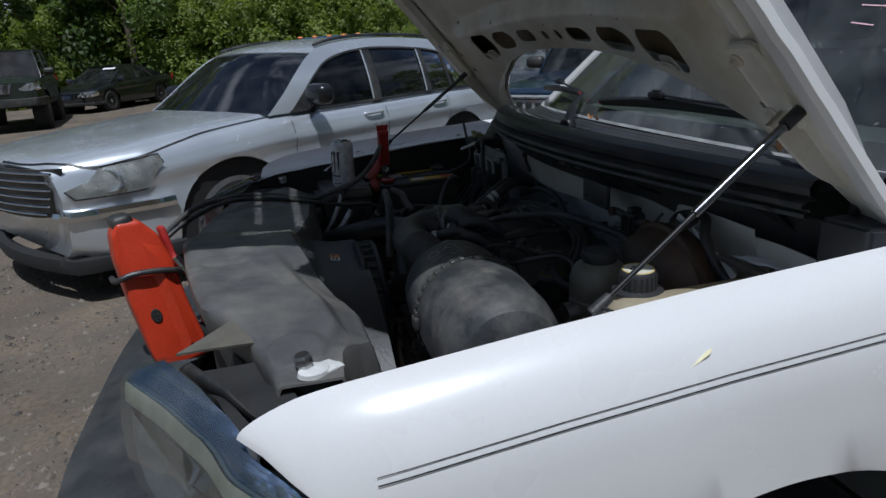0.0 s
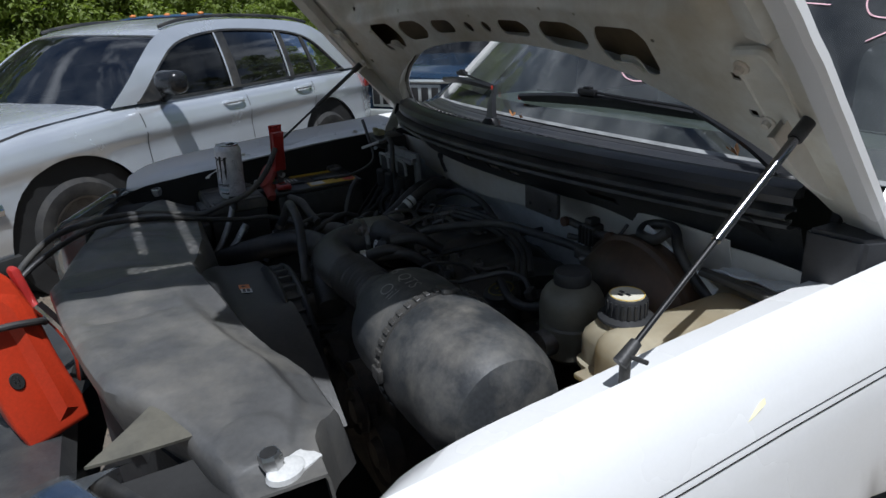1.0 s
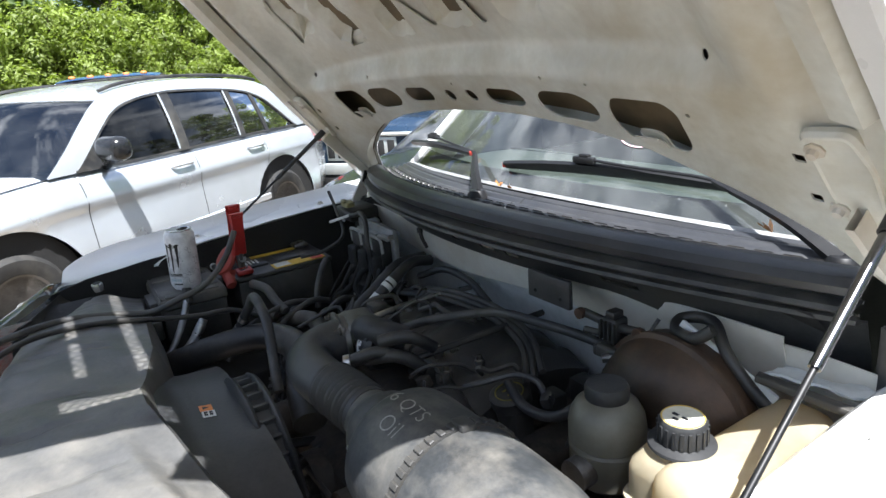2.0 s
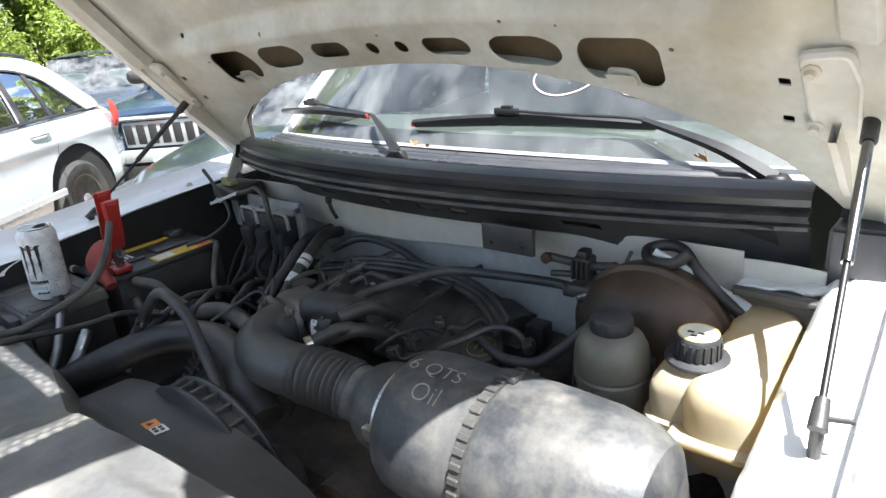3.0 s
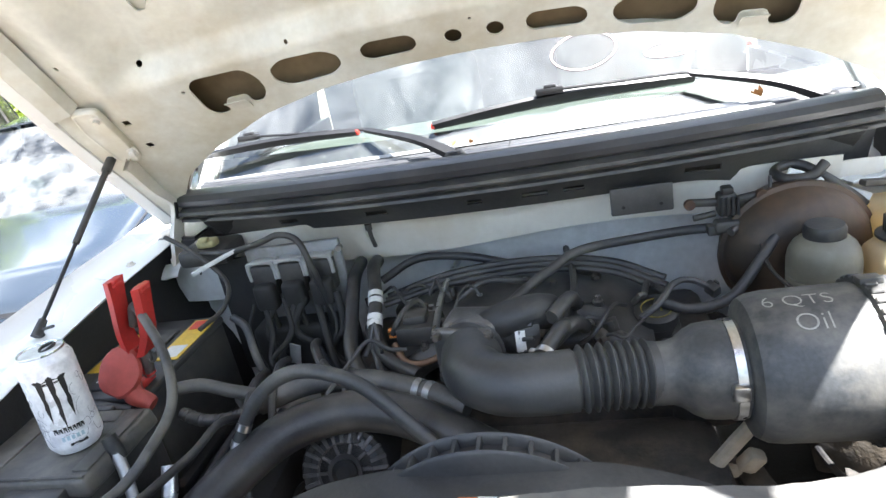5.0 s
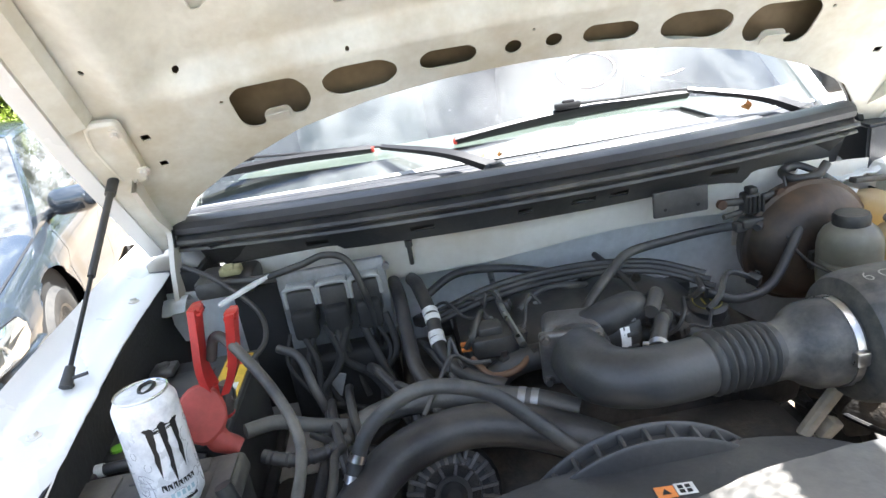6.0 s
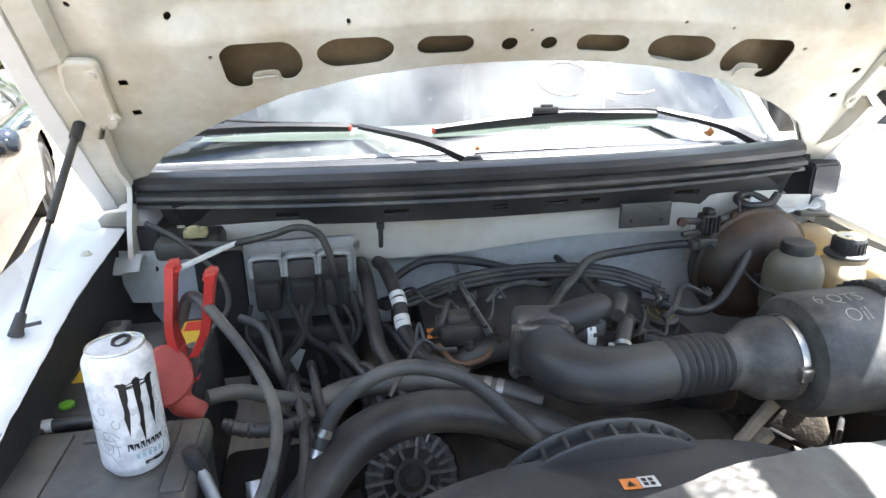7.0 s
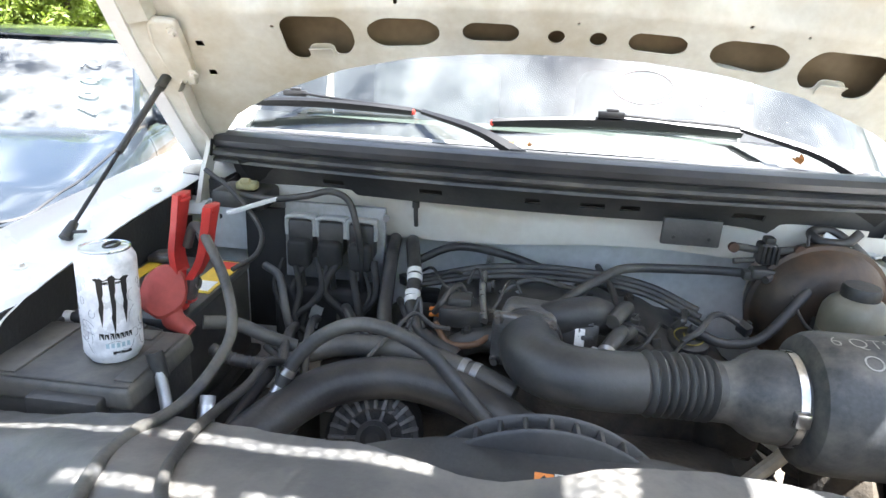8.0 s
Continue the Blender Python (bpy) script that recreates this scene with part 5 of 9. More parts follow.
def build_engine():
    rnd = random.Random(7)
    # intake manifold and engine mass
    eng = new("engine_block")
    eng.parent = truck
    eng["label"] = "dark oily engine with intake runners"
    bm = bmesh.new()
    box(bm, (-0.28, 0.98, 0.45), (0.34, 1.36, 0.86), None, 0.03, 2)
    box(bm, (-0.28, 0.80, 0.45), (0.34, 1.00, 0.79), None, 0.03, 2)
    part("block", bm, ENGINE, eng)
    bm = bmesh.new()
    sheet(bm, lambda x, v: Vector((x, 1.04 + 0.28 * v, 0.938 + 0.036 * math.sin(math.pi * v) - 0.5 * x * x + 0.005 * math.sin(x * 70))), span(-0.22, 0.26, 90), span(0, 1, 10))
    thicken(bm, 0.05)
    part("intake_manifold", bm, BLACK, eng, "ribbed black intake manifold")
    for sx in (-1, 1):
        for k in range(4):
            bm = bmesh.new()
            y = 1.02 + 0.085 * k
            tube(bm, [(sx * 0.05 + 0.02, y, 0.935), (sx * 0.15 + 0.02, y, 0.928), (sx * 0.22 + 0.02, y, 0.88), (sx * 0.24 + 0.02, y, 0.82)], 0.024, 12)
            part("runner", bm, BLACK, eng)
            bm = bmesh.new()
            box(bm, (sx * 0.27 - 0.022 + 0.02, y - 0.022, 0.85), (sx * 0.27 + 0.022 + 0.02, y + 0.022, 0.91), None, 0.006)
            part("coil", bm, BLACK, eng)
        bm = bmesh.new()
        box(bm, (sx * 0.31 - 0.06 + 0.02, 0.96, 0.76), (sx * 0.31 + 0.06 + 0.02, 1.34, 0.86), None, 0.03, 3)
        part("valve_cover", bm, ENGINE, eng)
        # fuel rails
        bm = bmesh.new()
        tube(bm, [(sx * 0.12, 0.98, 0.985), (sx * 0.13, 1.15, 0.99), (sx * 0.12, 1.32, 0.985)], 0.007, 8)
        part("fuel_rail", bm, STEEL if sx < 0 else BLACK, eng)
    # long conduits across the top
    for i, z in enumerate((0.985, 0.992, 0.998)):
        bm = bmesh.new()
        tube(bm, [(-0.26, 1.16 + 0.02 * i, 0.97), (-0.12, 1.20 + 0.012 * i, z), (0.05, 1.215 + 0.012 * i, z + 0.004), (0.20, 1.19 + 0.012 * i, z - 0.005), (0.30, 1.12 + 0.02 * i, z - 0.03)], 0.007, 8)
        part("conduit", bm, RUBBER, eng)
    bm = bmesh.new()
    m = axis_to((0.272, 1.112, 0.88), (0.272, 1.100, 0.94))
    lathe(bm, [(0.0, 0.0), (0.034, 0.0), (0.036, 0.03), (0.040, 0.034), (0.040, 0.054), (0.034, 0.058), (0.0, 0.058)], 24, m)
    cap = part("oil_filler_cap", bm, BLACK, eng, "black oil filler cap with a yellow emblem ring")
    bm = bmesh.new()
    tube(bm, [m @ Vector((0.027 * math.cos(q * 0.2618), 0.027 * math.sin(q * 0.2618), 0.0585)) for q in range(25)], 0.0014, 6, smooth_line=False)
    for dx in (-0.008, 0.008):
        box(bm, (dx - 0.002, -0.010, 0.0585), (dx + 0.002, 0.010, 0.0592), m)
    part("emblem", bm, mat("worn_dull_yellow_print", (0.30, 0.25, 0.05), 0.6, var=0.4, scale=60, fine=200), cap)
    # alternator with a slotted face
    alt = new("alternator")
    alt.parent = truck
    alt["label"] = "alternator with a slotted aluminium face"
    A, B = Vector((-0.286, 0.85, 0.815)), Vector((-0.275, 0.74, 0.87))
    m = axis_to(A, B)
    bm = bmesh.new()
    lathe(bm, [(0.0, -0.12), (0.07, -0.12), (0.082, -0.10), (0.082, 0.0), (0.076, 0.012), (0.074, 0.012)], 30, m)
    part("body", bm, DARK, alt)
    bm = bmesh.new()
    lathe(bm, [(0.022, 0.016), (0.030, 0.018), (0.030, 0.010)], 24, m)
    lathe(bm, [(0.066, 0.012), (0.074, 0.014), (0.078, 0.008), (0.078, 0.0)], 30, m)
    part("face_ring", bm, BLACK, alt)
    bm = bmesh.new()
    lathe(bm, [(0.070, 0.008), (0.062, 0.012), (0.050, 0.016), (0.046, 0.014), (0.046, 0.0)], 30, m)
    part("inner_ring", bm, BLACK_GREY, alt)
    for k in range(24):
        bm = bmesh.new()
        box(bm, (0.048, -0.0032, 0.004), (0.076, 0.0032, 0.017), m @ Euler((0, 0, radians(15 * k))).to_matrix().to_4x4(), 0.001, 1)
        part("vane", bm, ALU, alt)
    for k in range(10):
        bm = bmesh.new()
        box(bm, (0.022, -0.003, 0.006), (0.048, 0.003, 0.015), m @ Euler((0, 0, radians(36 * k))).to_matrix().to_4x4(), 0.001, 1)
        part("vane", bm, ALU, alt)
    bm = bmesh.new()
    lathe(bm, [(0.0, 0.03), (0.012, 0.03), (0.022, 0.022), (0.022, 0.0)], 16, m)
    part("hub", bm, DARK, alt)
    # belt-driven pieces low in front
    for x, z, r in ((0.02, 0.72, 0.08), (0.20, 0.76, 0.06), (-0.14, 0.80, 0.045), (0.30, 0.66, 0.07)):
        bm = bmesh.new()
        lathe(bm, [(0, 0.035), (r * 0.4, 0.035), (r * 0.5, 0.02), (r * 0.92, 0.02), (r, 0.028), (r, -0.01), (0, -0.01)], 28, axis_to((x, 0.80, z), (x, 0.70, z)))
        part("pulley", bm, ENGINE, truck)
    # steering shaft and frame bracket low beside the engine; sunlight is in their colour
    bm = bmesh.new()
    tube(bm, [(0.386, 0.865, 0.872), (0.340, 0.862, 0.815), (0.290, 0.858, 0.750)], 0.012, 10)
    part("steering_shaft", bm, CREAM, truck, "cream steel steering shaft, sunlight put into its pale colour")
    bm = bmesh.new()
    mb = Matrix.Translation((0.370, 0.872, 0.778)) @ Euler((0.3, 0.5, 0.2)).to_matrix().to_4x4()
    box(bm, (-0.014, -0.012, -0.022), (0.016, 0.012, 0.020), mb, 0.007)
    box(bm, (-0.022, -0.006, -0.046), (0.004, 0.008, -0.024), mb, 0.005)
    part("frame_bracket", bm, CREAM, truck, "cream frame bracket, sunlight put into its pale colour")
    # added near-black box that darkens the gap on the battery side
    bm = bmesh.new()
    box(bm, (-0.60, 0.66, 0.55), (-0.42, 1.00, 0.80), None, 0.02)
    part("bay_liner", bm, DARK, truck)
    # clutter deep in the bay
    for k in range(46):
        x, y, z = rnd.uniform(-0.62, 0.66), rnd.uniform(0.72, 1.28), rnd.uniform(0.62, 0.80)
        bm = bmesh.new()
        if k % 2:
            tube(bm, [(x, y, z), (x + rnd.uniform(-0.15, 0.15), y + rnd.uniform(-0.12, 0.12), z + rnd.uniform(-0.02, 0.05)), (x + rnd.uniform(-0.25, 0.25), y + rnd.uniform(-0.2, 0.2), z + rnd.uniform(-0.10, 0.03))], rnd.uniform(0.006, 0.016), 8)
            part("wiring_loom", bm, RUBBER, truck)
        else:
            s = rnd.uniform(0.02, 0.05)
            box(bm, (-s, -s * 1.3, -s), (s, s * 1.3, s), Matrix.Translation((x, y, z - 0.03)) @ Euler((rnd.uniform(-0.4, 0.4), rnd.uniform(-0.4, 0.4), rnd.uniform(0, 3))).to_matrix().to_4x4(), s * 0.25)
            part("bracket", bm, ENGINE, truck)


build_engine()

# ---- hoses, pipes, reservoirs ----
PIPE_ALU = mat("pale_aluminium_pipe", (0.46, 0.47, 0.48), 0.4, metal=0.6, var=0.2, scale=30, fine=160, dirt=(0.16, 0.15, 0.13), dirt_amount=0.5)
hose("radiator_hose", [(-0.52, 0.60, 0.84), (-0.45, 0.72, 0.885), (-0.37, 0.82, 0.915), (-0.27, 0.865, 0.922), (-0.17, 0.855, 0.918), (-0.08, 0.82, 0.90), (0.0, 0.80, 0.86)], 0.035, RUBBER, "thick black radiator hose", sides=18)
hose("coolant_hose", [(-0.46, 0.93, 0.905), (-0.36, 0.955, 0.925), (-0.24, 0.935, 0.935), (-0.126, 0.898, 0.925), (-0.06, 0.87, 0.91)], 0.020, RUBBER_GREY, "grey coolant hose with metal bands", (0.72, 0.76), band_mat=PIPE_ALU)
hose("air_conditioning_hose", [(-0.45, 0.74, 0.86), (-0.425, 0.785, 0.93), (-0.39, 0.81, 0.99), (-0.33, 0.81, 1.035), (-0.27, 0.805, 1.043), (-0.20, 0.80, 1.015), (-0.14, 0.785, 0.96), (-0.085, 0.77, 0.905)], 0.0115, RUBBER_GREY, "grey rubber air conditioning hose with metal ferrules", (0.10, 0.15, 0.20), band_mat=STEEL)
hose("heater_hose", [(-0.295, 1.285, 1.02), (-0.285, 1.22, 1.03), (-0.268, 1.14, 0.995), (-0.262, 1.08, 0.955), (-0.23, 1.02, 0.93), (-0.16, 0.97, 0.915)], 0.0145, RUBBER, "black heater hose with white stripes", (0.38, 0.43, 0.52, 0.56))
hose("heater_hose", [(-0.335, 1.29, 1.02), (-0.325, 1.20, 1.02), (-0.32, 1.12, 0.97), (-0.31, 1.05, 0.93), (-0.27, 0.99, 0.90)], 0.0145, RUBBER, "black heater hose")
hose("breather_pipe", [(-0.02, 1.00, 0.975), (0.005, 1.03, 0.998), (0.037, 1.063, 1.015), (0.09, 1.12, 1.028), (0.150, 1.178, 1.036), (0.26, 1.215, 1.032), (0.35, 1.232, 1.030), (0.40, 1.225, 1.032)], 0.0095, RUBBER_GREY, "grey breather pipe bent over the engine")
hose("vacuum_hose", [(0.27, 1.10, 0.955), (0.33, 1.09, 0.935), (0.40, 1.10, 0.945), (0.46, 1.13, 1.0), (0.50, 1.16, 1.04)], 0.0095, RUBBER_GREY, "grey vacuum hose to the brake booster")
hose("wiring_loom", [(-0.28, 1.24, 0.99), (-0.20, 1.27, 1.02), (-0.10, 1.28, 1.01), (0.0, 1.26, 0.99)], 0.009, RUBBER)
hose("wiring_loom", [(-0.66, 1.20, 1.120), (-0.58, 1.19, 1.118), (-0.50, 1.175, 1.135), (-0.45, 1.165, 1.150), (-0.41, 1.160, 1.135), (-0.39, 1.15, 1.08), (-0.38, 1.155, 1.0), (-0.385, 1.17, 0.92)], 0.0068, BLACK)
hose("wiring_loom", [(-0.72, 1.19, 1.17), (-0.66, 1.18, 1.13), (-0.60, 1.17, 1.06), (-0.58, 1.10, 1.03), (-0.60, 1.03, 1.02)], 0.005, RUBBER)
hose("wiring_loom", [(-0.56, 1.09, 1.01), (-0.52, 1.06, 1.0), (-0.50, 1.03, 0.95), (-0.485, 1.02, 0.90)], 0.008, RUBBER_GREY)
hose("battery_cable", [(-0.585, 0.875, 0.985), (-0.54, 0.90, 0.975), (-0.49, 0.905, 0.955), (-0.44, 0.915, 0.935)], 0.012, RUBBER_GREY)
hose("corrugated_loom", [(-0.565, 0.86, 0.945), (-0.52, 0.85, 0.935), (-0.47, 0.86, 0.93), (-0.435, 0.885, 0.93)], 0.0115, RUBBER, radii=lambda k: 0.011 + 0.0012 * math.sin(k * 110))
hose("loom_drop", [(-0.47, 0.97, 0.93), (-0.475, 0.90, 0.90), (-0.49, 0.82, 0.88), (-0.50, 0.72, 0.86)], 0.010, RUBBER)
hose("refrigerant_pipe", [(-0.565, 0.70, 1.0), (-0.55, 0.685, 0.965), (-0.53, 0.655, 0.915), (-0.52, 0.62, 0.87)], 0.0085, PIPE_ALU, "aluminium refrigerant pipe with a cap")
bm = bmesh.new()
rod(bm, (-0.562, 0.700, 0.985), (-0.572, 0.705, 1.022), 0.0125, 12, 0.0115)
part("service_cap", bm, BLACK, truck)
hose("refrigerant_pipe", [(-0.505, 0.72, 0.95), (-0.50, 0.69, 0.91), (-0.495, 0.64, 0.86)], 0.011, PIPE_ALU, "", (0.2, 0.3, 0.4), band_mat=STEEL)


def build_brakes():
    bb = new("brake_booster")
    bb.parent = truck
    bb["label"] = "rusty brown brake booster drum"
    bm = bmesh.new()
    lathe(bm, [(0, -0.05), (0.11, -0.05), (0.128, -0.03), (0.132, 0.0), (0.138, 0.004), (0.138, 0.012), (0.130, 0.016), (0.118, 0.05), (0.085, 0.075), (0.05, 0.08), (0.0, 0.08)], 40, axis_to((0.545, 1.225, 0.975), (0.545, 1.10, 0.965)))
    part("drum", bm, RUST, bb)
    bm = bmesh.new()
    rod(bm, (0.545, 1.145, 0.965), (0.545, 1.00, 0.958), 0.024, 16)
    box(bm, (0.505, 1.13, 0.945), (0.585, 1.145, 0.985), None, 0.004)
    part("master_cylinder", bm, ALU, bb)
    res = new("brake_fluid_reservoir")
    res.parent = truck
    res["label"] = "dirty translucent brake fluid reservoir with a black cap"
    bm = bmesh.new()
    m = Matrix.Translation((0.541, 1.074, 0))
    lathe(bm, [(0.0, 0.915), (0.040, 0.917), (0.053, 0.930), (0.056, 0.960), (0.0565, 0.985), (0.0535, 0.989), (0.0565, 0.993), (0.0565, 1.016), (0.054, 1.032), (0.047, 1.046), (0.038, 1.054), (0.031, 1.058), (0.030, 1.064)], 34, m)
    part("body", bm, TANK_DARK, res)
    bm = bmesh.new()
    lathe(bm, [(0.029, 1.056), (0.032, 1.058), (0.0325, 1.072), (0.029, 1.079), (0.0, 1.080)], 26, m)
    part("cap", bm, BLACK, res)
    # expansion tank: two joined bulges with a moulded waist
    tk = new("coolant_expansion_tank")
    tk.parent = truck
    tk["label"] = "yellowed translucent coolant tank with a black cap"
    bm = bmesh.new()
    # a rounded square chamber with sloping shoulders up to a round neck
    sheet(bm, lambda q, a: Vector((0.667 + (q[0] * (abs(math.cos(a)) ** q[2]) * math.copysign(1, math.cos(a))), 1.078 + (q[0] * (abs(math.sin(a)) ** q[2]) * math.copysign(1, math.sin(a))), q[1])),
          [(0.0, 0.90, 1.0), (0.045, 0.90, 0.6), (0.054, 0.908, 0.5), (0.056, 0.945, 0.5), (0.056, 0.952, 0.5), (0.062, 0.955, 0.5), (0.062, 0.962, 0.5), (0.056, 0.965, 0.5), (0.056, 1.004, 0.5), (0.054, 1.014, 0.55), (0.047, 1.026, 0.75), (0.038, 1.033, 1.0), (0.037, 1.045, 1.0)], [k * math.pi / 24 for k in range(49)])
    part("neck_chamber", bm, TANK, tk)
    bm = bmesh.new()
    box(bm, (0.665, 1.00, 0.90), (0.765, 1.30, 1.045), None, 0.035, 4)
    part("rear_chamber", bm, TANK, tk)
    bm = bmesh.new()
    box(bm, (0.655, 0.985, 0.957), (0.772, 1.31, 0.968), None, 0.004)
    part("weld_rim", bm, TANK, tk)
    bm = bmesh.new()
    m = Matrix.Translation((0.665, 1.080, 0))
    lathe(bm, [(0.043, 1.040), (0.044, 1.042), (0.043, 1.045), (0.0305, 1.049), (0.0305, 1.076), (0.028, 1.080), (0.0, 1.080)], 32, m)
    cap = part("cap", bm, BLACK, tk, "black ribbed pressure cap")
    for k in range(20):
        bm = bmesh.new()
        box(bm, (0.0300, -0.0020, 1.050), (0.0325, 0.0020, 1.074), m @ Euler((0, 0, radians(18 * k))).to_matrix().to_4x4())
        part("ridge", bm, BLACK, cap)
    bm = bmesh.new()
    lathe(bm, [(0.0, 1.0803), (0.0275, 1.0803), (0.0275, 1.0812), (0.0, 1.0812)], 28, m)
    lab = part("warning_print", bm, mat("cream_cap_print", (0.70, 0.67, 0.55), 0.45, var=0.1), cap, "cream cap label with dark print")
    bm = bmesh.new()
    tube(bm, [m @ Vector((0.0265 * math.cos(q * 0.2618), 0.0265 * math.sin(q * 0.2618), 1.0810)) for q in range(25)], 0.0010, 6, smooth_line=False)
    part("print_ring", bm, YELLOW, lab)
    bm = bmesh.new()
    for i, (w, n) in enumerate(((0.007, 1), (0.014, 2))):
        for j in range(n):
            xa = -w + 2 * w * j / n
            box(bm, (xa, -0.014 + 0.0095 * i, 1.0812), (xa + 2 * w / n * 0.62, -0.009 + 0.0095 * i, 1.0818), m)
    part("print", bm, INK, lab)
    # solenoid valve on the firewall with its clips
    vl = new("purge_valve")
    vl.parent = truck
    vl["label"] = "black solenoid valve with pipe stubs"
    mv = Matrix.Translation((0.012, 0.012, 0.022))
    bm = bmesh.new()
    box(bm, (0.396, 1.187, 1.038), (0.430, 1.222, 1.082), mv, 0.007, 3)
    box(bm, (0.404, 1.190, 1.080), (0.424, 1.216, 1.094), mv, 0.004)
    box(bm, (0.388, 1.182, 1.008), (0.440, 1.212, 1.030), mv, 0.006, 3)
    box(bm, (0.376, 1.188, 1.002), (0.400, 1.212, 1.022), mv, 0.004)
    part("body", bm, BLACK, vl)
    for a, b, r in (((0.345, 1.200, 1.070), (0.398, 1.205, 1.064), 0.008), ((0.428, 1.200, 1.066), (0.472, 1.205, 1.070), 0.008), ((0.352, 1.196, 1.040), (0.392, 1.200, 1.044), 0.006)):
        bm = bmesh.new()
        rod(bm, mv @ Vector(a), mv @ Vector(b), r)
        part("pipe_stub", bm, BLACK, vl)
    for k, q in enumerate(((0.345, 1.196, 1.070), (0.472, 1.200, 1.072))):
        bm = bmesh.new()
        rod(bm, mv @ Vector(q), mv @ Vector((q[0], q[1] - 0.010, q[2])), 0.010, 14)
        part("rusty_stud", bm, bpy.data.materials["rusty_stud_steel"] if k else mat("rusty_stud_steel", (0.10, 0.055, 0.035), 0.8, var=0.5, scale=40, fine=200), vl)
    for k in range(4):
        bm = bmesh.new()
        box(bm, (0.398 + 0.0095 * k, 1.180, 1.042), (0.403 + 0.0095 * k, 1.188, 1.078), mv, 0.002)
        part("fin", bm, DARK, vl)
    bm = bmesh.new()
    rod(bm, mv @ Vector((0.435, 1.195, 1.018)), mv @ Vector((0.412, 1.175, 1.012)), 0.008)
    part("fitting", bm, ALU, vl)
    hose("hook_hose", [(0.70, 1.26, 1.01), (0.655, 1.245, 1.055), (0.61, 1.25, 1.095), (0.575, 1.275, 1.118), (0.545, 1.28, 1.120), (0.522, 1.26, 1.116), (0.535, 1.235, 1.108), (0.575, 1.225, 1.112), (0.600, 1.232, 1.132)], 0.0095, RUBBER, "looped black hose by the brake booster")
    bm = bmesh.new()
    box(bm, (0.0, -0.003, -0.007), (0.168, 0.003, 0.009), Matrix.Translation((0.538, 1.240, 1.120)) @ Euler((0, radians(27), radians(6))).to_matrix().to_4x4(), 0.002)
    part("support_bar", bm, FIREWALL, truck, "bare white-painted support bar")
    hose("thin_cable", [(0.505, 1.23, 1.12), (0.495, 1.20, 1.08), (0.47, 1.17, 1.03), (0.47, 1.10, 0.99), (0.50, 1.03, 0.97)], 0.0032, RUBBER)


build_brakes()


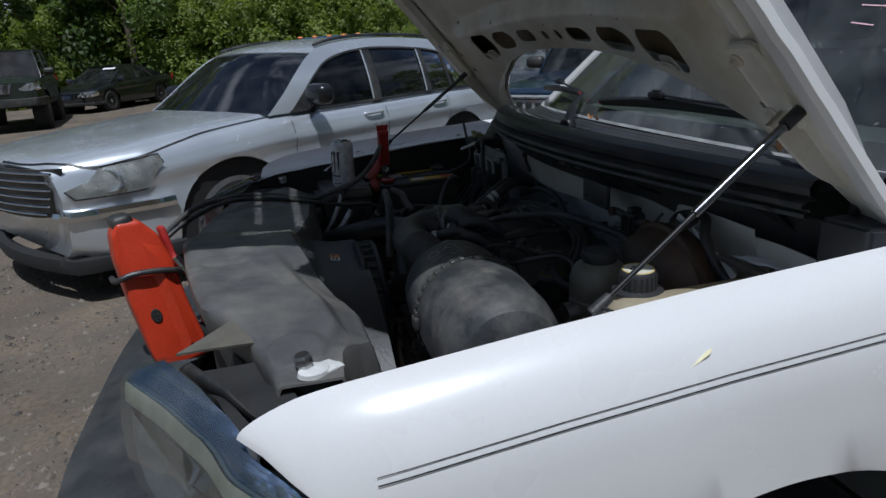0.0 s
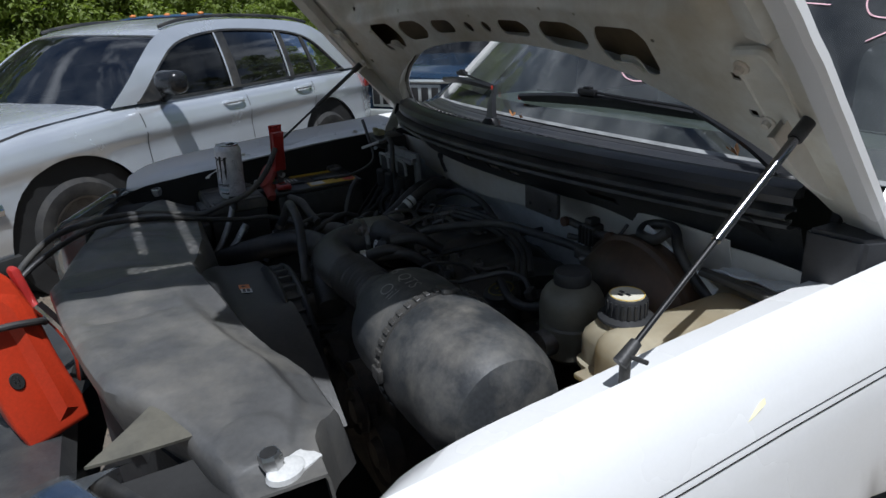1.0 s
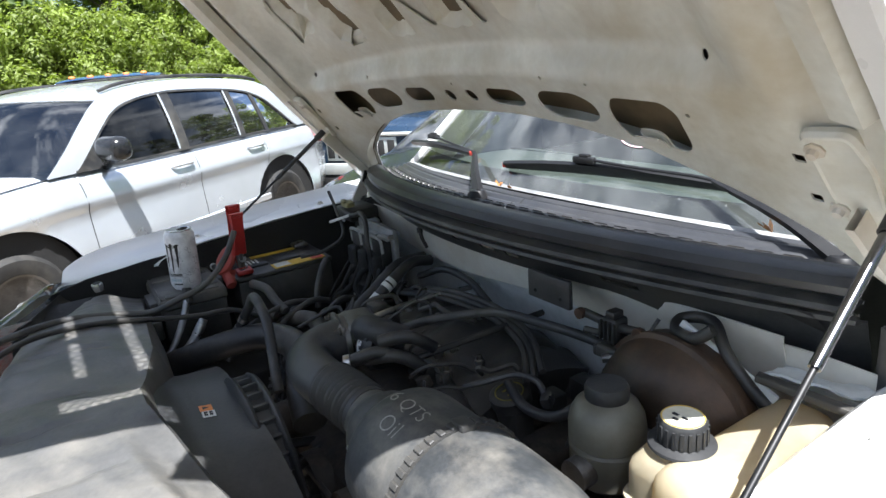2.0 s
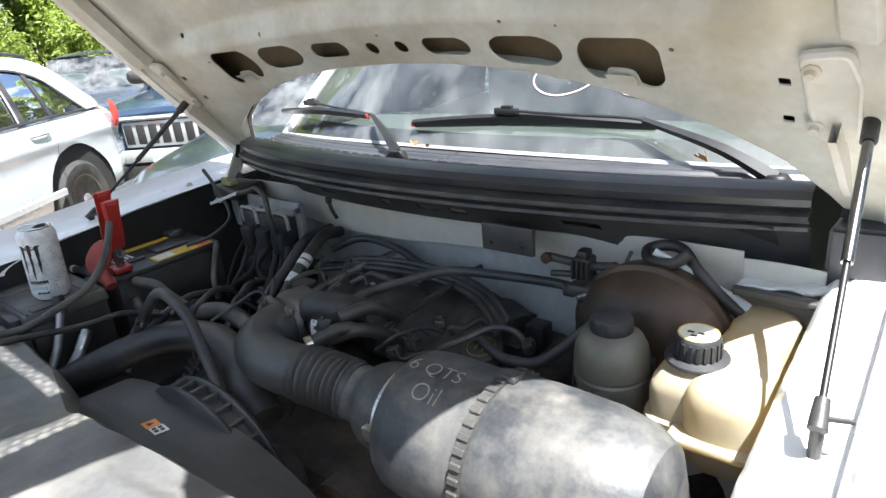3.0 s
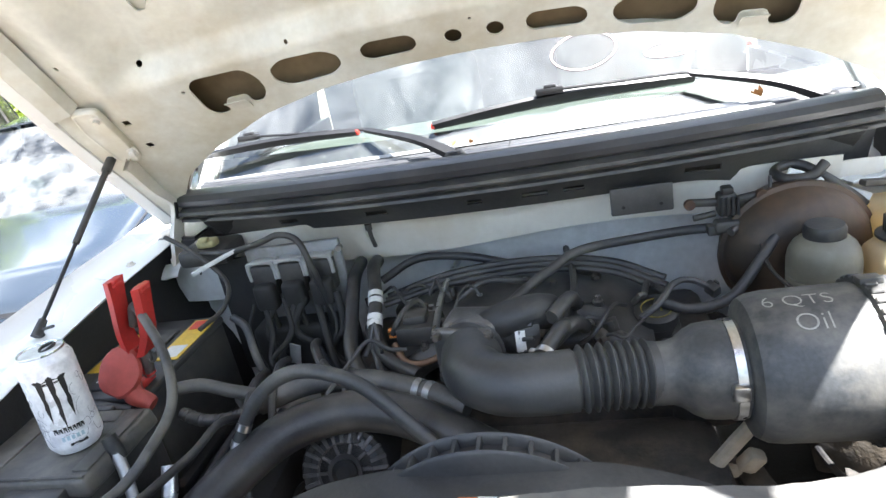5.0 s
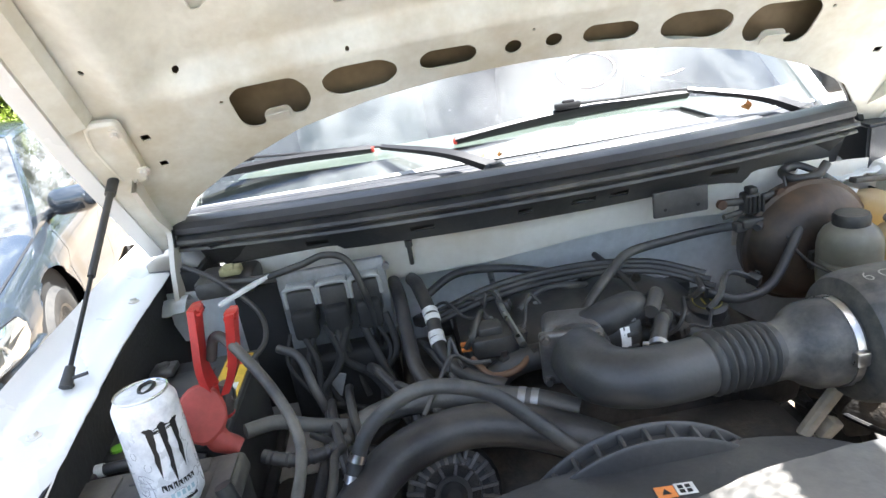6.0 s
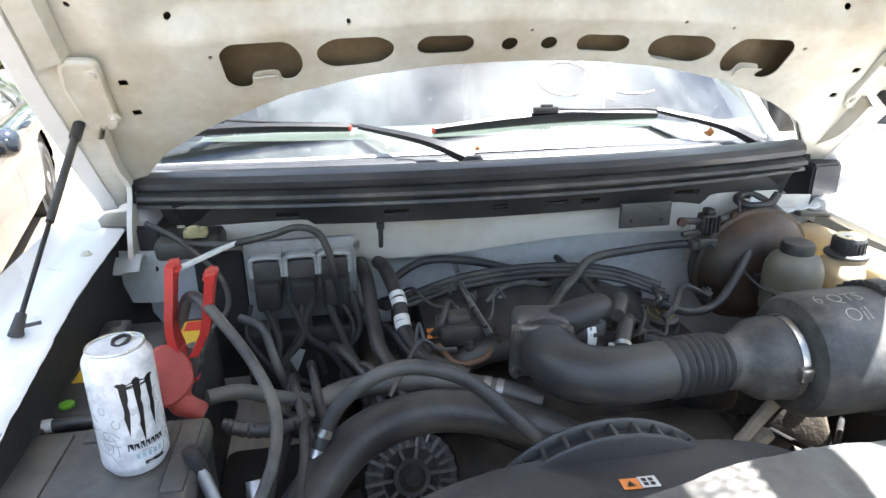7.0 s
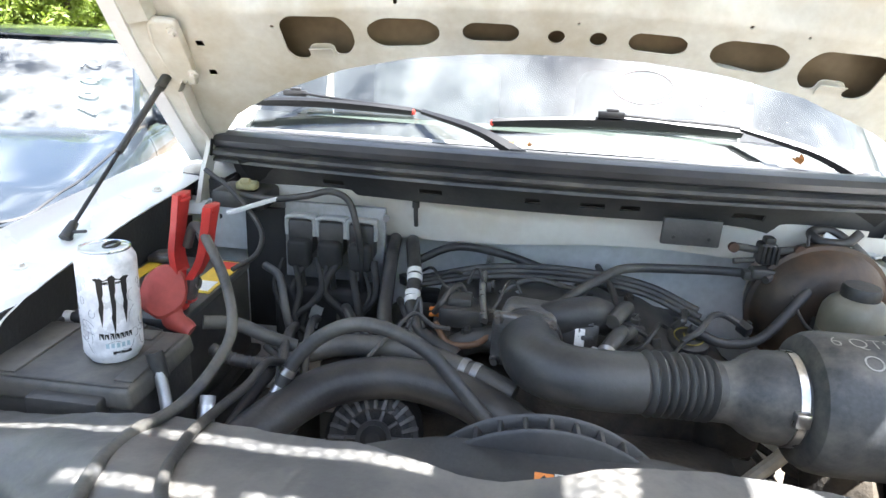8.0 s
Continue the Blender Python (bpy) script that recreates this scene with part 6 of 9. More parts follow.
def build_pcm():
    pc = new("engine_control_unit")
    pc.parent = truck
    pc["label"] = "grey engine control unit plate with three black plugs"
    bm = bmesh.new()
    box(bm, (-0.560, 1.205, 0.94), (-0.343, 1.222, 1.112), None, 0.006)
    part("plate", bm, mat("grey_cast_plate", (0.34, 0.35, 0.36), 0.5, metal=0.3, var=0.25, scale=20, fine=120, dirt=(0.13, 0.12, 0.10), dirt_amount=0.6), pc)
    for i, x in enumerate((-0.515, -0.450, -0.386)):
        bm = bmesh.new()
        box(bm, (x - 0.027, 1.172, 1.010), (x + 0.027, 1.206, 1.082), None, 0.006)
        pl = part("plug", bm, BLACK, pc)
        bm = bmesh.new()
        box(bm, (x - 0.029, 1.190, 1.078), (x + 0.029, 1.209, 1.090), None, 0.004)
        part("plug_rim", bm, mat("pale_grey_nylon", (0.40, 0.41, 0.40), 0.5, var=0.2), pl)
        bm = bmesh.new()
        tube(bm, [(x - 0.029, 1.176, 1.050), (x - 0.029, 1.174, 1.078), (x - 0.022, 1.172, 1.090), (x + 0.022, 1.172, 1.090), (x + 0.029, 1.174, 1.078), (x + 0.029, 1.176, 1.050)], 0.0045, 8)
        part("latch_lever", bm, bpy.data.materials["pale_grey_nylon"], pl, "pale nylon latch lever")
        bm = bmesh.new()
        box(bm, (x - 0.024, 1.150, 0.985), (x + 0.024, 1.185, 1.045), None, 0.010, 3)
        part("plug_shroud", bm, DARK, pl)
        hose("plug_loom", [(x, 1.18, 1.015), (x + 0.004, 1.165, 0.975), (x + 0.012, 1.16, 0.92), (x + 0.03, 1.15, 0.84)], 0.0065, BLACK, parent=pc)
    rl = random.Random(9)
    for k in range(9):
        x = -0.55 + 0.024 * k
        hose("plug_wire", [(x, 1.165, 0.99 + 0.02 * rl.random()), (x + rl.uniform(-0.03, 0.03), 1.13 - 0.02 * rl.random(), 0.95), (x + rl.uniform(-0.04, 0.06), 1.10 + rl.uniform(-0.04, 0.02), 0.90), (x + rl.uniform(-0.02, 0.10), 1.05 + rl.uniform(-0.05, 0.05), 0.84)], rl.choice((0.004, 0.006, 0.008)), DARK, parent=pc)
    bm = bmesh.new()
    box(bm, (-0.57, 1.15, 0.80), (-0.35, 1.24, 0.945), None, 0.015, 3)
    part("lower_block", bm, DARK, pc)
    for z in (0.955, 1.095):
        bm = bmesh.new()
        rod(bm, (-0.340, 1.203, z), (-0.340, 1.190, z), 0.007, 8)
        part("bolt", bm, STEEL, pc)
    bm = bmesh.new()
    tube(bm, [(-0.288, 1.275, 1.06), (-0.288, 1.262, 1.09), (-0.288, 1.258, 1.115)], 0.005, 8)
    rod(bm, (-0.288, 1.258, 1.105), (-0.288, 1.258, 1.118), 0.008, 8)
    part("stud", bm, BLACK, truck)
    # fuel injector wiring with orange locks
    bm = bmesh.new()
    box(bm, (-0.205, 1.02, 0.945), (-0.12, 1.09, 0.985), None, 0.008)
    box(bm, (-0.19, 1.035, 0.98), (-0.145, 1.075, 1.0), None, 0.006)
    cn = part("injector_connector", bm, BLACK, truck, "black wiring connector with orange locks")
    for dz in (0, 0.012):
        bm = bmesh.new()
        box(bm, (-0.225, 1.045, 0.955 + dz), (-0.185, 1.053, 0.960 + dz), None)
        part("lock", bm, LABEL_ORANGE, cn)
    hose("copper_loom", [(-0.21, 1.02, 0.955), (-0.18, 0.99, 0.93), (-0.13, 0.99, 0.935), (-0.10, 1.02, 0.95)], 0.006, mat("brown_tape_loom", (0.16, 0.09, 0.05), 0.6), "brown taped wiring")
    bm = bmesh.new()
    box(bm, (-0.012, -0.001, -0.032), (0.012, 0.001, 0.032), Matrix.Translation((-0.476, 1.138, 0.885)) @ Euler((0.3, 0.35, 0)).to_matrix().to_4x4())
    part("wire_tag", bm, LABEL_WHITE, truck, "white wire tag")
    # yellow plug and white stick on the cowl corner
    bm = bmesh.new()
    box(bm, (-0.663, 1.20, 1.128), (-0.620, 1.230, 1.146), None, 0.006, 3)
    box(bm, (-0.652, 1.195, 1.142), (-0.630, 1.21, 1.154), None, 0.004)
    part("yellow_plug", bm, mat("cream_yellow_nylon", (0.36, 0.33, 0.17), 0.6, var=0.4, scale=30, fine=150), truck, "cream yellow wiring plug")
    bm = bmesh.new()
    box(bm, (-0.055, -0.006, -0.004), (0.055, 0.006, 0.004), Matrix.Translation((-0.615, 1.175, 1.105)) @ Euler((0, radians(-18), radians(15))).to_matrix().to_4x4(), 0.001)
    part("white_strip", bm, LABEL_WHITE, truck)


build_pcm()


def build_struts():
    for sx in (-1, 1):
        st = new("hood_strut")
        st.parent = truck
        st["label"] = "gas hood strut with a bright rod" if sx > 0 else "black gas hood strut with a thin rod"
        a, b = Vector((sx * 0.835, 0.915, 1.108)), Vector((sx * 0.812, 1.25, 1.355))
        d = b - a
        bm = bmesh.new()
        rod(bm, a, a + d * 0.46, 0.0038, 12)
        part("rod", bm, INK, st)
        bm = bmesh.new()
        rod(bm, a + d * 0.45, a + d * 0.93, 0.0066, 16)
        part("cylinder", bm, DARK_CHROME if sx > 0 else BLACK, st)
        bm = bmesh.new()
        rod(bm, a + d * 0.88, b, 0.0100, 14)
        part("upper_socket", bm, BLACK, st)
        bm = bmesh.new()
        rod(bm, a - d.normalized() * 0.012, a + d.normalized() * 0.022, 0.0098, 16, 0.0075)
        rod(bm, a, a + Vector((0, 0, -0.055)), 0.007, 10)
        rod(bm, a + Vector((-0.005, 0, 0)), a + Vector((0.03, 0.005, 0.004)), 0.003, 8)
        part("ball_socket", bm, BLACK, st)


build_struts()


def build_wipers():
    def wiper(name, pivot, elbow, joint, tip, end, beam):
        w = new(name)
        w.parent = truck
        w["label"] = "black windscreen wiper with a red end tip"
        bm = bmesh.new()
        lathe(bm, [(0, 0.009), (0.016, 0.008), (0.024, -0.002), (0.026, -0.03)], 18, Matrix.Translation(pivot))
        part("pivot_cap", bm, INK, w)
        # flat tapering arm up to the elbow, then a thin rod to the blade
        P, E, J = Vector(pivot), Vector(elbow), Vector(joint)
        bm = bmesh.new()
        line = spline([P, P.lerp(E, 0.4) + Vector((0, -0.004, 0.012)), E], 10)
        up = Vector((0, -0.68, 0.73))
        g = []
        for i, (p, t, a, b) in enumerate(frames_along(line)):
            k = i / (len(line) - 1)
            wide = t.cross(up).normalized() * (0.0135 - 0.0075 * k)
            tall = up * (0.009 - 0.005 * k)
            g.append([bm.verts.new(p + wide - tall), bm.verts.new(p + wide * 0.7 + tall), bm.verts.new(p - wide * 0.7 + tall), bm.verts.new(p - wide - tall)])
        for A, B in zip(g, g[1:]):
            for j in range(4):
                bm.faces.new((A[j], A[(j + 1) % 4], B[(j + 1) % 4], B[j]))
        bm.faces.new(g[0][::-1])
        bm.faces.new(g[-1])
        arm = part("arm", bm, INK, w)
        bm = bmesh.new()
        tube(bm, [E, E.lerp(J, 0.15) + Vector((0, -0.001, 0.003)), E.lerp(J, 0.6) + Vector((0, -0.002, 0.004)), J + Vector((0, -0.004, 0.008))], 0.0034, 8)
        part("arm_rod", bm, INK, arm)
        # blade: a thin curved beam with a rubber lip below it
        bm = bmesh.new()
        T, F = Vector(tip) + up * 0.010, Vector(end) + up * 0.008
        line = spline([T, T.lerp(F, 0.5) + Vector((0, -0.003, 0.006)), F], 14)
        g = []
        for i, (p, t, a, b) in enumerate(frames_along(line)):
            k = i / (len(line) - 1)
            tall = 0.0035 + beam * math.sin(math.pi * (0.04 + 0.92 * k)) ** 0.7
            wide = t.cross(up).normalized()
            g.append([bm.verts.new(p + wide * q[0] + up * q[1]) for q in ((0.004, -0.012), (0.006, -0.003), (0.0045, tall), (-0.0045, tall), (-0.006, -0.003), (-0.004, -0.012))])
        for A, B in zip(g, g[1:]):
            for j in range(6):
                bm.faces.new((A[j], A[(j + 1) % 6], B[(j + 1) % 6], B[j]))
        bm.faces.new(g[0][::-1])
        bm.faces.new(g[-1])
        bl = part("blade", bm, INK, w)
        bm = bmesh.new()
        box(bm, (-0.004, -0.0062, -0.008), (0.004, 0.0062, 0.0045), Matrix.Translation(T), 0.002)
        part("tip", bm, LABEL_RED, bl)
        bm = bmesh.new()
        mj = Matrix.Translation(J + Vector((0, -0.004, 0.006)))
        box(bm, (-0.030, -0.007, -0.008), (0.030, 0.007, 0.007), mj, 0.003)
        box(bm, (-0.012, -0.006, 0.005), (0.016, 0.006, 0.013), mj, 0.003)
        part("joint", bm, INK, w)

    wiper("windscreen_wiper", (0.675, 1.425, 1.209), (0.420, 1.478, 1.291), (0.124, 1.454, 1.300), (-0.144, 1.448, 1.265), (0.435, 1.510, 1.270), 0.019)
    wiper("windscreen_wiper", (-0.082, 1.306, 1.230), (-0.312, 1.468, 1.283), (-0.645, 1.548, 1.292), (-0.332, 1.478, 1.274), (-0.805, 1.560, 1.262), 0.009)
    # dry leaves at the glass base
    for x, k in ((0.554, 1.0), (-0.10, 0.6), (-0.06, 0.5)):
        lf = bmesh.new()
        rnd = random.Random(int(x * 100) + 500)
        for j in range(3):
            p = Vector((x, glass_base(x)[0] - 0.01, glass_base(x)[1] + 0.012))
            a, b = Vector((rnd.uniform(-1, 1), rnd.uniform(-0.3, 0.3), rnd.uniform(0.2, 1))).normalized() * 0.026 * k, Vector((rnd.uniform(-1, 1), rnd.uniform(-1, 0.4), 0.3)).normalized() * 0.014 * k
            lf.faces.new([lf.verts.new(q) for q in (p, p + a * 0.5 + b, p + a + b * 0.2, p + a * 0.5 - b * 0.6)])
        ob = part("dry_leaf", lf, LEAF_DRY)
        tagged(ob, "curled dry orange leaf lying at the windscreen base", "leaf", "leaves at the windscreen")


build_wipers()


def glass_pen(strokes, name, material, parent, wide=0.0045):
    """Marker strokes lying on the windscreen; each is a line of (x, v)."""
    for line in strokes:
        bm = bmesh.new()
        pts = spline([glass_at(x, v, 0.003) for x, v in line], 8)
        fr = frames_along(pts)
        g = []
        for p, t, a, b in fr:
            s = t.cross(Vector((0, -0.68, 0.73))).normalized()
            g.append([bm.verts.new(p + s * wide * 0.5), bm.verts.new(p - s * wide * 0.5)])
        for A, B in zip(g, g[1:]):
            bm.faces.new((A[0], A[1], B[1], B[0]))
        part(name, bm, material, parent)


ring_pts = [(0.215 + (0.072 + 0.004 * math.cos(2 * a)) * math.cos(a), 0.237 + 0.064 * math.sin(a + 0.1)) for a in [k * 0.45 for k in range(15)]]
glass_pen([ring_pts, [(0.395, 0.222), (0.362, 0.212), (0.348, 0.192), (0.368, 0.176), (0.42, 0.172), (0.462, 0.182)],
           [(0.44, 0.46), (0.52, 0.45)], [(0.45, 0.40), (0.50, 0.39)], [(0.64, 0.50), (0.58, 0.48), (0.60, 0.42), (0.66, 0.40), (0.62, 0.34)]], "marker_stroke", PINK, windscreen, 0.0032)


def build_clutter():
    """Wires, plugs and brackets strewn over the top of the engine."""
    rl = random.Random(21)
    root = new("wiring_harness")
    root.parent = truck
    root["label"] = "tangled dusty engine wiring with plugs and clips"

    def top(x, y):
        return 0.945 + 0.02 * math.sin((y - 1.0) * 9) - 0.12 * x * x

    for k in range(14):
        x, y = rl.uniform(-0.26, 0.34), rl.uniform(0.99, 1.24)
        dx, dy = rl.uniform(-0.16, 0.16), rl.uniform(-0.10, 0.10)
        pts = []
        for i in range(5):
            f = i / 4
            px, py = x + dx * f, y + dy * f + 0.02 * math.sin(6 * f + k)
            pts.append((px, py, top(px, py) + 0.018 + 0.03 * math.sin(math.pi * f) * rl.uniform(0.3, 1.2)))
        bm = bmesh.new()
        tube(bm, pts, rl.choice((0.002, 0.003, 0.004, 0.006)), 7, per=6)
        part("wire", bm, rl.choice((RUBBER, RUBBER_GREY, BLACK)), root)
        if k % 2 == 0:
            bm = bmesh.new()
            m = Matrix.Translation(pts[-1]) @ Euler((rl.uniform(-0.3, 0.3), rl.uniform(-0.3, 0.3), rl.uniform(0, 3))).to_matrix().to_4x4()
            box(bm, (-0.013, -0.009, -0.012), (0.013, 0.009, 0.010), m, 0.003)
            box(bm, (-0.005, -0.013, -0.003), (0.005, -0.008, 0.012), m, 0.001)
            part("plug", bm, rl.choice((BLACK, BLACK_GREY, ENGINE)), root)
    # ribbed conduits dropping to the battery side
    for x0, y0, x1, y1, r in ((-0.40, 1.10, -0.33, 0.96, 0.012), (-0.44, 1.04, -0.42, 0.90, 0.010), (-0.36, 1.02, -0.28, 0.92, 0.009), (-0.47, 1.00, -0.43, 0.80, 0.011), (-0.30, 1.16, -0.24, 1.00, 0.010)):
        bm = bmesh.new()
        tube(bm, [(x0, y0, 0.93), (x0 * 0.7 + x1 * 0.3, y0 * 0.6 + y1 * 0.4, 0.945), (x1, y1, 0.915), (x1 + 0.02, y1 - 0.06, 0.86)], r * 0.8, 10, per=12)
        part("conduit", bm, RUBBER, root)
    # bolts and studs on the manifold
    for k in range(14):
        x, y = rl.uniform(-0.20, 0.26), rl.uniform(1.0, 1.22)
        bm = bmesh.new()
        lathe(bm, [(0, 0.008), (0.006, 0.008), (0.007, 0.0), (0.010, -0.001), (0.010, -0.02)], 6, Matrix.Translation((x, y, top(x, y) + 0.004)))
        part("bolt", bm, rl.choice((ALU, ENGINE, STEEL)), root)
    # pulley and belt low in front of the block
    for x, z, r in ((0.06, 0.66, 0.075), (-0.16, 0.72, 0.045), (0.22, 0.72, 0.05)):
        bm = bmesh.new()
        lathe(bm, [(0, 0.02), (r * 0.5, 0.02), (r * 0.55, 0.008), (r * 0.9, 0.008), (r, 0.018), (r, -0.018)], 24, Matrix.Translation((x, 0.775, z)) @ Euler((math.pi / 2, 0, 0)).to_matrix().to_4x4())
        part("pulley", bm, ENGINE, root)
    bm = bmesh.new()
    loop = [(-0.205, 0.775, 0.72), (-0.16, 0.775, 0.767), (0.0, 0.775, 0.77), (0.22, 0.775, 0.772), (0.272, 0.775, 0.72), (0.22, 0.775, 0.665), (0.06, 0.775, 0.583), (-0.05, 0.775, 0.62), (-0.205, 0.775, 0.72)]
    tube(bm, loop, 0.006, 6)
    part("belt", bm, RUBBER, root)


build_clutter()

# ---- things standing in the engine bay ----


def build_battery():
    b = thing("car_battery", (-0.705, 0.985, 0.81), "black car battery with a yellow label and red terminal clamp", "battery")
    bm = bmesh.new()
    box(bm, (-0.80, 0.845, 0.81), (-0.61, 1.125, 0.985), None, 0.006)
    part("case", bm, BATTERY, b)
    bm = bmesh.new()
    box(bm, (-0.803, 0.842, 0.985), (-0.607, 1.128, 1.0), None, 0.005)
    lid = part("lid", bm, BATTERY, b)
    for y in (0.91, 1.03):
        bm = bmesh.new()
        box(bm, (-0.745, y - 0.045, 1.0), (-0.675, y + 0.045, 1.006), None, 0.003)
        part("vent_cover", bm, BATTERY, lid)
    for lo, hi, mt in (((-0.660, 0.955, 1.0005), (-0.612, 1.110, 1.0025), YELLOW), ((-0.655, 1.07, 1.0025), (-0.616, 1.105, 1.0034), LABEL_RED), ((-0.655, 0.962, 1.0025), (-0.618, 1.005, 1.0034), LABEL_WHITE), ((-0.79, 0.93, 1.0005), (-0.765, 1.09, 1.002), YELLOW)):
        bm = bmesh.new()
        box(bm, lo, hi)
        part("label", bm, mt, lid)
    bm = bmesh.new()
    for k in range(5):
        box(bm, (-0.735, 0.885 + 0.011 * k, 1.006), (-0.70 + 0.004 * (k % 3), 0.890 + 0.011 * k, 1.0068))
    part("print", bm, LABEL_WHITE, lid)
    bm = bmesh.new()
    lathe(bm, [(0, 1.004), (0.010, 1.004), (0.010, 1.0), (0.012, 1.0)], 16, Matrix.Translation((-0.775, 0.869, 0)))
    part("charge_eye", bm, mat("green_lens", (0.22, 0.55, 0.05), 0.3), lid, "green charge eye")
    for x, y, mt in ((-0.635, 0.875, RED), (-0.77, 1.09, ALU)):
        bm = bmesh.new()
        rod(bm, (x, y, 0.998), (x, y, 1.022), 0.010, 14)
        t = part("terminal", bm, ALU, lid)
        bm = bmesh.new()
        box(bm, (x - 0.022, y - 0.026, 1.003), (x + 0.022, y + 0.020, 1.018), None, 0.006)
        part("cable_clamp", bm, mt, lid)
    # red rubber boot thrown off the terminal
    bm = bmesh.new()
    lathe(bm, [(0.0, 0.020), (0.020, 0.019), (0.034, 0.012), (0.038, 0.0), (0.036, -0.012), (0.024, -0.016), (0.0, -0.016)], 24, Matrix.Translation((-0.620, 0.826, 1.058)) @ Euler((radians(58), radians(10), radians(14))).to_matrix().to_4x4() @ Matrix.Diagonal((0.92, 1.12, 0.52, 1)))
    tube(bm, [(-0.613, 0.828, 1.028), (-0.603, 0.822, 1.012), (-0.578, 0.820, 0.995)], 0.016, 12, radii=lambda k: 0.020 - 0.007 * k)
    for v in bm.verts:
        v.co += Vector((0.004, 0.003, 0.003)) * noise.noise(v.co * 40)
    part("terminal_boot", bm, mat("faded_red_rubber", (0.42, 0.065, 0.05), 0.6, var=0.3, scale=20, fine=120, dirt=(0.22, 0.06, 0.05), dirt_amount=0.5), b, "faded red terminal boot")
    tray = bmesh.new()
    box(tray, (-0.815, 0.83, 0.79), (-0.595, 1.14, 0.809), None, 0.006)
    part("battery_tray", tray, BLACK, truck)


build_battery()


def build_clamp():
    c = thing("jumper_clamp", (-0.605, 0.862, 1.02), "red jumper cable clamp gripping the battery terminal", "jumper clamp")
    for k, (top, sx) in enumerate((((-0.597, 0.863, 1.210), -1), ((-0.548, 0.858, 1.196), 1))):
        base = Vector((-0.606 + 0.020 * k, 0.858, 1.075))
        top = Vector(top)
        bm = bmesh.new()
        d = top - base
        line = [base, base + d * 0.3 + Vector((sx * 0.008, 0, 0)), base + d * 0.7 + Vector((sx * 0.004, 0, 0)), top]
        pts = spline(line, 6)
        g = []
        for i, p in enumerate(pts):
            w = 0.020 - 0.003 * math.sin(math.pi * i / (len(pts) - 1))
            g.append([bm.verts.new(p + Vector(q)) for q in ((-0.005 * sx, -w, 0), (0.007 * sx, -w * 0.8, 0), (0.007 * sx, w * 0.8, 0), (-0.005 * sx, w, 0))])
        for A, B in zip(g, g[1:]):
            for j in range(4):
                bm.faces.new((A[j], A[(j + 1) % 4], B[(j + 1) % 4], B[j]))
        bm.faces.new(g[0][::-1])
        bm.faces.new(g[-1])
        h = part("handle", bm, RED, c)
        for q in (0.93, 0.98):
            bm = bmesh.new()
            box(bm, (-0.008, -0.011, -0.003), (0.010, 0.011, 0.003), Matrix.Translation(base + d * q), 0.002)
            part("grip_rib", bm, RED, h)
        bm = bmesh.new()
        tube(bm, [base + Vector((0, 0, 0.01)), base + Vector((sx * -0.004, 0, -0.02)), base + Vector((sx * -0.012, 0.002, -0.045))], 0.010, 10)
        part("jaw", bm, RED if k == 0 else ALU, c)
    bm = bmesh.new()
    rod(bm, (-0.615, 0.862, 1.060), (-0.580, 0.862, 1.062), 0.010, 12)
    part("spring", bm, STEEL, c)
    # its cable, lying over the engine to the jump starter
    cb = bmesh.new()
    tube(cb, [(-0.600, 0.872, 1.120), (-0.585, 0.868, 1.155), (-0.560, 0.850, 1.150), (-0.506, 0.800, 1.095), (-0.470, 0.735, 1.052), (-0.466, 0.66, 1.030), (-0.482, 0.60, 1.012), (-0.495, 0.52, 1.026), (-0.478, 0.43, 1.045), (-0.44, 0.34, 1.052), (-0.36, 0.25, 1.050), (-0.25, 0.18, 1.01), (-0.17, 0.15, 0.95)], 0.0078, 12, per=10)
    ob = part("jumper_cable", cb, RUBBER_GREY)
    tagged(ob, "grey-black jumper cable lying across the engine bay", "cable")
    cb = bmesh.new()
    tube(cb, [(-0.50, 0.93, 0.92), (-0.445, 0.86, 0.935), (-0.440, 0.78, 0.978), (-0.436, 0.70, 0.988), (-0.437, 0.61, 1.006), (-0.428, 0.52, 1.030), (-0.40, 0.42, 1.050), (-0.33, 0.33, 1.062), (-0.24, 0.22, 1.03), (-0.18, 0.14, 0.97)], 0.0065, 12, per=10)
    ob = part("jumper_cable", cb, RUBBER)
    tagged(ob, "black jumper cable draped over the radiator cover", "cable")


build_clamp()


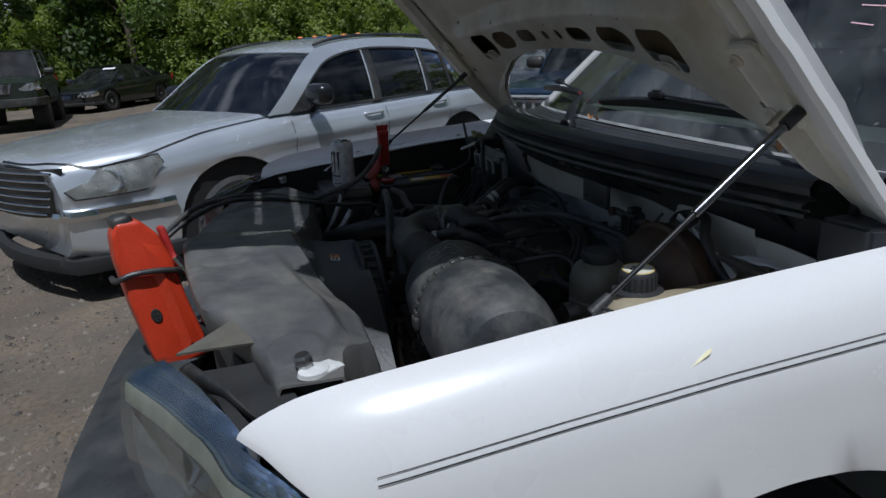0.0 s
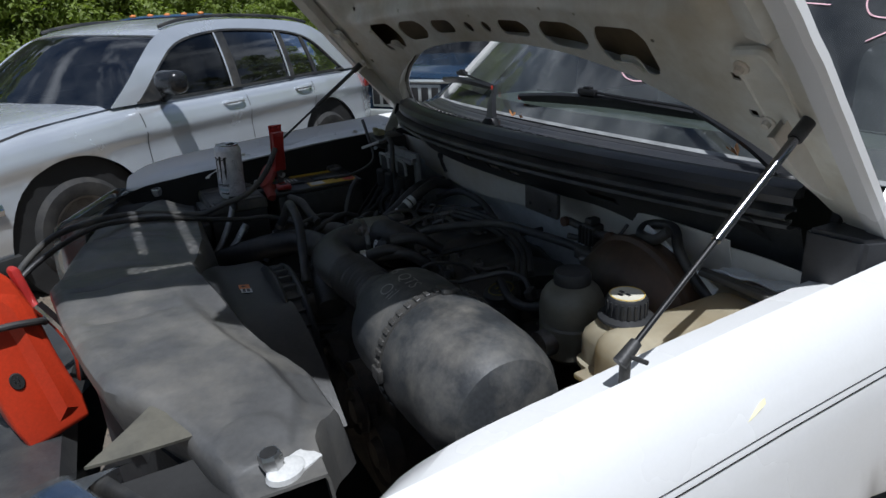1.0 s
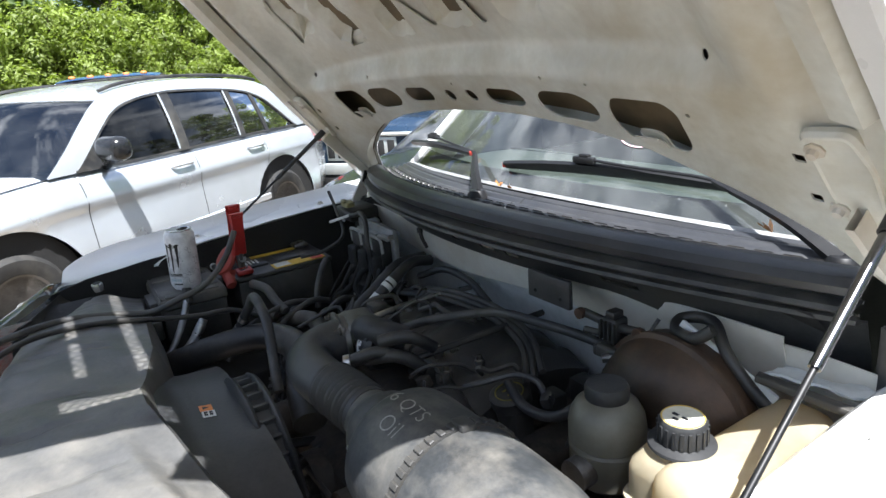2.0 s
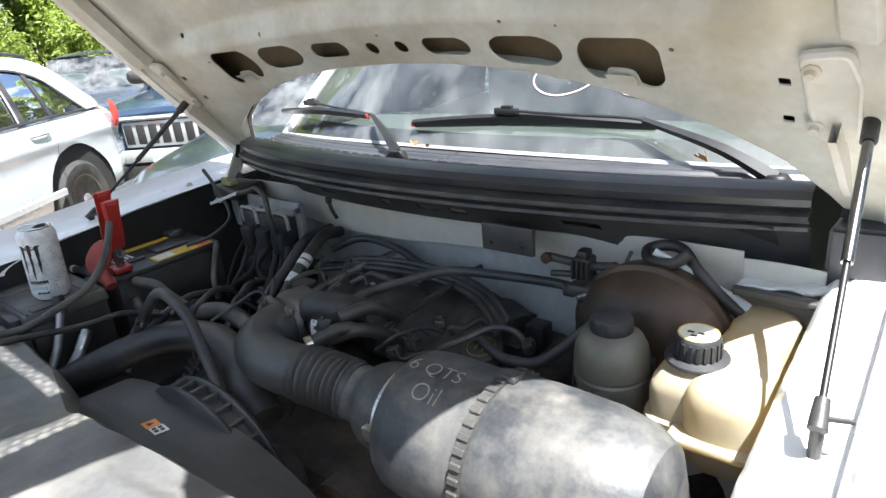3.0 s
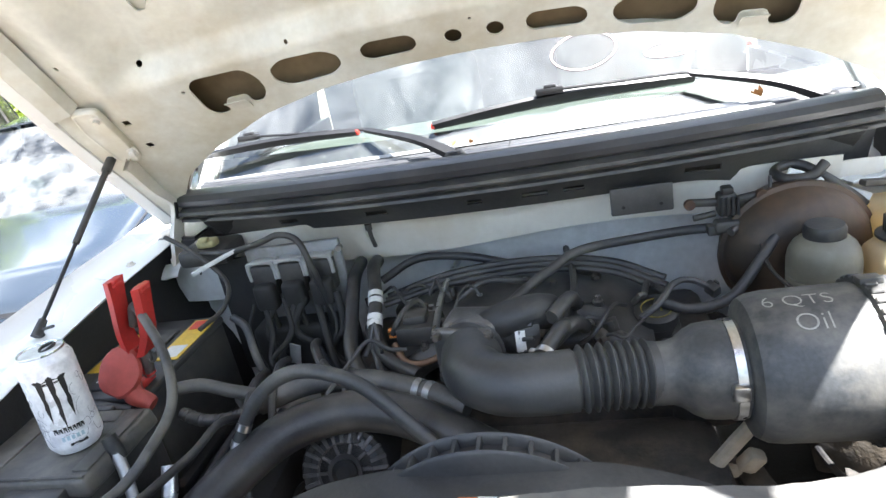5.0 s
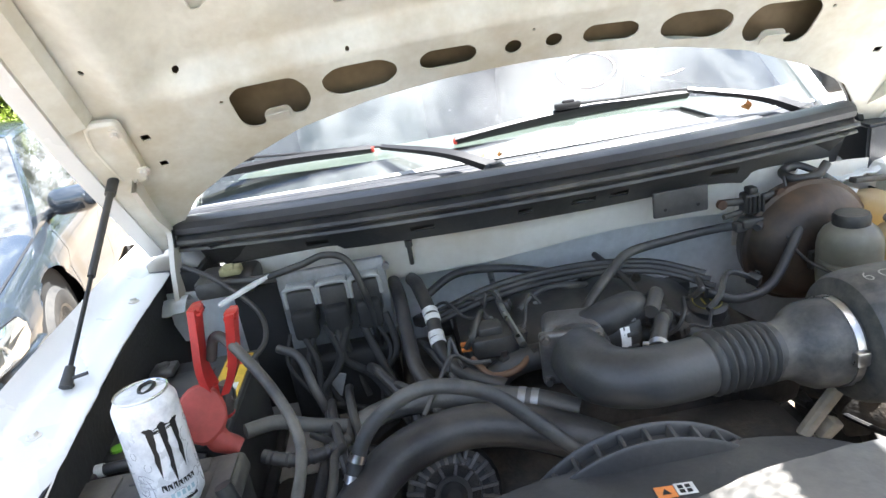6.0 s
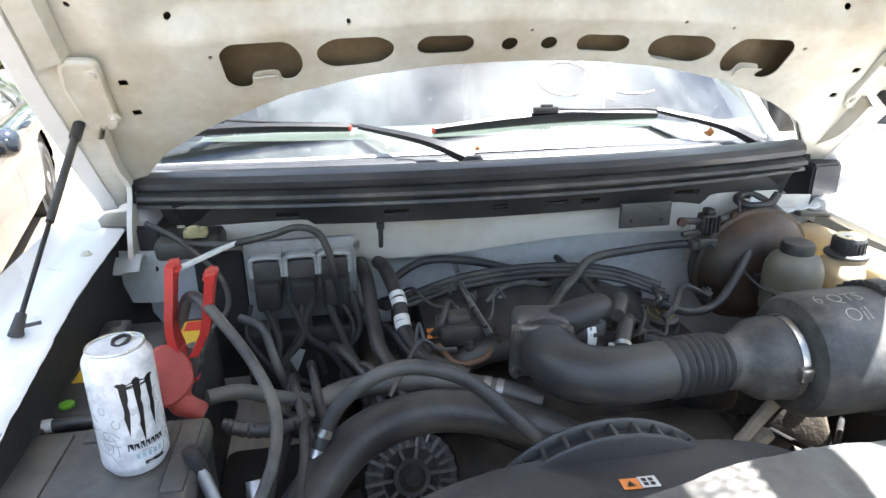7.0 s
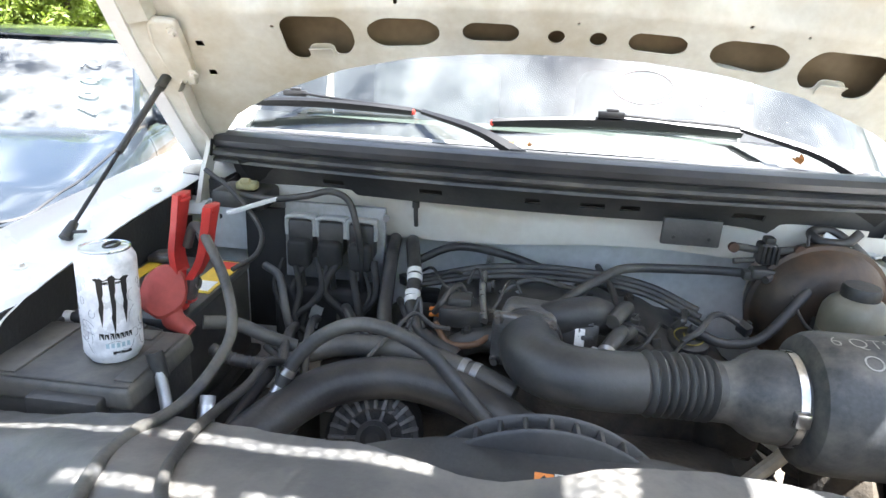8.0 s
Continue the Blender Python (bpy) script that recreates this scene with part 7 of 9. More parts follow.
def build_fuse_box():
    f = new("fuse_box")
    f.parent = truck
    f["label"] = "dusty black fuse box with a flat lid"
    bm = bmesh.new()
    box(bm, (-0.845, 0.635, 0.84), (-0.568, 0.80, 0.975), None, 0.008)
    part("base", bm, BLACK, f)
    bm = bmesh.new()
    box(bm, (-0.850, 0.63, 0.972), (-0.563, 0.805, 1.004), None, 0.008, 3, 0.97)
    flid = part("lid", bm, FUSE_LID, f, "dust-brown lid")
    for lo, hi in (((-0.835, 0.645), (-0.735, 0.79)), ((-0.600, 0.65), (-0.572, 0.79)), ((-0.72, 0.765), (-0.61, 0.795)), ((-0.845, 0.636), (-0.57, 0.642))):
        bm = bmesh.new()
        box(bm, (lo[0], lo[1], 1.002), (hi[0], hi[1], 1.0075), None, 0.0035, 2)
        part("raised_panel", bm, FUSE_LID, flid)
    for x in (-0.80, -0.66):
        bm = bmesh.new()
        box(bm, (x - 0.018, 0.798, 0.965), (x + 0.018, 0.812, 1.006), None, 0.004)
        part("lid_clip", bm, BLACK, flid)
    bm = bmesh.new()
    box(bm, (-0.70, 0.612, 0.955), (-0.60, 0.645, 0.992), None, 0.004)
    part("latch", bm, BLACK, f)
    capped = hose("capped_hose", [(-0.64, 0.838, 0.975), (-0.70, 0.829, 0.994), (-0.745, 0.825, 1.000), (-0.778, 0.821, 1.001)], 0.0085, RUBBER, "black hose with a white end cap")
    bm = bmesh.new()
    rod(bm, (-0.776, 0.8212, 1.001), (-0.797, 0.819, 1.001), 0.0098, 16)
    part("end_cap", bm, LABEL_WHITE, capped)
    bm = bmesh.new()
    box(bm, (-0.86, 0.50, 0.90), (-0.56, 0.63, 0.955), None, 0.008)
    part("lower_cover", bm, BLACK_GREY, truck, "dusty plastic ledge before the fuse box")


build_fuse_box()


def build_can():
    cx, cy, cz = -0.638, 0.717, 1.0045
    h, r = 0.162, 0.0385
    can = thing("drinks_can", (cx, cy, cz), "white printed tall drinks can, open, standing on the fuse box", "can")
    m = Matrix.Translation((cx, cy, cz)) @ Euler((radians(-2.5), 0, 0)).to_matrix().to_4x4()
    bm = bmesh.new()
    lathe(bm, [(0.0, 0.006), (r * 0.66, 0.002), (r * 0.74, 0.0), (r * 0.81, 0.001), (r * 0.98, 0.012), (r, 0.016), (r, h - 0.017), (r * 0.98, h - 0.013), (r * 0.83, h - 0.003), (r * 0.82, h - 0.002)], 48, m)
    body = part("body", bm, CAN, can)
    bm = bmesh.new()
    lathe(bm, [(r * 0.82, h - 0.004), (r * 0.85, h - 0.001), (r * 0.84, h + 0.0005), (r * 0.79, h), (r * 0.74, h - 0.006), (r * 0.71, h - 0.0065), (0.0, h - 0.0060)], 48, m)
    lid = part("lid", bm, CAN_ALU, can, "bare aluminium lid")
    bm = bmesh.new()
    lathe(bm, [(0.0, 0), (0.009, 0), (0.009, 0.0012), (0.0, 0.0012)], 20, m @ Matrix.Translation((0.002, -0.010, h - 0.0060)) @ Matrix.Diagonal((0.8, 1.2, 1, 1)))
    part("mouth", bm, DARK, lid)
    bm = bmesh.new()
    tube(bm, [m @ Vector(p) for p in ((0.004, -0.004, h - 0.003), (0.011, 0.002, h - 0.001), (0.013, 0.013, h + 0.001), (0.005, 0.020, h + 0.001), (-0.004, 0.013, h), (-0.003, 0.002, h - 0.002), (0.004, -0.004, h - 0.003))], 0.0024, 8)
    part("ring_pull", bm, INK, lid, "black ring pull")

    FACE = radians(40)
    SCROLL = mat("grey_scroll_print", (0.30, 0.31, 0.34), 0.4, var=0.1)

    def wrap(pts, lift=0.0006):
        bm = bmesh.new()
        loop = [Vector(p) for p in pts]
        lo, hi = min(p.y for p in loop), max(p.y for p in loop)
        from mathutils.geometry import tessellate_polygon
        for tri in tessellate_polygon([[Vector((p.x, p.y, 0)) for p in loop]]):
            bm.faces.new([bm.verts.new((loop[i].x, loop[i].y, 0)) for i in tri])
        bmesh.ops.remove_doubles(bm, verts=bm.verts, dist=1e-6)
        bmesh.ops.subdivide_edges(bm, edges=bm.edges[:], cuts=2)
        for v in bm.verts:
            a = v.co.x / r + FACE
            v.co = m @ Vector((math.sin(a) * (r + lift), -math.cos(a) * (r + lift), v.co.y))
        return bm

    # thin grey scrollwork printed round the can
    rr = random.Random(3)
    for k in range(44):
        a0, z0 = rr.uniform(-2.6, 2.6), rr.uniform(0.03, 0.12)
        if abs(a0) < 0.7 and z0 > 0.04:
            continue
        line, aa, zz, th = [], a0, z0, rr.uniform(0, 6.28)
        curl = rr.uniform(-1.1, 1.1)
        for _ in range(9):
            line.append(m @ Vector((math.sin(aa + FACE) * (r + 0.0002), -math.cos(aa + FACE) * (r + 0.0002), max(0.02, min(0.136, zz)))))
            aa += 0.07 * math.cos(th)
            zz += 0.0035 * math.sin(th)
            th += curl * 0.7
        bm = bmesh.new()
        tube(bm, line, 0.0004, 4, per=3)
        part("scroll_print", bm, SCROLL, body)
    # three ragged claw strokes drawn as plain shapes
    for k, (x, top, bot) in enumerate(((-0.0150, 0.126, 0.058), (0.0, 0.129, 0.046), (0.0150, 0.126, 0.060))):
        w = 0.0042
        bm = wrap([(x - w, top), (x + w * 0.2, top + 0.003), (x + w, top), (x + w * 0.9, top - 0.020), (x + w * 0.5, top - 0.026), (x + w * 0.8, top - 0.036), (x + w * 0.1, bot + 0.008), (x - w * 0.2, bot), (x - w * 0.5, bot + 0.012), (x - w * 0.9, bot + 0.026), (x - w * 0.5, bot + 0.034), (x - w * 0.9, top - 0.014)])
        part("claw_mark", bm, INK, body)
    # name band and small print as bars
    bm = wrap([(-0.023, 0.127), (-0.019, 0.129), (-0.010, 0.125), (0.0, 0.129), (0.010, 0.125), (0.019, 0.129), (0.023, 0.127), (0.017, 0.121), (0.008, 0.119), (-0.008, 0.119), (-0.017, 0.121)])
    part("claw_mark", bm, INK, body)
    for x, z, w, hh, mt in [(-0.018, 0.040, 0.0030, 0.009, INK), (-0.0115, 0.040, 0.0026, 0.008, INK), (-0.005, 0.040, 0.0022, 0.009, INK), (0.001, 0.040, 0.0026, 0.008, INK), (0.007, 0.040, 0.0022, 0.008, INK), (0.0125, 0.040, 0.0024, 0.008, INK), (0.018, 0.040, 0.0024, 0.008, INK)]:
        bm = wrap([(x - w, z), (x - w * 0.6, z), (x - w * 0.5, z + hh * 0.8), (x + w * 0.5, z + hh * 0.1), (x + w * 0.6, z), (x + w, z), (x + w * 0.9, z + hh), (x + w * 0.45, z + hh), (x - w * 0.4, z + hh), (x - w, z + hh)])
        part("name_stroke", bm, mt, body)
    for i in range(5):
        bm = wrap([(-0.014 + 0.0065 * i, 0.027), (-0.0098 + 0.0065 * i, 0.027), (-0.0098 + 0.0065 * i, 0.034), (-0.014 + 0.0065 * i, 0.034)])
        part("print_bar", bm, mat("pale_blue_print", (0.45, 0.60, 0.68), 0.4) if i == 0 else bpy.data.materials["pale_blue_print"], body)
    letters_at = wrap([(-0.006, 0.017), (0.018, 0.017), (0.018, 0.0215), (-0.006, 0.0215)])
    part("print_bar", letters_at, INK, body)
    return can


build_can()


def build_jump_starter():
    j = thing("jump_starter", (-0.13, 0.15, 0.712), "orange-red jump starter pack with wrapped cable on the bumper", "jump starter")
    m = Matrix.Translation((-0.105, 0.188, 0.702)) @ Euler((radians(9), radians(-6), radians(20))).to_matrix().to_4x4() @ Matrix.Diagonal((0.90, 0.72, 1.05, 1))
    bm = bmesh.new()
    prof = [(-0.085, 0.0), (0.085, 0.0), (0.094, 0.05), (0.088, 0.16), (0.094, 0.26), (0.080, 0.33), (0.040, 0.375), (-0.030, 0.385), (-0.060, 0.36), (-0.080, 0.30), (-0.092, 0.18), (-0.094, 0.05)]
    lo = [bm.verts.new((-0.055, y, z)) for y, z in prof]
    bm.faces.new(lo)
    r = bmesh.ops.extrude_face_region(bm, geom=bm.faces[:])
    for v in r["geom"]:
        if isinstance(v, bmesh.types.BMVert):
            v.co.x += 0.11
    bmesh.ops.bevel(bm, geom=[e for e in bm.edges], offset=0.014, segments=3, affect="EDGES", profile=0.6)
    bmesh.ops.transform(bm, matrix=m, verts=bm.verts)
    body = part("case", bm, ORANGE, j)
    bm = bmesh.new()
    ridge = [bm.verts.new(m @ Vector(p)) for p in ((0.052, 0.0, 0.02), (0.052, 0.075, 0.03), (0.052, 0.080, 0.30), (0.052, 0.01, 0.335), (0.068, 0.040, 0.05), (0.068, 0.045, 0.28))]
    for f in ((0, 1, 4), (1, 2, 5, 4), (2, 3, 5), (3, 0, 4, 5)):
        bm.faces.new([ridge[i] for i in f])
    part("panel", bm, ORANGE, body)
    bm = bmesh.new()
    lathe(bm, [(0, 0.002), (0.016, 0.002), (0.018, 0.0), (0.018, -0.006)], 20, m @ Matrix.Translation((0.057, -0.03, 0.145)) @ Euler((0, math.pi / 2, 0)).to_matrix().to_4x4())
    so = part("socket", bm, DARK, body, "black round power socket")
    for dy, dz in ((-0.005, 0.004), (0.005, 0.004), (0, -0.005)):
        bm = bmesh.new()
        box(bm, (0.0590, -0.0312 + dy, 0.142 + dz), (0.0606, -0.0288 + dy, 0.148 + dz), m)
        part("pin", bm, STEEL, so)
    bm = bmesh.new()
    box(bm, (-0.050, -0.045, 0.352), (0.050, 0.025, 0.398), m, 0.014, 3)
    part("handle", bm, BLACK, body, "black carrying handle")
    bm = bmesh.new()
    tube(bm, [m @ Vector(p) for p in ((-0.03, -0.105, 0.255), (0.05, -0.102, 0.258), (0.068, -0.05, 0.262), (0.070, 0.02, 0.252), (0.066, 0.085, 0.235), (0.03, 0.104, 0.22), (-0.04, 0.105, 0.215))], 0.0075, 10)
    part("wrapped_cable", bm, RUBBER, j)
    bm = bmesh.new()
    tube(bm, [m @ Vector(p) for p in ((0.04, 0.105, 0.26), (0.06, 0.128, 0.20), (0.06, 0.135, 0.14), (0.04, 0.118, 0.08))], 0.012, 10)
    part("clamp_holder", bm, CHROME, j, "chrome clamp jaw")
    bm = bmesh.new()
    box(bm, (-0.02, 0.09, 0.22), (0.03, 0.115, 0.34), m, 0.008)
    part("red_clamp_handle", bm, RED, j)


build_jump_starter()

# ---- parked vehicles ----


def straight_house(root, M, gh, paint, width, deck, spec):
    """Windows, pillars and roof with straight edges."""
    ga, gb, gc, gd = gh["base0"], gh["top0"], gh["top1"], gh["base1"]
    H, wt, wbs = gh["H"], gh["wt"], 0.90

    def house(u, v, side, off=0.0):
        """u from 0 at the screen to 1 at the tail, v from belt to roof."""
        y = (ga + (gb - ga) * v) * (1 - u) + (gd + (gc - gd) * v) * u
        zb = deck(ga + (gd - ga) * u) - 0.03
        zt = H - gh.get("arc", 0.05) * (2 * u - 0.9) ** 2
        z = zb + (zt - zb) * v
        w = width(y) * (wbs + (wt - wbs) * v ** 1.3) + off
        return Vector((side * w, y, z))

    bm = bmesh.new()
    for side in (-1, 1):
        sheet(bm, lambda u, v: house(u, v, side), span(0, 1, 24), span(0, 1, 8))
    sheet(bm, lambda x, v: house(0, v, 1) * 1.0 + Vector((house(0, v, 1).x * (x - 1), -0.14 * (1 - x * x) * 1.0, 0)), span(-1, 1, 16), span(0, 1, 8))
    sheet(bm, lambda x, v: house(1, v, 1) + Vector((house(1, v, 1).x * (x - 1), 0.06 * (1 - x * x), 0)), span(-1, 1, 12), span(0, 1, 8))
    bmesh.ops.transform(bm, matrix=M, verts=bm.verts)
    part("glass", bm, spec.get("glass", CAR_GLASS), root, "tinted windows reflecting the sky")
    bm = bmesh.new()
    sheet(bm, lambda u, x: Vector((house(u, 1, 1).x * x, house(u, 1, 1).y - 0.14 * (1 - x * x) * max(0, 1 - 4 * u), house(u, 1, 1).z + 0.035 * (1 - x ** 4) + 0.004)), span(0, 1, 20), span(-1, 1, 14))
    thicken(bm, 0.012)
    bmesh.ops.transform(bm, matrix=M, verts=bm.verts)
    roof = part("roof", bm, paint, root)
    # pillars and belt line, a little proud of the glass
    for side in (-1, 1):
        for u0, u1, t0, t1, mt in [(-0.012, 0.035, -0.012, 0.045, paint)] + [(a, a + w, a + sk, a + w + sk, m2) for a, w, sk, m2 in gh["pillars"]] + [(gh.get("tail", 0.955), 1.012, gh.get("tail", 0.955) - 0.06, 1.012, paint)]:
            bm = bmesh.new()
            sheet(bm, lambda k, v: house((u0 + (u1 - u0) * k) * (1 - v) + (t0 + (t1 - t0) * k) * v, v, side, 0.006), [0, 0.5, 1], span(0, 1, 8))
            thicken(bm, 0.012)
            bmesh.ops.transform(bm, matrix=M, verts=bm.verts)
            part("pillar", bm, mt, root)
        bm = bmesh.new()
        sheet(bm, lambda u, v: house(u, v, side, 0.008), span(0, 1, 24), [0.0, 0.05])
        sheet(bm, lambda u, v: house(u, v, side, 0.008), span(0, 1, 24), [0.93, 1.0])
        thicken(bm, 0.008)
        bmesh.ops.transform(bm, matrix=M, verts=bm.verts)
        part("window_trim", bm, paint if spec.get("plain") else BLACK, root)
        if spec.get("rails"):
            bm = bmesh.new()
            tube(bm, [M @ (house(u, 1, side, -0.06) + Vector((0, 0, 0.035 if 0.02 < u < 0.98 else 0.01))) for u in span(0.06, 0.97, 12)], 0.014, 8)
            part("roof_rail", bm, BLACK, root)


def curve_table(table):
    """A smooth curve through a table of places and heights."""
    xs = [p[0] for p in table]
    ys = [p[1] for p in table]
    n = len(xs)
    ms = []
    for i in range(n):
        a, b = max(0, i - 1), min(n - 1, i + 1)
        ms.append((ys[b] - ys[a]) / (xs[b] - xs[a]))

    def f(x):
        x = min(max(x, xs[0]), xs[-1])
        i = 0
        while i < n - 2 and x > xs[i + 1]:
            i += 1
        h = xs[i + 1] - xs[i]
        t = (x - xs[i]) / h
        return (2 * t ** 3 - 3 * t ** 2 + 1) * ys[i] + (t ** 3 - 2 * t ** 2 + t) * h * ms[i] + (3 * t ** 2 - 2 * t ** 3) * ys[i + 1] + (t ** 3 - t ** 2) * h * ms[i + 1]

    return f


def arched_house(root, M, gh, paint, width, deck, spec):
    """A curved roof line with painted frames, dark glass set into it and a raked windscreen."""
    line = curve_table(gh["line"])
    y0, y1, w0, w1 = gh["base0"], gh["base1"], gh["win0"], gh["win1"]
    wf, wr = gh["front_frame"], gh["rear_frame"]
    GL = spec.get("glass", CAR_GLASS)

    def belt(y):
        return deck(y) - 0.022

    def head(y):
        return max(belt(y) + 0.004, min(line(y - wf), line(y + wr)) - 0.075)

    def at(y, z, side, off=0.0):
        h = max(0.0, z - belt(y))
        return Vector((side * (width(y) * 0.925 - 0.26 * h - 0.32 * h * h + off), y, z))

    def add(name, f, us, vs, material, label="", thick=0.0, parent=None):
        bm = bmesh.new()
        sheet(bm, f, us, vs)
        if thick:
            thicken(bm, thick)
        bmesh.ops.transform(bm, matrix=M, verts=bm.verts)
        return part(name, bm, material, parent or root, label)

    ys = span(y0, y1, 80)
    win = span(w0, w1, 60)
    for side in (-1, 1):
        add("door_frame", lambda y, v: at(y, head(y) + (line(y) - head(y)) * v if w0 <= y <= w1 else belt(y) + (line(y) - belt(y)) * v, side), ys, span(0, 1, 6), paint, "", 0.012)
        add("side_window", lambda y, v: at(y, belt(y) + (head(y) - belt(y)) * v, side, -0.012), win, span(0, 1, 8), SIDE_GLASS, "dark side window glass")
        add("window_trim", lambda y, v: at(y, head(y) - 0.016 * v + 0.004, side, 0.004), win, [0, 1], BLACK, "", 0.006)
        add("belt_trim", lambda y, v: at(y, belt(y) + 0.016 * v, side, 0.008), span(w0 - 0.02, w1, 40), [0, 1], BLACK, "", 0.008)
        for a, wd, sk, chrome in gh["posts"]:
            def post(k, v):
                yb = a + wd * k
                y = yb + sk * v
                return at(y, belt(y) + (head(y) - belt(y)) * v, side, -0.002)
            pp = add("pillar", post, [0, 0.5, 1], span(0, 1, 8), BLACK, "", 0.008)
            # thin strip in body paint imitates the highlight along the door frame
            if chrome:
                def edge(k, v):
                    y = a + sk * v + 0.016 * k - 0.012
                    return at(y, belt(y) + (head(y) - belt(y)) * v, side, 0.003)
                add("frame_edge", edge, [0, 1], span(0, 1, 10), paint, "", 0.004, pp)
        bm = bmesh.new()
        tube(bm, [M @ (at(y, line(y), side, -0.03) + Vector((0, 0, 0.030))) for y in span(gh["rail"][0], gh["rail"][1], 14)], 0.013, 8)
        part("roof_rail", bm, BLACK, root)
        # mirror sail in the window's front corner
        add("mirror_sail", lambda k, v: at(w0 + 0.02 + 0.17 * k, belt(w0 + 0.1) + 0.01 + max(0.0, head(w0 + 0.02 + 0.17 * k) - belt(w0 + 0.1) - 0.02) * v, side, 0.002), span(0, 1, 6), [0, 1], BLACK, "", 0.008)
    top = gh["top0"]

    def cross(y, x, bulge, crown, lift=0.0):
        p = at(y, line(y), 1)
        return Vector((p.x * x, y - bulge * (1 - x * x), p.z + crown * (1 - x * x) + lift))

    fr = span(-1, 1, 18)
    add("windscreen", lambda y, x: cross(y, x, gh["bow"], 0.004 + 0.03 * (y - y0) / (top - y0), -0.010), span(y0, top + 0.04, 14), fr, GL, "raked windscreen reflecting trees and sky")
    add("roof", lambda y, x: cross(y, x, gh["bow"] * max(0.0, 1 - (y - top) / 0.7), 0.034), span(top, gh["top1"], 26), fr, paint, "", 0.012)
    add("rear_window", lambda y, x: cross(y, x, -0.10 * (y - gh["top1"]) / (y1 - gh["top1"]), 0.034, -0.004), span(gh["top1"] - 0.02, y1, 10), fr, GL, "dark rear window")



def build_car(name, nose, yaw, label, category, paint, spec, plate=False, z0=0.0):
    """A parked car: nose at a place, its length along yaw, built from a table of stations."""
    root = thing(name, (nose[0], nose[1], z0), label, category, rot=(0, 0, math.degrees(yaw)))
    M = root.matrix_world
    L, W, wb, f_over, R = spec["L"], spec["W"] / 2, spec["wb"], spec["front"], spec["R"]
    hubs = (f_over, f_over + wb)
    AR = spec.get("arch", 1.28)

    def width(u):
        return W * lerp_table(u, [(0, spec.get("nw", 0.74)), (0.12, 0.86), (0.45, 0.965), (1.0, 1.0), (L - 0.9, 1.0), (L - 0.3, 0.95), (L, 0.84)])

    def deck(u):
        return lerp_table(u, spec["deck"])

    def low(u):
        return lerp_table(u, [(0, spec["sill"] + 0.10), (0.25, spec["sill"]), (L - 0.3, spec["sill"]), (L, spec["sill"] + 0.12)])

    def outline(s):
        """Half of the nose's plan, s from 0 in the middle to 1 past the wheel."""
        n0 = width(0)
        if s < 0.55:
            return Vector((s / 0.55 * n0, 0.0)), Vector((0.15 * s, -1.0))
        u = (s - 0.55) / 0.45 * 0.75
        e = 0.02
        return Vector((width(u), u)), Vector((e, -(width(u + e) - width(u))))

    # body shell
    bm = bmesh.new()
    us = span(0, L, 130)

    NK = 30

    def rows_at(u):
        d, b = deck(u), low(u)
        return [(0.90, b), (0.975, b + 0.05), (1.0, b + 0.18), (1.002, b + 0.30), (0.978, max(b + 0.31, d - 0.29)), (0.998, max(b + 0.33, d - 0.205)), (0.955, d - 0.085), (0.90, d - 0.028), (0.80, d - 0.002), (0.45, d + 0.020), (0.0, d + 0.028)]

    def pt(u, k, side):
        rows = rows_at(u)
        # three quarters of the steps go to the flank
        s = k / NK
        pos = s / 0.75 * 6 if s < 0.75 else 6 + (s - 0.75) / 0.25 * 4
        i = min(9, int(pos))
        f = pos - i
        (fa, za), (fb, zb) = rows[i], rows[i + 1]
        return Vector((side * width(u) * (fa + (fb - fa) * f), u, za + (zb - za) * f))

    for side in (-1, 1):
        g = {}
        for i, u in enumerate(us):
            for k in range(NK + 1):
                g[i, k] = bm.verts.new(pt(u, k, side))
        for i in range(len(us) - 1):
            for k in range(NK):
                vs = (g[i, k], g[i + 1, k], g[i + 1, k + 1], g[i, k + 1])
                c = sum((v.co for v in vs), Vector()) / 4
                if k < NK * 0.75 and any((c.y - h) ** 2 + (c.z - R) ** 2 < (R * AR) ** 2 for h in hubs):
                    continue
                bm.faces.new(vs)
    for v in bm.verts:
        if v.link_faces and abs(v.co.x) > W * 0.7 and any(len(e.link_faces) == 1 for e in v.link_edges):
            for h in hubs:
                d = Vector((v.co.y - h, v.co.z - R))
                if abs(d.length - R * AR) < 0.07 and d.y > -0.12:
                    d = d.normalized() * R * AR
                    v.co.y, v.co.z = h + d.x, R + d.y
    # nose and tail faces
    for u, fl in ((0, 1), (L, 0)):
        ring = [pt(u, k, -1) for k in range(NK + 1)] + [pt(u, k, 1) for k in range(NK - 1, -1, -1)]
        bm.faces.new([bm.verts.new(p) for p in ring])
    for v in [v for v in bm.verts if not v.link_faces]:
        bm.verts.remove(v)
    bmesh.ops.transform(bm, matrix=M, verts=bm.verts)
    body = part("body", bm, paint, root, angle=40)
    # glass house
    gh = spec["house"]
    ga, gd = gh["base0"], gh["base1"]
    if "line" in gh:
        arched_house(root, M, gh, paint, width, deck, spec)
    else:
        straight_house(root, M, gh, paint, width, deck, spec)
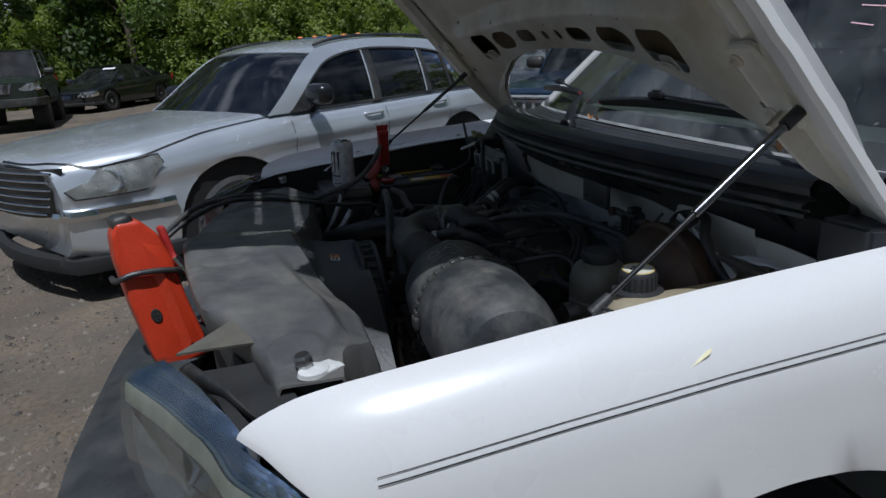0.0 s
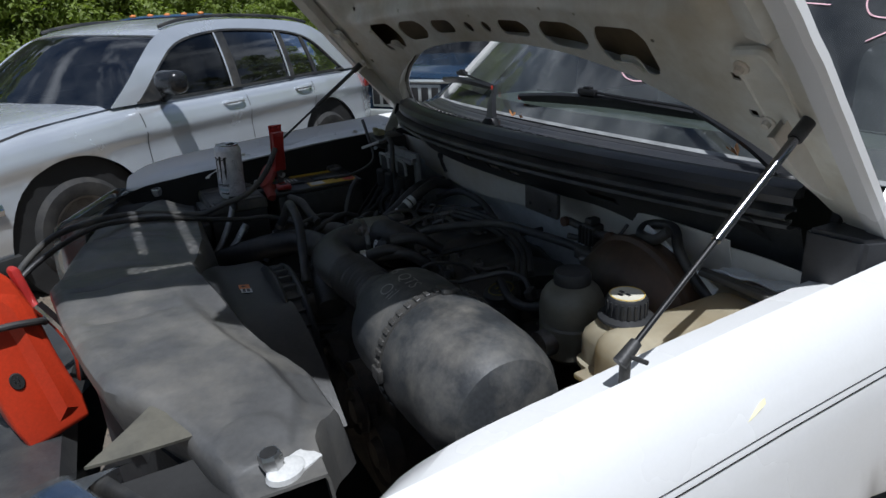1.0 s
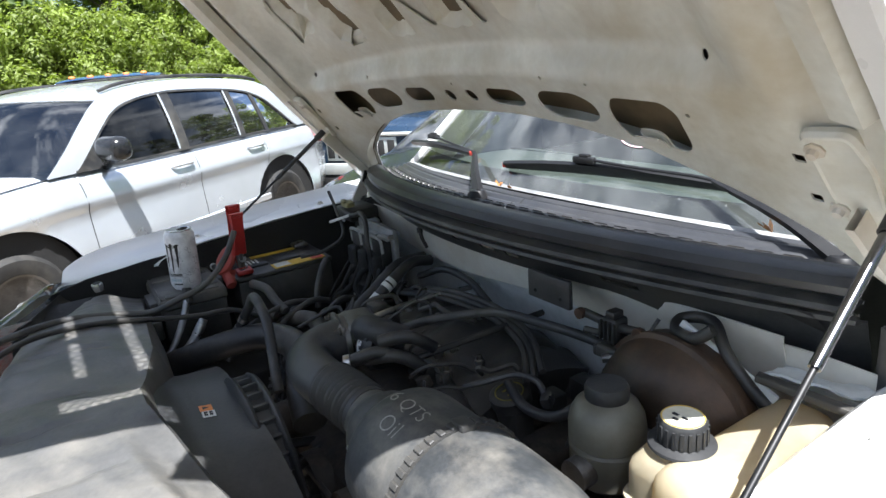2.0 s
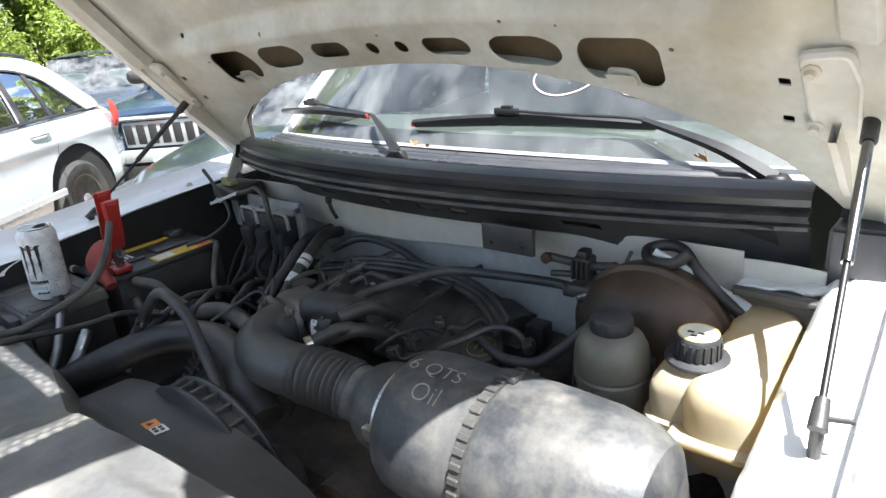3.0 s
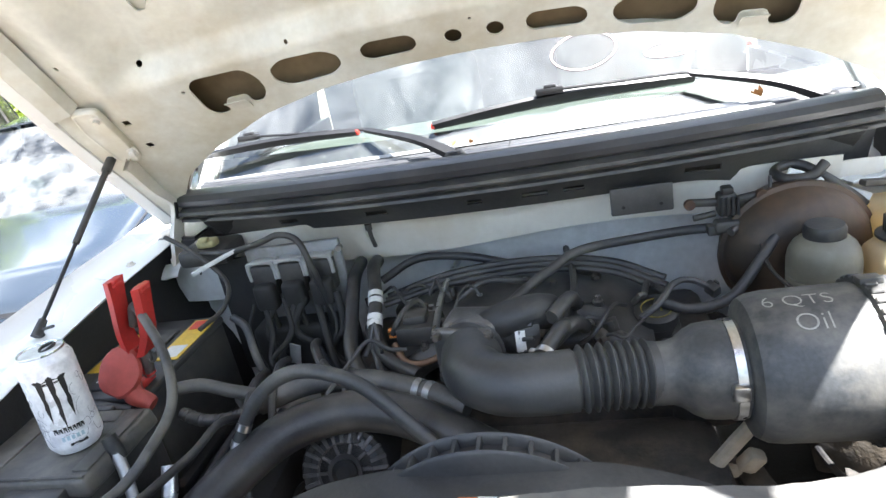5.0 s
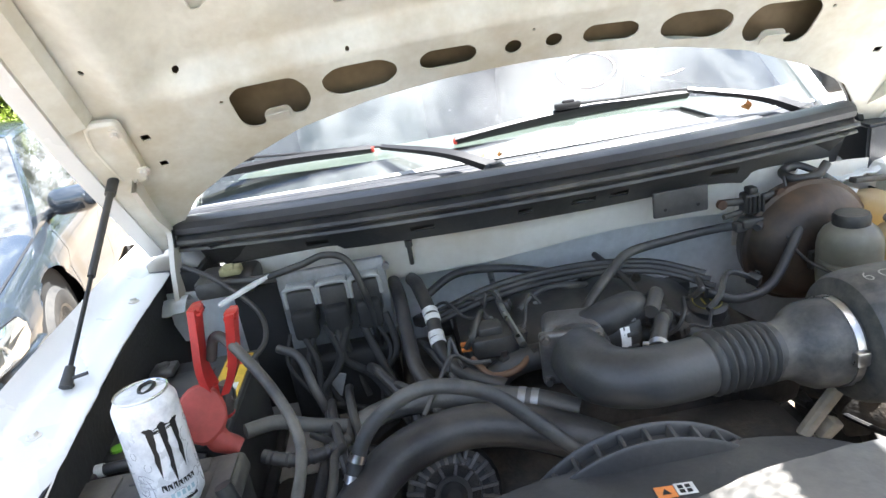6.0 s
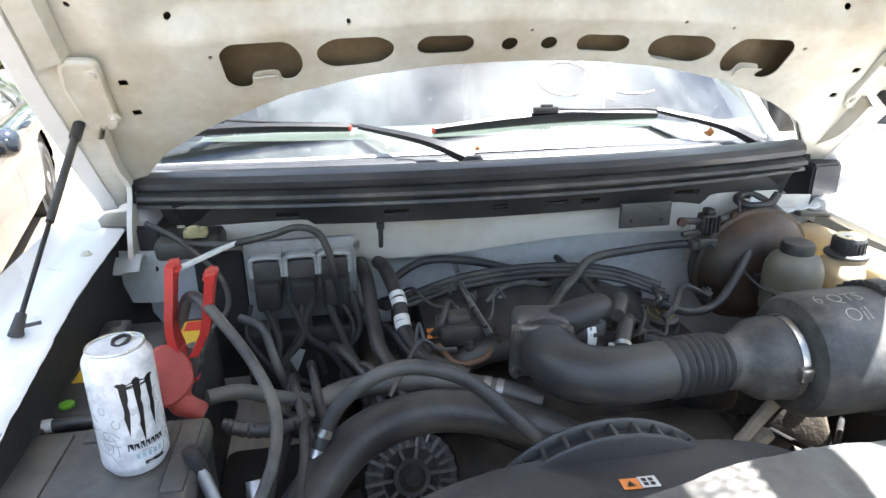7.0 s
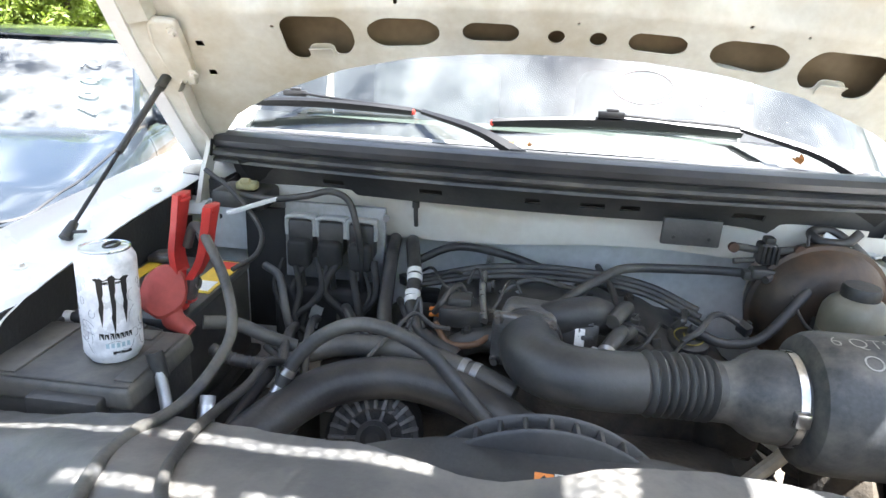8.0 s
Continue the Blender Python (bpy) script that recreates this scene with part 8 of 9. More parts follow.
    for side in (-1, 1):
        # door seams, handles and rubbing strip
        def side_at(u, z, off=0.0):
            w, d, b = width(u), deck(u), low(u)
            rows = [(b, 0.90), (b + 0.05, 0.975), (b + 0.18, 1.0), (b + 0.30, 1.002), (max(b + 0.31, d - 0.29), 0.978), (max(b + 0.33, d - 0.205), 0.998), (d - 0.085, 0.955), (d - 0.028, 0.90)]
            return Vector((side * (w * lerp_table(z, rows) + off), u, z))

        for u, sk in spec["seams"]:
            bm = bmesh.new()
            sheet(bm, lambda v, k: side_at(u + sk * v + 0.003 * k, low(u) + 0.06 + (deck(u) - 0.10 - low(u)) * v, 0.0025), span(0, 1, 12), [-1, 1])
            bmesh.ops.transform(bm, matrix=M, verts=bm.verts)
            part("door_seam", bm, INK, body)
        for u in spec["handles"]:
            bm = bmesh.new()
            z = deck(u) - 0.115
            tube(bm, [M @ side_at(u - 0.10, z, 0.0), M @ side_at(u - 0.08, z, 0.03), M @ side_at(u + 0.08, z, 0.03), M @ side_at(u + 0.10, z, 0.0)], 0.014, 8)
            part("door_handle", bm, paint, body)
        if spec.get("strip"):
            bm = bmesh.new()
            a, b2 = spec["strip"]
            sheet(bm, lambda u, q: side_at(u, low(u) + 0.24 + q[0], q[1]), span(a, b2, 24), [(-0.03, 0.0), (-0.022, 0.016), (0.022, 0.018), (0.03, 0.0)])
            bmesh.ops.transform(bm, matrix=M, verts=bm.verts)
            part("rubbing_strip", bm, paint, body)
        # mirror
        if "mirror" in spec and side in spec.get("mirror_sides", (-1, 1)):
            u = spec["mirror"]
            bm = bmesh.new()
            c = Vector((side * (width(u) + 0.10), u - 0.04, deck(u) + 0.085 + spec.get("mirror_dz", 0.0)))
            box(bm, (-0.135, -0.085, -0.078), (0.125, 0.065, 0.082), Matrix.Translation(c + Vector((0, 0, 0.02))) @ Euler((0, 0, -0.12 * side)).to_matrix().to_4x4(), 0.066, 5)
            tube(bm, [Vector((side * (width(u) * 0.90), u + 0.02, deck(u) - 0.02)), Vector((side * (width(u) + 0.0), u, deck(u) + 0.02)), c], 0.028, 10)
            bmesh.ops.transform(bm, matrix=M, verts=bm.verts)
            part("door_mirror", bm, spec.get("mirror_mat", BLACK), root, "dark door mirror")
        # lamps front and rear
        for lu, ln, z, hh, mt, nm in ((0.0, 0.40, spec["lamp_z"], spec.get("lamp_h", 0.17), spec.get("lamp_mat", LENS), "headlight"), (L - 0.02, -0.22, deck(L - 0.3) - 0.12, 0.24, LABEL_RED, "tail_light")):
            bm = bmesh.new()
            s2 = 1 if ln > 0 else -1

            def lp(k, v, off):
                if s2 > 0:
                    l0, l1 = spec.get("lamp_s", (0.36, 0.80))
                    ks = k + (0.34 if spec.get("one_bowl") else 0.22) * (v - 0.5) * (1 - k) + (0.22 * (v - 0.5) * k if spec.get("one_bowl") else 0.0)
                    base, nrm = outline(l0 + (l1 - l0) * ks)
                else:
                    base, nrm = Vector((width(L - 0.02 - 0.22 * k), L - 0.22 * k)), Vector((1, 0.3))
                hk = (1 - abs(2 * k - 1) ** 7) ** 0.4 if not spec.get("one_bowl") else (1 - abs(2 * k - 1) ** 16) ** 0.3
                zz = z + (v - 0.5) * hh * (0.35 + 0.65 * hk) * (0.86 + 0.20 * k) + 0.022 * k * k
                nrm = nrm.normalized()
                return Vector((side * (base.x + nrm.x * off), base.y + nrm.y * off, zz))

            sheet(bm, lambda k, v: lp(k, v, 0.006 + 0.03 * min(1.0, 9 * v * (1 - v) * 0.5) * min(1.0, 8 * k * (1 - k) * 0.6)), span(0, 1, 16), span(0, 1, 10))
            bmesh.ops.transform(bm, matrix=M, verts=bm.verts)
            la = part(nm, bm, mt, root)
            if nm == "headlight":
                la.visible_shadow = False
                bm = bmesh.new()
                sheet(bm, lambda k, v: lp(k, v, 0.003), span(0, 1, 12), span(0, 1, 6))
                bmesh.ops.transform(bm, matrix=M, verts=bm.verts)
                part("reflector", bm, LAMP_GREY, la)
                rim = bmesh.new()
                for va, vb in ((-0.03, 0.015), (0.985, 1.03)):
                    sheet(rim, lambda k, v: lp(k, va + (vb - va) * v, 0.007), span(0, 1, 12), [0, 1])
                bmesh.ops.transform(rim, matrix=M, verts=rim.verts)
                part("surround", rim, INK, la)
                for kk, rr in (((0.36, hh * 0.34),) if spec.get("one_bowl") else ((0.33, hh * 0.36), (0.66, hh * 0.30))):
                    bm = bmesh.new()
                    yawed = Euler((math.pi / 2, 0, side * (0.15 + 0.9 * kk))).to_matrix().to_4x4()
                    lathe(bm, [(0.0, 0.004), (rr * 0.22, 0.012), (rr * 0.30, 0.002), (rr * 0.7, 0.008), (rr * 0.95, 0.026), (rr * 1.02, 0.028), (rr * 1.05, 0.0)], 24, M @ Matrix.Translation(lp(kk, 0.5, 0.006)) @ yawed)
                    part("bowl", bm, LAMP_GREY, la)
    # grille with bars
    gw, gz0, gz1, mode = spec["grille"]
    bm = bmesh.new()
    if mode == "bars":
        sheet(bm, lambda x, v: Vector((gw * x * (0.82 + 0.18 * v), -0.014 + 0.05 * abs(x) ** 8, gz0 + (gz1 - gz0) * v)), span(-1, 1, 16), span(0, 1, 6))
        thicken(bm, 0.012)
        bmesh.ops.transform(bm, matrix=M, verts=bm.verts)
    else:
        box(bm, (-gw, -0.012, gz0), (gw, 0.06, gz1), M, 0.012)
    gr = part("grille", bm, BLACK if mode != "slots" else spec.get("grille_mat", CHROME), root)
    if mode == "bars":
        for k in range(6):
            bm = bmesh.new()
            z = gz0 + (gz1 - gz0) * (k + 0.5) / 6
            wide = gw * (0.82 + 0.18 * (k + 0.5) / 6) * 0.97
            tube(bm, [M @ Vector((x, -0.024 + 0.02 * (x / wide) ** 2, z)) for x in span(-wide, wide, 8)], 0.008, 8)
            part("bar", bm, CHROME, gr)
    else:
        for k in range(7):
            bm = bmesh.new()
            x = -gw + 2 * gw * (k + 0.5) / 7
            box(bm, (x - gw * 0.095, -0.022, gz0 + 0.03), (x + gw * 0.095, -0.010, gz1 - 0.03), M, 0.008)
            part("slot", bm, DARK, gr)
    # bumper bands
    for a, b2, mt, out, *reach in spec["bands"]:
        bm = bmesh.new()
        def band(s, q):
            base, nrm = outline(abs(s))
            nrm = nrm.normalized()
            o = out + q[0]
            return Vector((math.copysign(base.x + nrm.x * o, s), base.y + nrm.y * o, a + (b2 - a) * q[1]))

        for s0, s1 in ([(reach[0][0], reach[0][1]), (-reach[0][1], -reach[0][0])] if reach else [(-0.9, 0.9)]):
            bm = bmesh.new()
            sheet(bm, band, span(s0, s1, 60), [(-0.03, 0), (0.02, 0.08), (0.03, 0.5), (0.02, 0.92), (-0.03, 1)])
            bmesh.ops.transform(bm, matrix=M, verts=bm.verts)
            part("bumper_band", bm, mt, root)
    if spec.get("fog"):
        for side in (-1, 1):
            bm = bmesh.new()
            lathe(bm, [(0, 0.012), (0.05, 0.010), (0.075, 0.0), (0.075, -0.04)], 20, M @ Matrix.Translation((side * W * 0.72, 0.02, spec["fog"])) @ Euler((math.pi / 2, 0, side * 0.5)).to_matrix().to_4x4())
            part("fog_lamp", bm, BLACK, root)
    if plate:
        bm = bmesh.new()
        pz = spec.get("plate_z", 0.47)
        box(bm, (-0.15, -0.095, pz), (0.15, -0.085, pz + 0.15), M, 0.003)
        pl = part("licence_plate", bm, mat("pale_green_plate", (0.55, 0.68, 0.62), 0.5, var=0.1), root)
        for k in range(5):
            bm = bmesh.new()
            box(bm, (-0.11 + 0.046 * k, -0.098, pz + 0.035), (-0.085 + 0.046 * k, -0.0955, pz + 0.105), M)
            part("plate_bar", bm, mat("plate_green_bar", (0.10, 0.28, 0.20), 0.5) if k == 0 else bpy.data.materials["plate_green_bar"], pl)
    if "hood_cut" in spec:
        for side in (-1, 1):
            cut = spec["hood_cut"]

            def on_top(u, f):
                rows = rows_at(u)[5:]
                z = lerp_table(-f, [(-r[0], r[1]) for r in rows])
                return Vector((side * width(u) * f, u, z + 0.002))

            bm = bmesh.new()
            pts = spline([Vector((f, u, 0)) for u, f in cut], 6)
            sheet(bm, lambda i, k: on_top(pts[i].y + 0.006 * k, pts[i].x - 0.006 * k), list(range(len(pts))), [-1, 1])
            bmesh.ops.transform(bm, matrix=M, verts=bm.verts)
            part("hood_seam", bm, INK, body)
    # wheels and dark wells
    for h in hubs:
        for side in (-1, 1):
            bm = bmesh.new()
            m = M @ Matrix.Translation((side * (W * 0.99 - 0.125), h, R)) @ Euler((0, math.pi / 2 * side, 0)).to_matrix().to_4x4()
            r = R - 0.012
            lathe(bm, [(r * 0.62, -0.11), (r * 0.92, -0.11), (r * 0.99, -0.08), (r, -0.03), (r, 0.03), (r * 0.985, 0.085), (r * 0.90, 0.112), (r * 0.70, 0.115), (r * 0.62, 0.10)], 40, m)
            wh = part("wheel", bm, TYRE, root)
            bm = bmesh.new()
            lathe(bm, [(r * 0.60, 0.10), (r * 0.645, 0.108), (r * 0.655, 0.10), (r * 0.60, 0.05), (r * 0.58, -0.05), (0.0, -0.05)], 32, m)
            part("rim", bm, ALU, wh)
            n = spec.get("spokes", 5)
            for k in range(n):
                bm = bmesh.new()
                box(bm, (0.0, -r * 0.11, 0.06), (r * 0.62, r * 0.11, 0.095), m @ Euler((0, 0, 2 * math.pi * k / n)).to_matrix().to_4x4(), 0.012)
                part("spoke", bm, spec.get("rim_mat", LAMP_GREY), wh)
            bm = bmesh.new()
            lathe(bm, [(0, 0.108), (r * 0.16, 0.104), (r * 0.18, 0.06)], 16, m)
            part("hub_cap", bm, spec.get("rim_mat", LAMP_GREY), wh)
            bm = bmesh.new()
            lathe(bm, [(R * AR, -0.22), (R * AR, 0.08)], 30, m)
            part("wheel_well", bm, DARK, root)
    bm = bmesh.new()
    box(bm, (-W * 0.85, 0.25, spec["sill"] + 0.02), (W * 0.85, L - 0.25, spec["sill"] + 0.06), M)
    part("floor_pan", bm, DARK, root)
    # cabin filling seen through the glass
    bm = bmesh.new()
    for x in (-0.38, 0.38):
        for su in (0.30, 0.56):
            sy = ga + (gd - ga) * su
            box(bm, (x - 0.24, sy - 0.10, 0.5), (x + 0.24, sy + 0.05, deck(sy) + 0.20), M, 0.05)
    part("seats", bm, SEAT, root)
    if "bow" in spec:
        # the nose bows forward in the middle
        Mi = M.inverted()
        for ob in [o for c in root.children for o in [c] + list(c.children)]:
            T = Mi @ ob.matrix_world
            Ti = T.inverted()
            for v in ob.data.vertices:
                p = T @ v.co
                if p.y < 1.0 and abs(p.x) < W:
                    p.y -= spec["bow"] * (1 - (p.x / W) ** 2) * (1 - max(0.0, p.y)) ** 2
                    v.co = Ti @ p
    return root


GLOSS_BLACK = mat("glossy_black_mirror_shell", (0.018, 0.019, 0.021), 0.22, var=0.2, scale=9, fine=160, bump=0.04)
WAGON_LENS = glass_mat("hazy_wagon_headlight_lens", (0.85, 0.88, 0.87), 1.5, 0.05, 0.22, (0.62, 0.64, 0.60))
WAGON = dict(L=4.62, W=2.01, wb=2.66, front=1.03, R=0.35, sill=0.26, arch=1.35, nw=0.80, bow=0.20,
             deck=[(0, 0.93), (0.05, 0.965), (0.3, 1.0), (0.9, 1.05), (1.45, 1.085), (2.2, 1.08), (3.5, 1.085), (4.3, 1.07), (4.62, 1.03)],
             house=dict(base0=1.42, base1=4.40, top0=2.02, top1=3.85, win0=1.64, win1=4.10, front_frame=0.105, rear_frame=0.20, bow=0.18, rail=(2.1, 3.8),
                        line=[(1.40, 1.055), (1.6, 1.20), (1.8, 1.355), (2.0, 1.485), (2.2, 1.545), (2.5, 1.578), (2.9, 1.582), (3.4, 1.555), (3.75, 1.505), (3.95, 1.42), (4.2, 1.21), (4.40, 1.06)],
                        posts=[(2.53, 0.10, 0.05, True), (3.24, 0.07, 0.04, True), (3.60, 0.04, -0.02, False)]),
             seams=[(1.58, 0.02), (2.60, 0.03), (3.45, 0.05)], handles=[2.46, 3.34], strip=(1.7, 3.4), mirror=1.84, mirror_mat=GLOSS_BLACK,
             hood_cut=[(0.008, 0.30), (0.012, 0.60), (0.05, 0.84), (0.16, 0.945), (0.36, 0.955), (0.65, 0.925), (1.0, 0.895), (1.46, 0.895)],
             lamp_z=0.815, lamp_h=0.205, lamp_s=(0.600, 0.84), lamp_mat=WAGON_LENS, one_bowl=True, glass=glass_mat("sky_reflecting_wagon_glass", (0.10, 0.12, 0.13), 2.6, 0.006, 0.01), grille=(0.80, 0.61, 0.925, "bars"), bands=[(0.585, 0.660, CHROME, 0.008, (0.50, 0.88)), (0.23, 0.34, DARK, -0.012)], fog=0.30)
car_silver = build_car("estate_car", (-3.41, -1.233), radians(35.1), "silver crossover wagon with dusty tyres parked on gravel", "car", SILVER, WAGON, z0=-0.05)

SEDAN = dict(L=4.6, W=1.75, wb=2.65, front=0.92, R=0.315, sill=0.20,
             deck=[(0, 0.58), (0.05, 0.66), (0.3, 0.75), (0.9, 0.86), (1.25, 0.91), (3.6, 0.97), (4.3, 0.98), (4.6, 0.92)],
             house=dict(base0=1.12, top0=1.95, top1=3.1, base1=4.0, H=1.385, wt=0.68, arc=0.05, pillars=[(0.46, 0.03, 0.02, BLACK), (0.75, 0.03, -0.02, BLACK)]),
             seams=[(1.30, 0.02), (2.35, 0.04), (3.3, 0.1)], handles=[2.1, 3.05], mirror=1.45, mirror_dz=-0.05, mirror_mat=STEEL_BLUE, plain=True, hood_cut=[(0.03, 0.30), (0.04, 0.66), (0.12, 0.85), (0.6, 0.89), (1.1, 0.90)],
             lamp_z=0.58, grille=(0.35, 0.46, 0.58, "bars"), bands=[(0.24, 0.34, BLACK, 0.02)], glass=glass_mat("pale_reflecting_windscreen", (0.40, 0.47, 0.46), 1.7, 0.01, 0.08))
car_blue = build_car("sedan_car", (-2.78, 2.16), radians(14), "steel-blue sedan parked close beside the truck", "car", STEEL_BLUE, dict(SEDAN, mirror_sides=(1,)), z0=-0.08)
BOXY_CAR = dict(L=4.6, W=1.80, wb=2.69, front=0.85, R=0.36, sill=0.36, nw=0.86,
            deck=[(0, 0.92), (0.05, 1.0), (0.3, 1.05), (1.1, 1.08), (1.4, 1.10), (4.6, 1.12)],
            house=dict(base0=1.25, top0=1.75, top1=4.2, base1=4.5, H=1.75, wt=0.76, arc=0.04, pillars=[(0.33, 0.04, 0.02, BLACK), (0.62, 0.04, 0.02, BLACK)]),
            seams=[(1.35, 0.02), (2.4, 0.02), (3.3, 0.1)], handles=[2.15, 3.1], mirror=1.5,
            lamp_z=0.88, lamp_h=0.18, grille=(0.36, 0.76, 0.98, "slots"), grille_mat=PALE_PAINT, bands=[(0.46, 0.70, PALE_PAINT, 0.06), (0.34, 0.45, BLACK, 0.05)])
BOXY_CAR = dict(BOXY_CAR, W=1.90, L=4.5, deck=[(0, 0.92), (0.05, 0.965), (0.3, 1.02), (1.1, 1.08), (1.4, 1.10), (4.5, 1.12)], lamp_z=0.76, lamp_h=0.20, grille=(0.45, 0.62, 0.87, "slots"), plate_z=0.36,
            bands=[(0.47, 0.60, PALE_PAINT, 0.06), (0.88, 0.925, PALE_PAINT, 0.004), (0.26, 0.46, BLACK, 0.05)])
car_navy = build_car("off_road_car", (-5.15, 3.37), radians(32), "navy off-road car with silver grille and bumper", "car", BLUE_PAINT, BOXY_CAR, plate=True, z0=-0.10)
car_white = build_car("sedan_car", (5.07, 1.95), radians(45), "white sedan with dark windows parked beside the truck", "car", WHITE, dict(SEDAN, mirror_mat=WHITE, glass=SIDE_GLASS), z0=-0.05)
GREY_PAINT = mat("dark_grey_blue_car_paint", (0.07, 0.085, 0.11), 0.25, metal=0.4, var=0.1, scale=3, fine=200, coat=0.7)
car_grey = build_car("sedan_car", (-8.0, 3.55), radians(52), "dark grey-blue sedan parked behind the silver wagon", "car", GREY_PAINT, SEDAN)
car_dark = build_car("sedan_car", (-21.0, -5.75), radians(64), "black sedan parked before the trees", "car", DARK_PAINT, dict(SEDAN, glass=CAR_GLASS))
OFFROAD = dict(BOXY_CAR, R=0.42, sill=0.55, deck=[(0, 1.15), (0.3, 1.25), (1.4, 1.28), (4.6, 1.28)], lamp_z=1.05, grille=(0.36, 0.92, 1.15, "bars"), bands=[(0.60, 0.80, BLACK, 0.06)], house=dict(BOXY_CAR["house"], H=1.95))
car_truck = build_car("off_road_car", (-16.0, -5.85), radians(100), "dark green off-road car with large tyres", "car", mat("dark_green_car_paint", (0.02, 0.03, 0.022), 0.3, var=0.2, coat=0.5), OFFROAD)
_b = bmesh.new()
box(_b, (0.14, -0.045, 0.0), (0.60, 0.045, 0.004), car_dark.matrix_world @ Matrix.Translation((0, 1.705, 1.30)) @ Euler((radians(30.5), 0, 0)).to_matrix().to_4x4())
part("window_label", _b, WINDOW_WHITE, car_dark, "white label strip on the windscreen")
# a blue truck whose cab roof shows over the silver wagon
BLUE_ROOF = mat("bright_blue_car_paint", (0.06, 0.16, 0.36), 0.3, var=0.1, scale=3, fine=200, coat=0.6)
car_cab = build_car("cab_truck", (-8.3, 1.15), radians(76), "blue truck with amber clearance lamps on its roof", "truck", BLUE_ROOF, dict(BOXY_CAR, grille=(0.36, 0.66, 0.86, "bars"), house=dict(BOXY_CAR["house"], base0=1.3, top0=1.7, top1=2.9, base1=3.1, H=1.66)), z0=-0.02)
for _k in range(5):
    _b = bmesh.new()
    bmesh.ops.create_icosphere(_b, subdivisions=2, radius=1.0, matrix=car_cab.matrix_world @ Matrix.Translation((-0.5 + 0.25 * _k, 1.76, 1.685)) @ Matrix.Diagonal((0.05, 0.04, 0.028, 1)))
    part("clearance_lamp", _b, LABEL_ORANGE, car_cab, "amber clearance lamp")
# price written down the sedan's windscreen
for _k, _c in enumerate("2007"):
    _w = letters("digit", _c, 0.17, Matrix(), WINDOW_WHITE, None)
    _m = car_blue.matrix_world @ Matrix.Translation((0.38 + 0.03 * _k, 1.627 - 0.13 * _k, 1.231 - 0.0785 * _k)) @ Euler((radians(30.5), 0, 0)).to_matrix().to_4x4() @ Euler((0, 0, radians(-90))).to_matrix().to_4x4()
    _w.data.transform(_m)
    _w.parent = car_blue
    _w.matrix_parent_inverse = car_blue.matrix_world.inverted()
    _w["label"] = "white window-marker digit"

# ---- trees behind the yard ----


def leaf_mat(name, color):
    """Leaves that let some light through, each clump with its own shade."""
    m = mat(name, color, 0.55, var=0.6, scale=1.1, fine=9)
    N, L = m.node_tree.nodes, m.node_tree.links
    tl, mx = N.new("ShaderNodeBsdfTranslucent"), N.new("ShaderNodeMixShader")
    tl.inputs[0].default_value = (color[0] * 1.5, color[1] * 1.6, color[2] * 0.9, 1)
    mx.inputs[0].default_value = 0.35
    out = N["Material Output"]
    src = out.inputs[0].links[0].from_socket
    L.new(src, mx.inputs[1])
    L.new(tl.outputs[0], mx.inputs[2])
    L.new(mx.outputs[0], out.inputs[0])
    return m


LEAVES = [leaf_mat("bright_green_leaves", (0.25, 0.32, 0.06)), leaf_mat("mid_green_leaves", (0.15, 0.22, 0.05)), leaf_mat("dark_green_leaves", (0.10, 0.16, 0.04))]
BARK = mat("grey_brown_bark", (0.16, 0.13, 0.10), 0.9, var=0.4, scale=6, fine=60, bump=0.5)


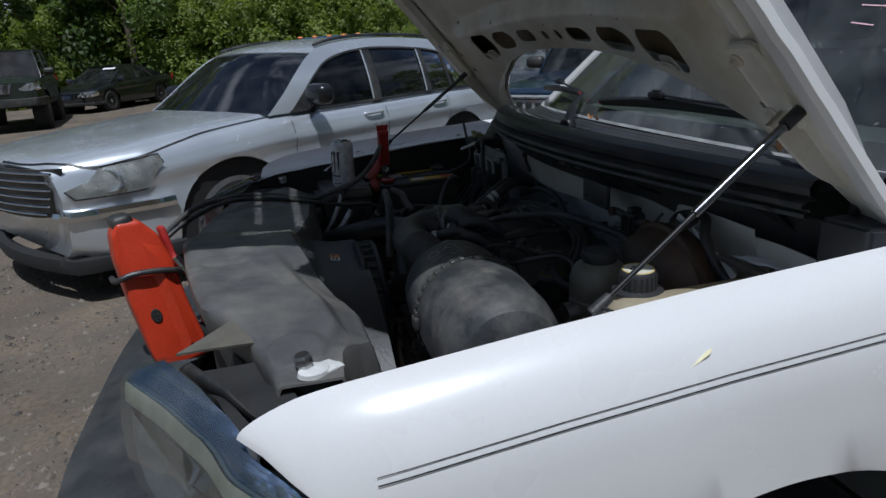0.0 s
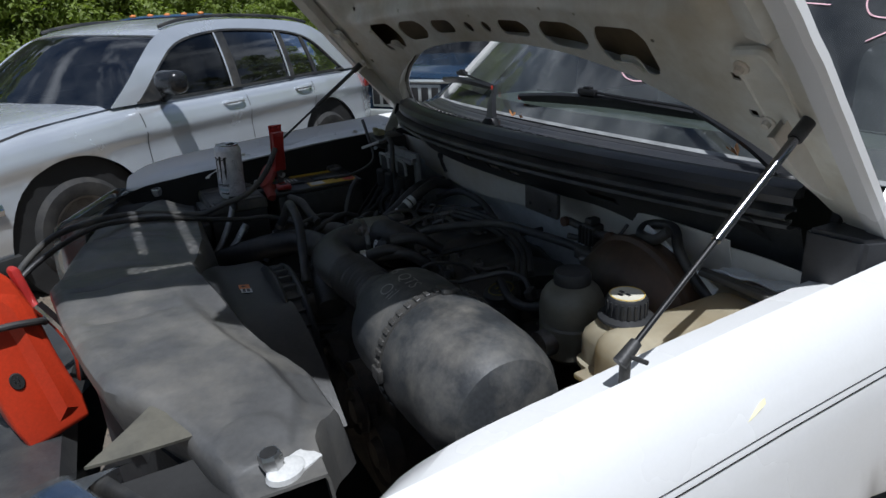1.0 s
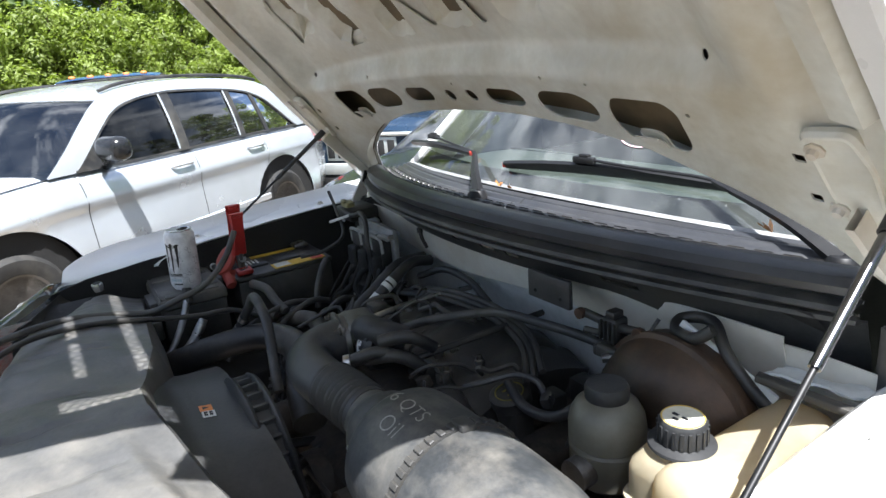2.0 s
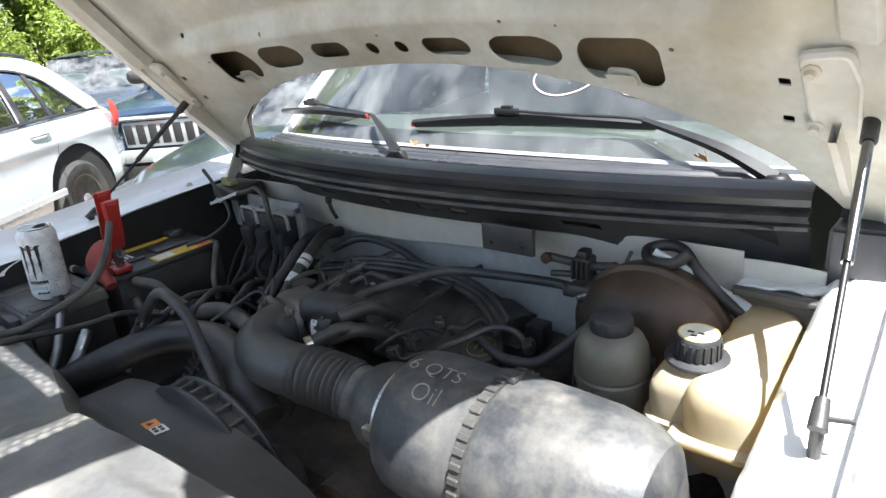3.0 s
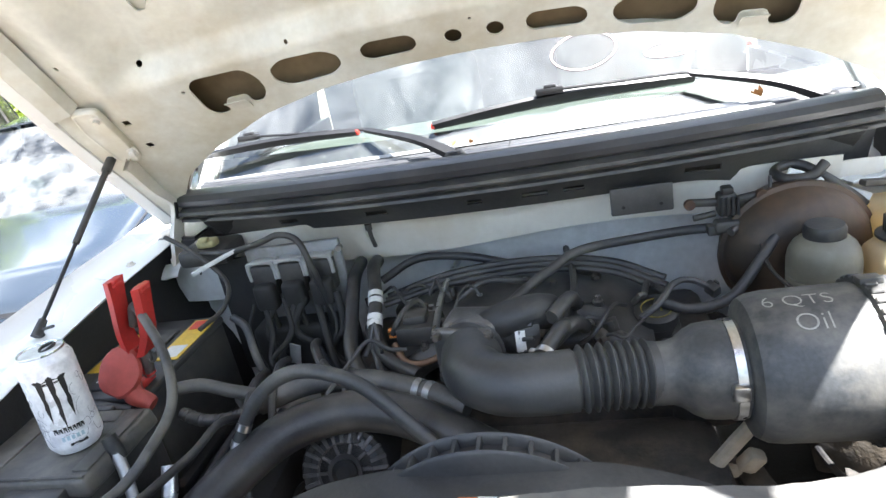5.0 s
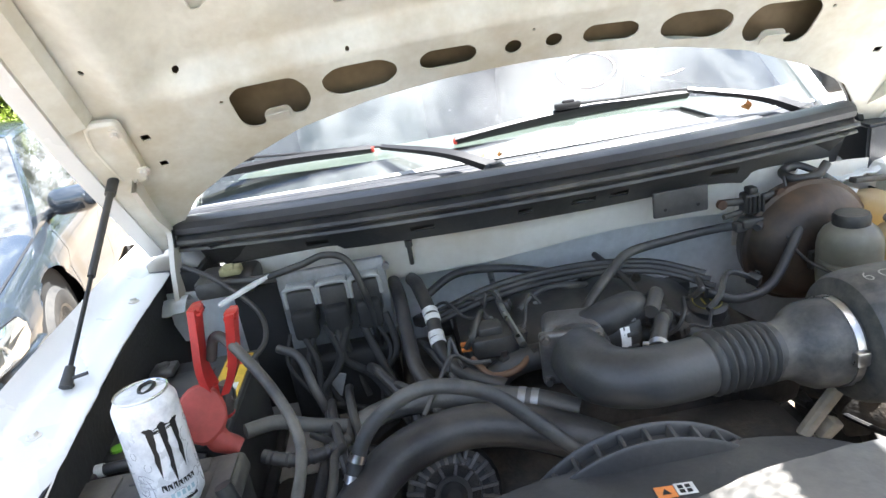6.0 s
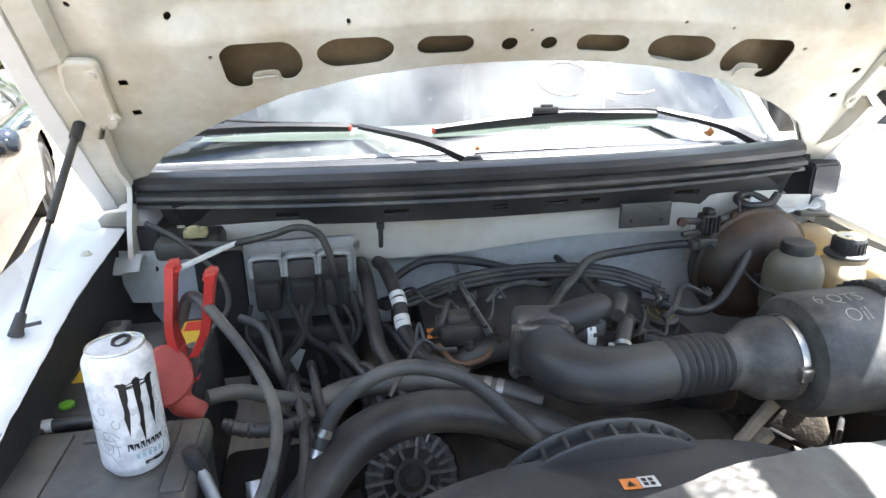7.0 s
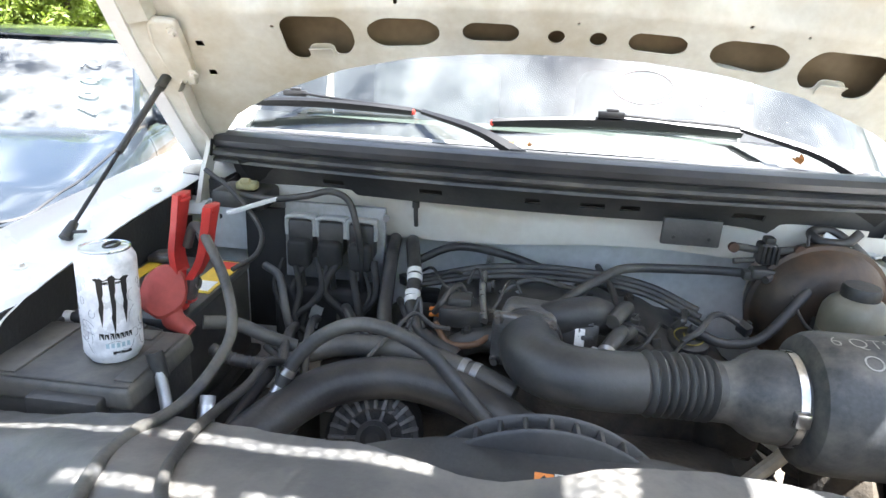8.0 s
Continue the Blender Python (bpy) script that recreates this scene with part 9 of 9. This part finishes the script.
def tree_meshes(seed, h, spread, leaf, n):
    rnd = random.Random(seed)
    bm = bmesh.new()
    tube(bm, [(0, 0, -0.2), (0.1 * rnd.uniform(-1, 1), 0.1, h * 0.3), (0.2 * rnd.uniform(-1, 1), 0.1, h * 0.6), (0.25 * rnd.uniform(-1, 1), 0, h * 0.92)], 0.15, 8, radii=lambda k: 0.16 * (1 - 0.85 * k))
    limbs = []
    for k in range(9):
        z = h * rnd.uniform(0.15, 0.85)
        a = rnd.uniform(0, 6.28)
        r = spread * rnd.uniform(0.5, 1.0) * (1.1 - z / h * 0.6)
        e = Vector((r * math.cos(a), r * math.sin(a), z + rnd.uniform(0.1, 0.9)))
        tube(bm, [(0, 0, z * 0.9), e * 0.5 + Vector((0, 0, z * 0.45)), e], 0.05, 6, radii=lambda q: 0.055 * (1 - 0.8 * q))
        limbs.append(e)
    trunk = bpy.data.meshes.new("trunk")
    finish(bm)
    bm.to_mesh(trunk)
    bm.free()
    trunk.materials.append(BARK)
    vs, fs = [], []
    clumps = []
    for k in range(70):
        z = h * rnd.uniform(0.06, 1.0)
        a = rnd.uniform(0, 6.28)
        r = spread * (0.95 - 0.55 * (z / h) ** 1.6) * rnd.uniform(0.35, 1.05)
        clumps.append((Vector((r * math.cos(a), r * math.sin(a), z)), rnd.uniform(0.22, 0.62) * spread * 0.45))
    clumps += [(e, 0.4 * spread * 0.6) for e in limbs]
    for _ in range(n):
        c, cr = rnd.choice(clumps)
        d = Vector((rnd.gauss(0, 1), rnd.gauss(0, 1), rnd.gauss(0, 1))).normalized() * cr * rnd.uniform(0.5, 1.0)
        p = c + d
        nrm = (d.normalized() + Vector((rnd.uniform(-1, 1), rnd.uniform(-1, 1), rnd.uniform(-0.3, 1.2)))).normalized()
        u = nrm.orthogonal().normalized()
        u.rotate(Matrix.Rotation(rnd.uniform(0, 6.28), 3, nrm))
        w = nrm.cross(u)
        s = leaf * rnd.uniform(0.6, 1.3)
        b = len(vs)
        vs += [p - u * s, p - w * s * 0.45 + nrm * s * 0.1, p + u * s, p + w * s * 0.45 + nrm * s * 0.1]
        fs.append((b, b + 1, b + 2, b + 3))
    crown = bpy.data.meshes.new("crown")
    crown.from_pydata(vs, [], fs)
    return trunk, crown


def plant(name, trunk, crown, at, scale, rz, leafmat, label):
    t = thing(name, at, label, "tree" if name == "tree" else "bush", group="trees behind the yard")
    t.matrix_basis = Matrix.LocRotScale(at, Euler((0, 0, rz)), (scale,) * 3)
    for nm, me in (("trunk", trunk), ("crown", crown)):
        ob = new(nm, me)
        ob.parent = t
        if nm == "crown":
            if not me.materials:
                me.materials.append(leafmat)
    return t


def build_trees():
    rnd = random.Random(11)
    kinds = [tree_meshes(20 + k, 10.0 + 1.2 * k, 3.0, 0.115, 15000) for k in range(4)]
    shrubs = [tree_meshes(40 + k, 3.6, 2.3, 0.085, 9000) for k in range(2)]
    i = 0
    for row, (d, n) in enumerate(((29.0, 22), (33.5, 15), (39.0, 11))):
        for k in range(n):
            a = radians(108 + 102 * (k + rnd.uniform(-0.3, 0.3)) / (n - 1))
            dd = d + rnd.uniform(-1.2, 1.2)
            plant("tree", *kinds[i % 4], (dd * math.cos(a), dd * math.sin(a), -0.05), rnd.uniform(0.85, 1.3), rnd.uniform(0, 6.28), LEAVES[(i % 4) % 3], "leafy green tree at the wood's edge")
            if row == 0:
                for q in (0.0, 0.5):
                    a2 = a + radians(2.0 * q + rnd.uniform(-0.7, 0.7))
                    d2 = 26.3 + rnd.uniform(-0.6, 0.8) + (2.6 if 185 < math.degrees(a2) < 204 else 0.0)
                    plant("bush", *shrubs[(k + int(q * 2)) % 2], (d2 * math.cos(a2), d2 * math.sin(a2), -0.05), rnd.uniform(0.7, 1.2), rnd.uniform(0, 6.28), LEAVES[k % 2], "dense green bush at the wood's edge")
            i += 1
    # unseen trees added round the far side, to darken what car windows reflect
    for k in range(13):
        a = radians(-80 + 182 * (k + rnd.uniform(-0.3, 0.3)) / 12)
        dd = 24 + rnd.uniform(-1.5, 1.5)
        plant("tree", *kinds[k % 4], (dd * math.cos(a), dd * math.sin(a), -0.05), rnd.uniform(1.1, 1.5), rnd.uniform(0, 6.28), LEAVES[k % 3], "leafy green tree at the wood's edge")


build_trees()
